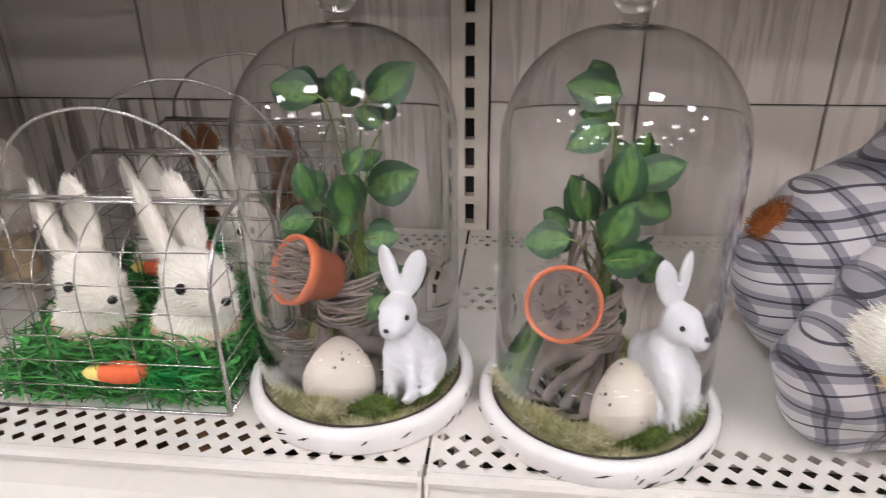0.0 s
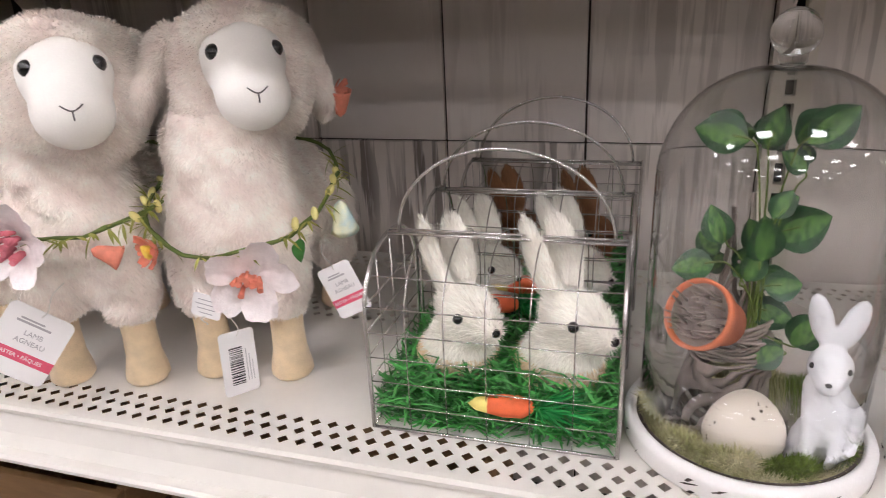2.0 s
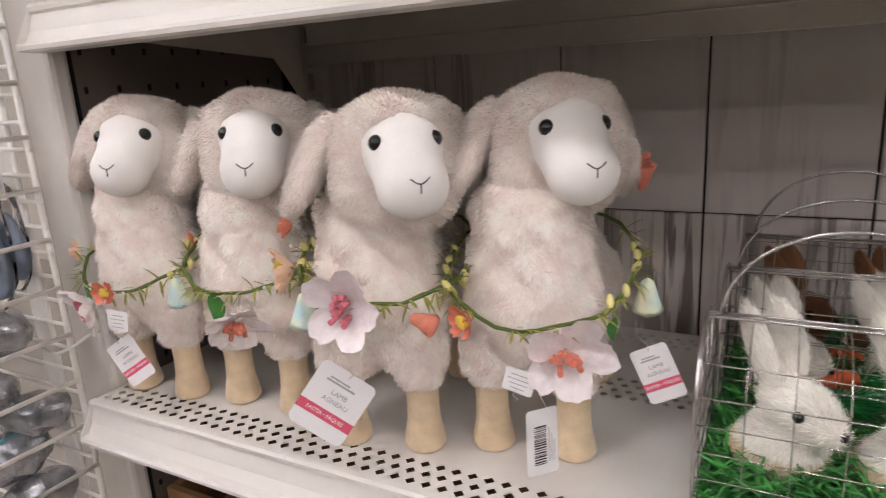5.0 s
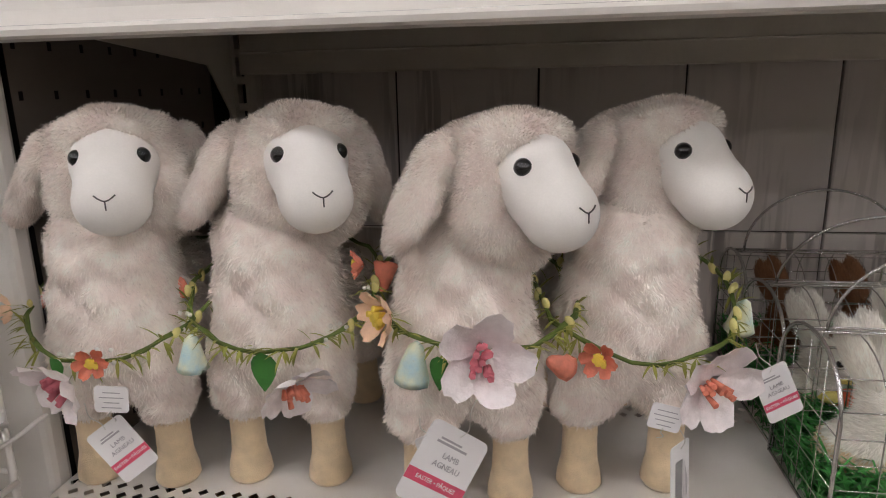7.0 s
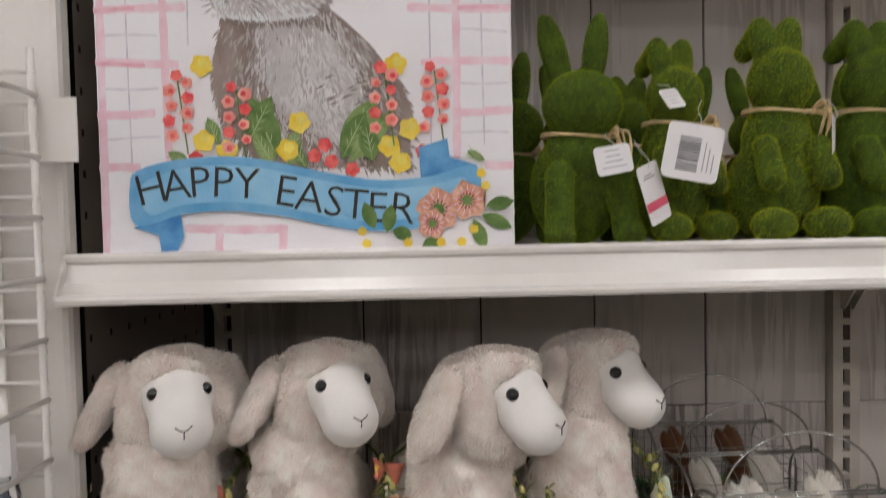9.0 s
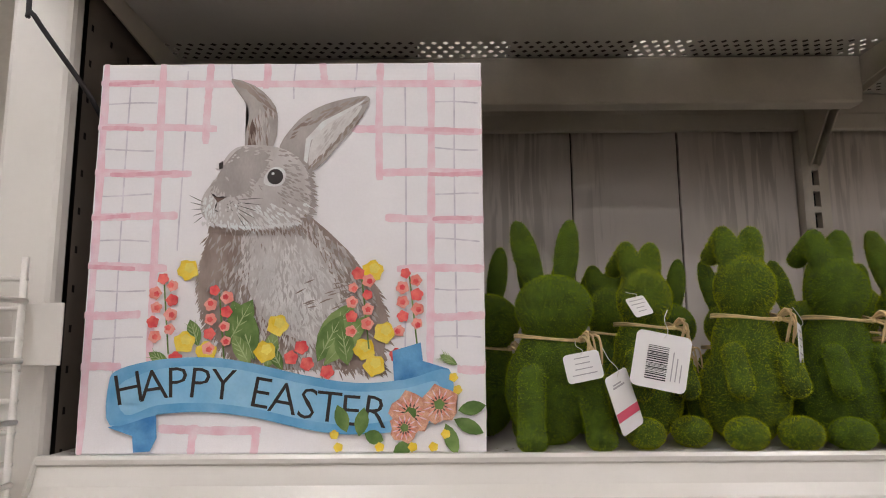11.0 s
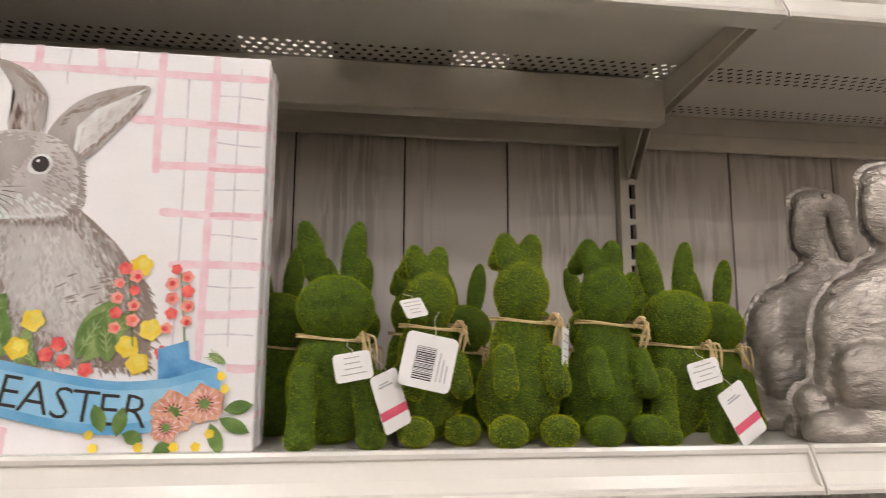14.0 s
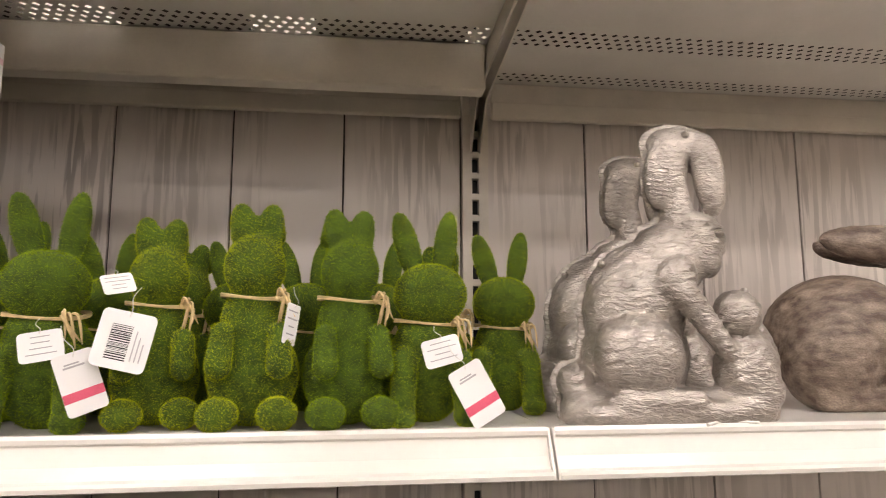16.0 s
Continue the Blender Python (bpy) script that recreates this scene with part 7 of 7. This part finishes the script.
tie = tagged(part("zip_tie", tube(bmesh.new(), curve_pts([(-1.275, -0.56, LOW + 0.082), (-1.24, -0.562, LOW + 0.078), (-1.215, -0.55, LOW + 0.088), (-1.2, -0.535, LOW + 0.1), (-1.2, -0.52, LOW + 0.1)]), 0.0024, 6), STRING), "translucent white zip tie round rack and post", "zip tie")
strap = tagged(part("black_cord", tube(bmesh.new(), curve_pts([(-1.262, -0.537, 2.3), (-1.258, -0.537, 1.96), (-1.25, -0.537, 1.932), (-1.2, -0.5, 1.85), (-1.195, -0.46, 1.82)]), 0.0032, 6), INK), "black cord running down the white end post", "cord")

# ---- plaid soft toy on the next bay ----
PLAID = bpy.data.materials.new("grey_plaid_flannel")
PLAID.use_nodes = True
pn, plk = PLAID.node_tree.nodes, PLAID.node_tree.links
pb = pn["Principled BSDF"]
pb.inputs["Roughness"].default_value, pb.inputs["Sheen Weight"].default_value = 0.9, 0.3
p_tc = pn.new("ShaderNodeTexCoord")
p_map = pn.new("ShaderNodeMapping")
p_map.inputs["Rotation"].default_value = (0, radians(18), radians(-20))
plk.new(p_tc.outputs["Object"], p_map.inputs["Vector"])
p_sep = pn.new("ShaderNodeSeparateXYZ")
plk.new(p_map.outputs["Vector"], p_sep.inputs[0])
stripes = []
WOVEN = ((("X", 0.030), ((0.34, (160, 158, 166)), (0.5, (88, 86, 97)), (0.56, (160, 158, 166)), (0.76, (222, 219, 220)))),
         (("Z", 0.034), ((0.12, (92, 90, 100)), (0.17, (222, 219, 220)), (0.4, (168, 166, 174)), (0.56, (76, 74, 86)), (0.63, (168, 166, 174)), (0.8, (222, 219, 220)))))
for (axis, size), steps in WOVEN:
    dv = pn.new("ShaderNodeMath")
    dv.operation = "MULTIPLY_ADD"
    dv.inputs[1].default_value, dv.inputs[2].default_value = 1 / size, 20.0
    plk.new(p_sep.outputs[axis], dv.inputs[0])
    fr = pn.new("ShaderNodeMath")
    fr.operation = "FRACT"
    plk.new(dv.outputs[0], fr.inputs[0])
    rp = pn.new("ShaderNodeValToRGB")
    rp.color_ramp.interpolation = "CONSTANT"
    els = rp.color_ramp.elements
    els[0].position, els[0].color = 0.0, (*srgb(222, 219, 220), 1)
    els[1].position, els[1].color = steps[0][0], (*srgb(*steps[0][1]), 1)
    for ps, cl in steps[1:]:
        e = els.new(ps)
        e.color = (*srgb(*cl), 1)
    plk.new(fr.outputs[0], rp.inputs["Fac"])
    stripes.append(rp)
p_mul = pn.new("ShaderNodeMix")
p_mul.data_type, p_mul.blend_type = "RGBA", "MULTIPLY"
p_mul.inputs["Factor"].default_value = 1
plk.new(stripes[0].outputs["Color"], p_mul.inputs["A"])
plk.new(stripes[1].outputs["Color"], p_mul.inputs["B"])
plk.new(p_mul.outputs["Result"], pb.inputs["Base Color"])
p_no, p_bu = pn.new("ShaderNodeTexNoise"), pn.new("ShaderNodeBump")
p_no.inputs["Scale"].default_value = 420
p_bu.inputs["Strength"].default_value, p_bu.inputs["Distance"].default_value = 0.4, 0.001
plk.new(p_no.outputs["Fac"], p_bu.inputs["Height"])
plk.new(p_bu.outputs["Normal"], pb.inputs["Normal"])

toy = thing("plaid_soft_toy", "soft toy in grey and white plaid cloth sitting on the shelf", "soft toy", at=pose(0.43, -0.36, LOW))
folds = lambda P, F: F + 0.003 * np.sin(55 * P[:, 0] + 85 * P[:, 2]) * np.sin(40 * P[:, 2] + 20 * P[:, 1]) + 0.0015 * np.sin(160 * P[:, 2] + 50 * P[:, 0])
V, Q = skin([ball((-0.02, 0.03, 0.1), (0.125, 0.085, 0.115)), ball((0.05, 0.02, 0.2), (0.1, 0.075, 0.09)), ball((0.08, 0.0, 0.08), (0.1, 0.1, 0.08))], h=0.008, k=0.03, extra=folds, floor=0.001)
part("body", shaped("body", [(V, Q, 0, True)], [PLAID]), PLAID, toy)
V, Q = skin([limb((-0.005, -0.03, 0.14), (-0.09, -0.1, 0.075), 0.05, 0.045), limb((-0.09, -0.1, 0.075), (-0.02, -0.115, 0.04), 0.046, 0.04), ball((-0.085, -0.1, 0.05), (0.045, 0.045, 0.05))], h=0.007, k=0.02, extra=folds, floor=0.001)
part("sleeve", shaped("sleeve", [(V, Q, 0, True)], [PLAID]), PLAID, toy)
V, Q = skin([ball((-0.08, -0.135, 0.122), (0.026, 0.024, 0.026), (0, 30, 0)), ball((-0.052, -0.135, 0.1), (0.036, 0.024, 0.026), (0, 30, 0))], h=0.005)
hf = fur(V, Q, 2600, 0.009, 0.0007, comb=(-1, 0, 0.4), lie=1.5, spread=0.3, seed=8)
part("paw", shaped("paw", [(V, Q, 0, True), (*hf, 0, False)], [RAFFIA_WHITE]), RAFFIA_WHITE, toy, "white straw paw")
V, Q = skin([ball((-0.045, -0.14, 0.078), (0.056, 0.02, 0.022), (0, 35, 0))], h=0.005)
hf = fur(V, Q, 1800, 0.012, 0.0007, comb=(-1, 0, 0.4), lie=1.6, spread=0.3, seed=9)
part("straw_cuff", shaped("straw_cuff", [(V, Q, 0, True), (*hf, 0, False)], [RAFFIA_TAN]), RAFFIA_TAN, toy, "tan straw cuff")
YARN = material("rust_yarn", srgb(150, 86, 40), rough=0.9, vary=0.2, scale=80, island=0.2)
V, Q = skin([ball((-0.122, 0.02, 0.15), (0.016, 0.016, 0.014)), ball((-0.105, 0.02, 0.162), (0.016, 0.014, 0.012))], h=0.005)
hf = fur(V, Q, 1500, 0.01, 0.001, comb=(1, 0, 0), lie=0.6, spread=0.7, seed=10)
part("yarn_tail", shaped("yarn_tail", [(V, Q, 0, True), (*hf, 0, False)], [YARN]), YARN, toy, "rust brown yarn tuft")

# ---- crates on the base shelf, in shade ----
CRATE = material("brown_stained_wood", srgb(132, 100, 66), rough=0.7, vary=0.2, scale=12, stretch=(0.15, 1, 1), fine=0.1, bump=0.3)


def crate(x0, x1, z0, z1, label):
    th = thing("wooden_crate", label, "crate", "wooden crates", at=pose(0, 0, 0))
    for y in (-0.47, -0.1):
        for i in range(4):
            za = z0 + (z1 - z0) * i / 4
            part("slat", boxed(x0, x1, y, y + 0.012, za + 0.004, za + (z1 - z0) / 4 - 0.004, bevel=0.002), CRATE, th)
    for x in (x0, x1 - 0.014):
        for i in range(4):
            za = z0 + (z1 - z0) * i / 4
            part("slat", boxed(x, x + 0.014, -0.457, -0.101, za + 0.004, za + (z1 - z0) / 4 - 0.004, bevel=0.002), CRATE, th)
    part("bottom", boxed(x0 + 0.015, x1 - 0.015, -0.457, -0.101, z0, z0 + 0.01), CRATE, th)
    part("corner_bracket", boxed(x1 - 0.02, x1 - 0.004, -0.473, -0.4705, z1 - 0.06, z1 - 0.012), WIRE_DARK, th, "dull metal corner bracket")


crate(-1.19, -0.80, 0.403, 0.70, "brown stained wooden crate on the base shelf")
crate(-0.77, -0.36, 0.403, 0.655, "brown stained wooden crate on the base shelf")
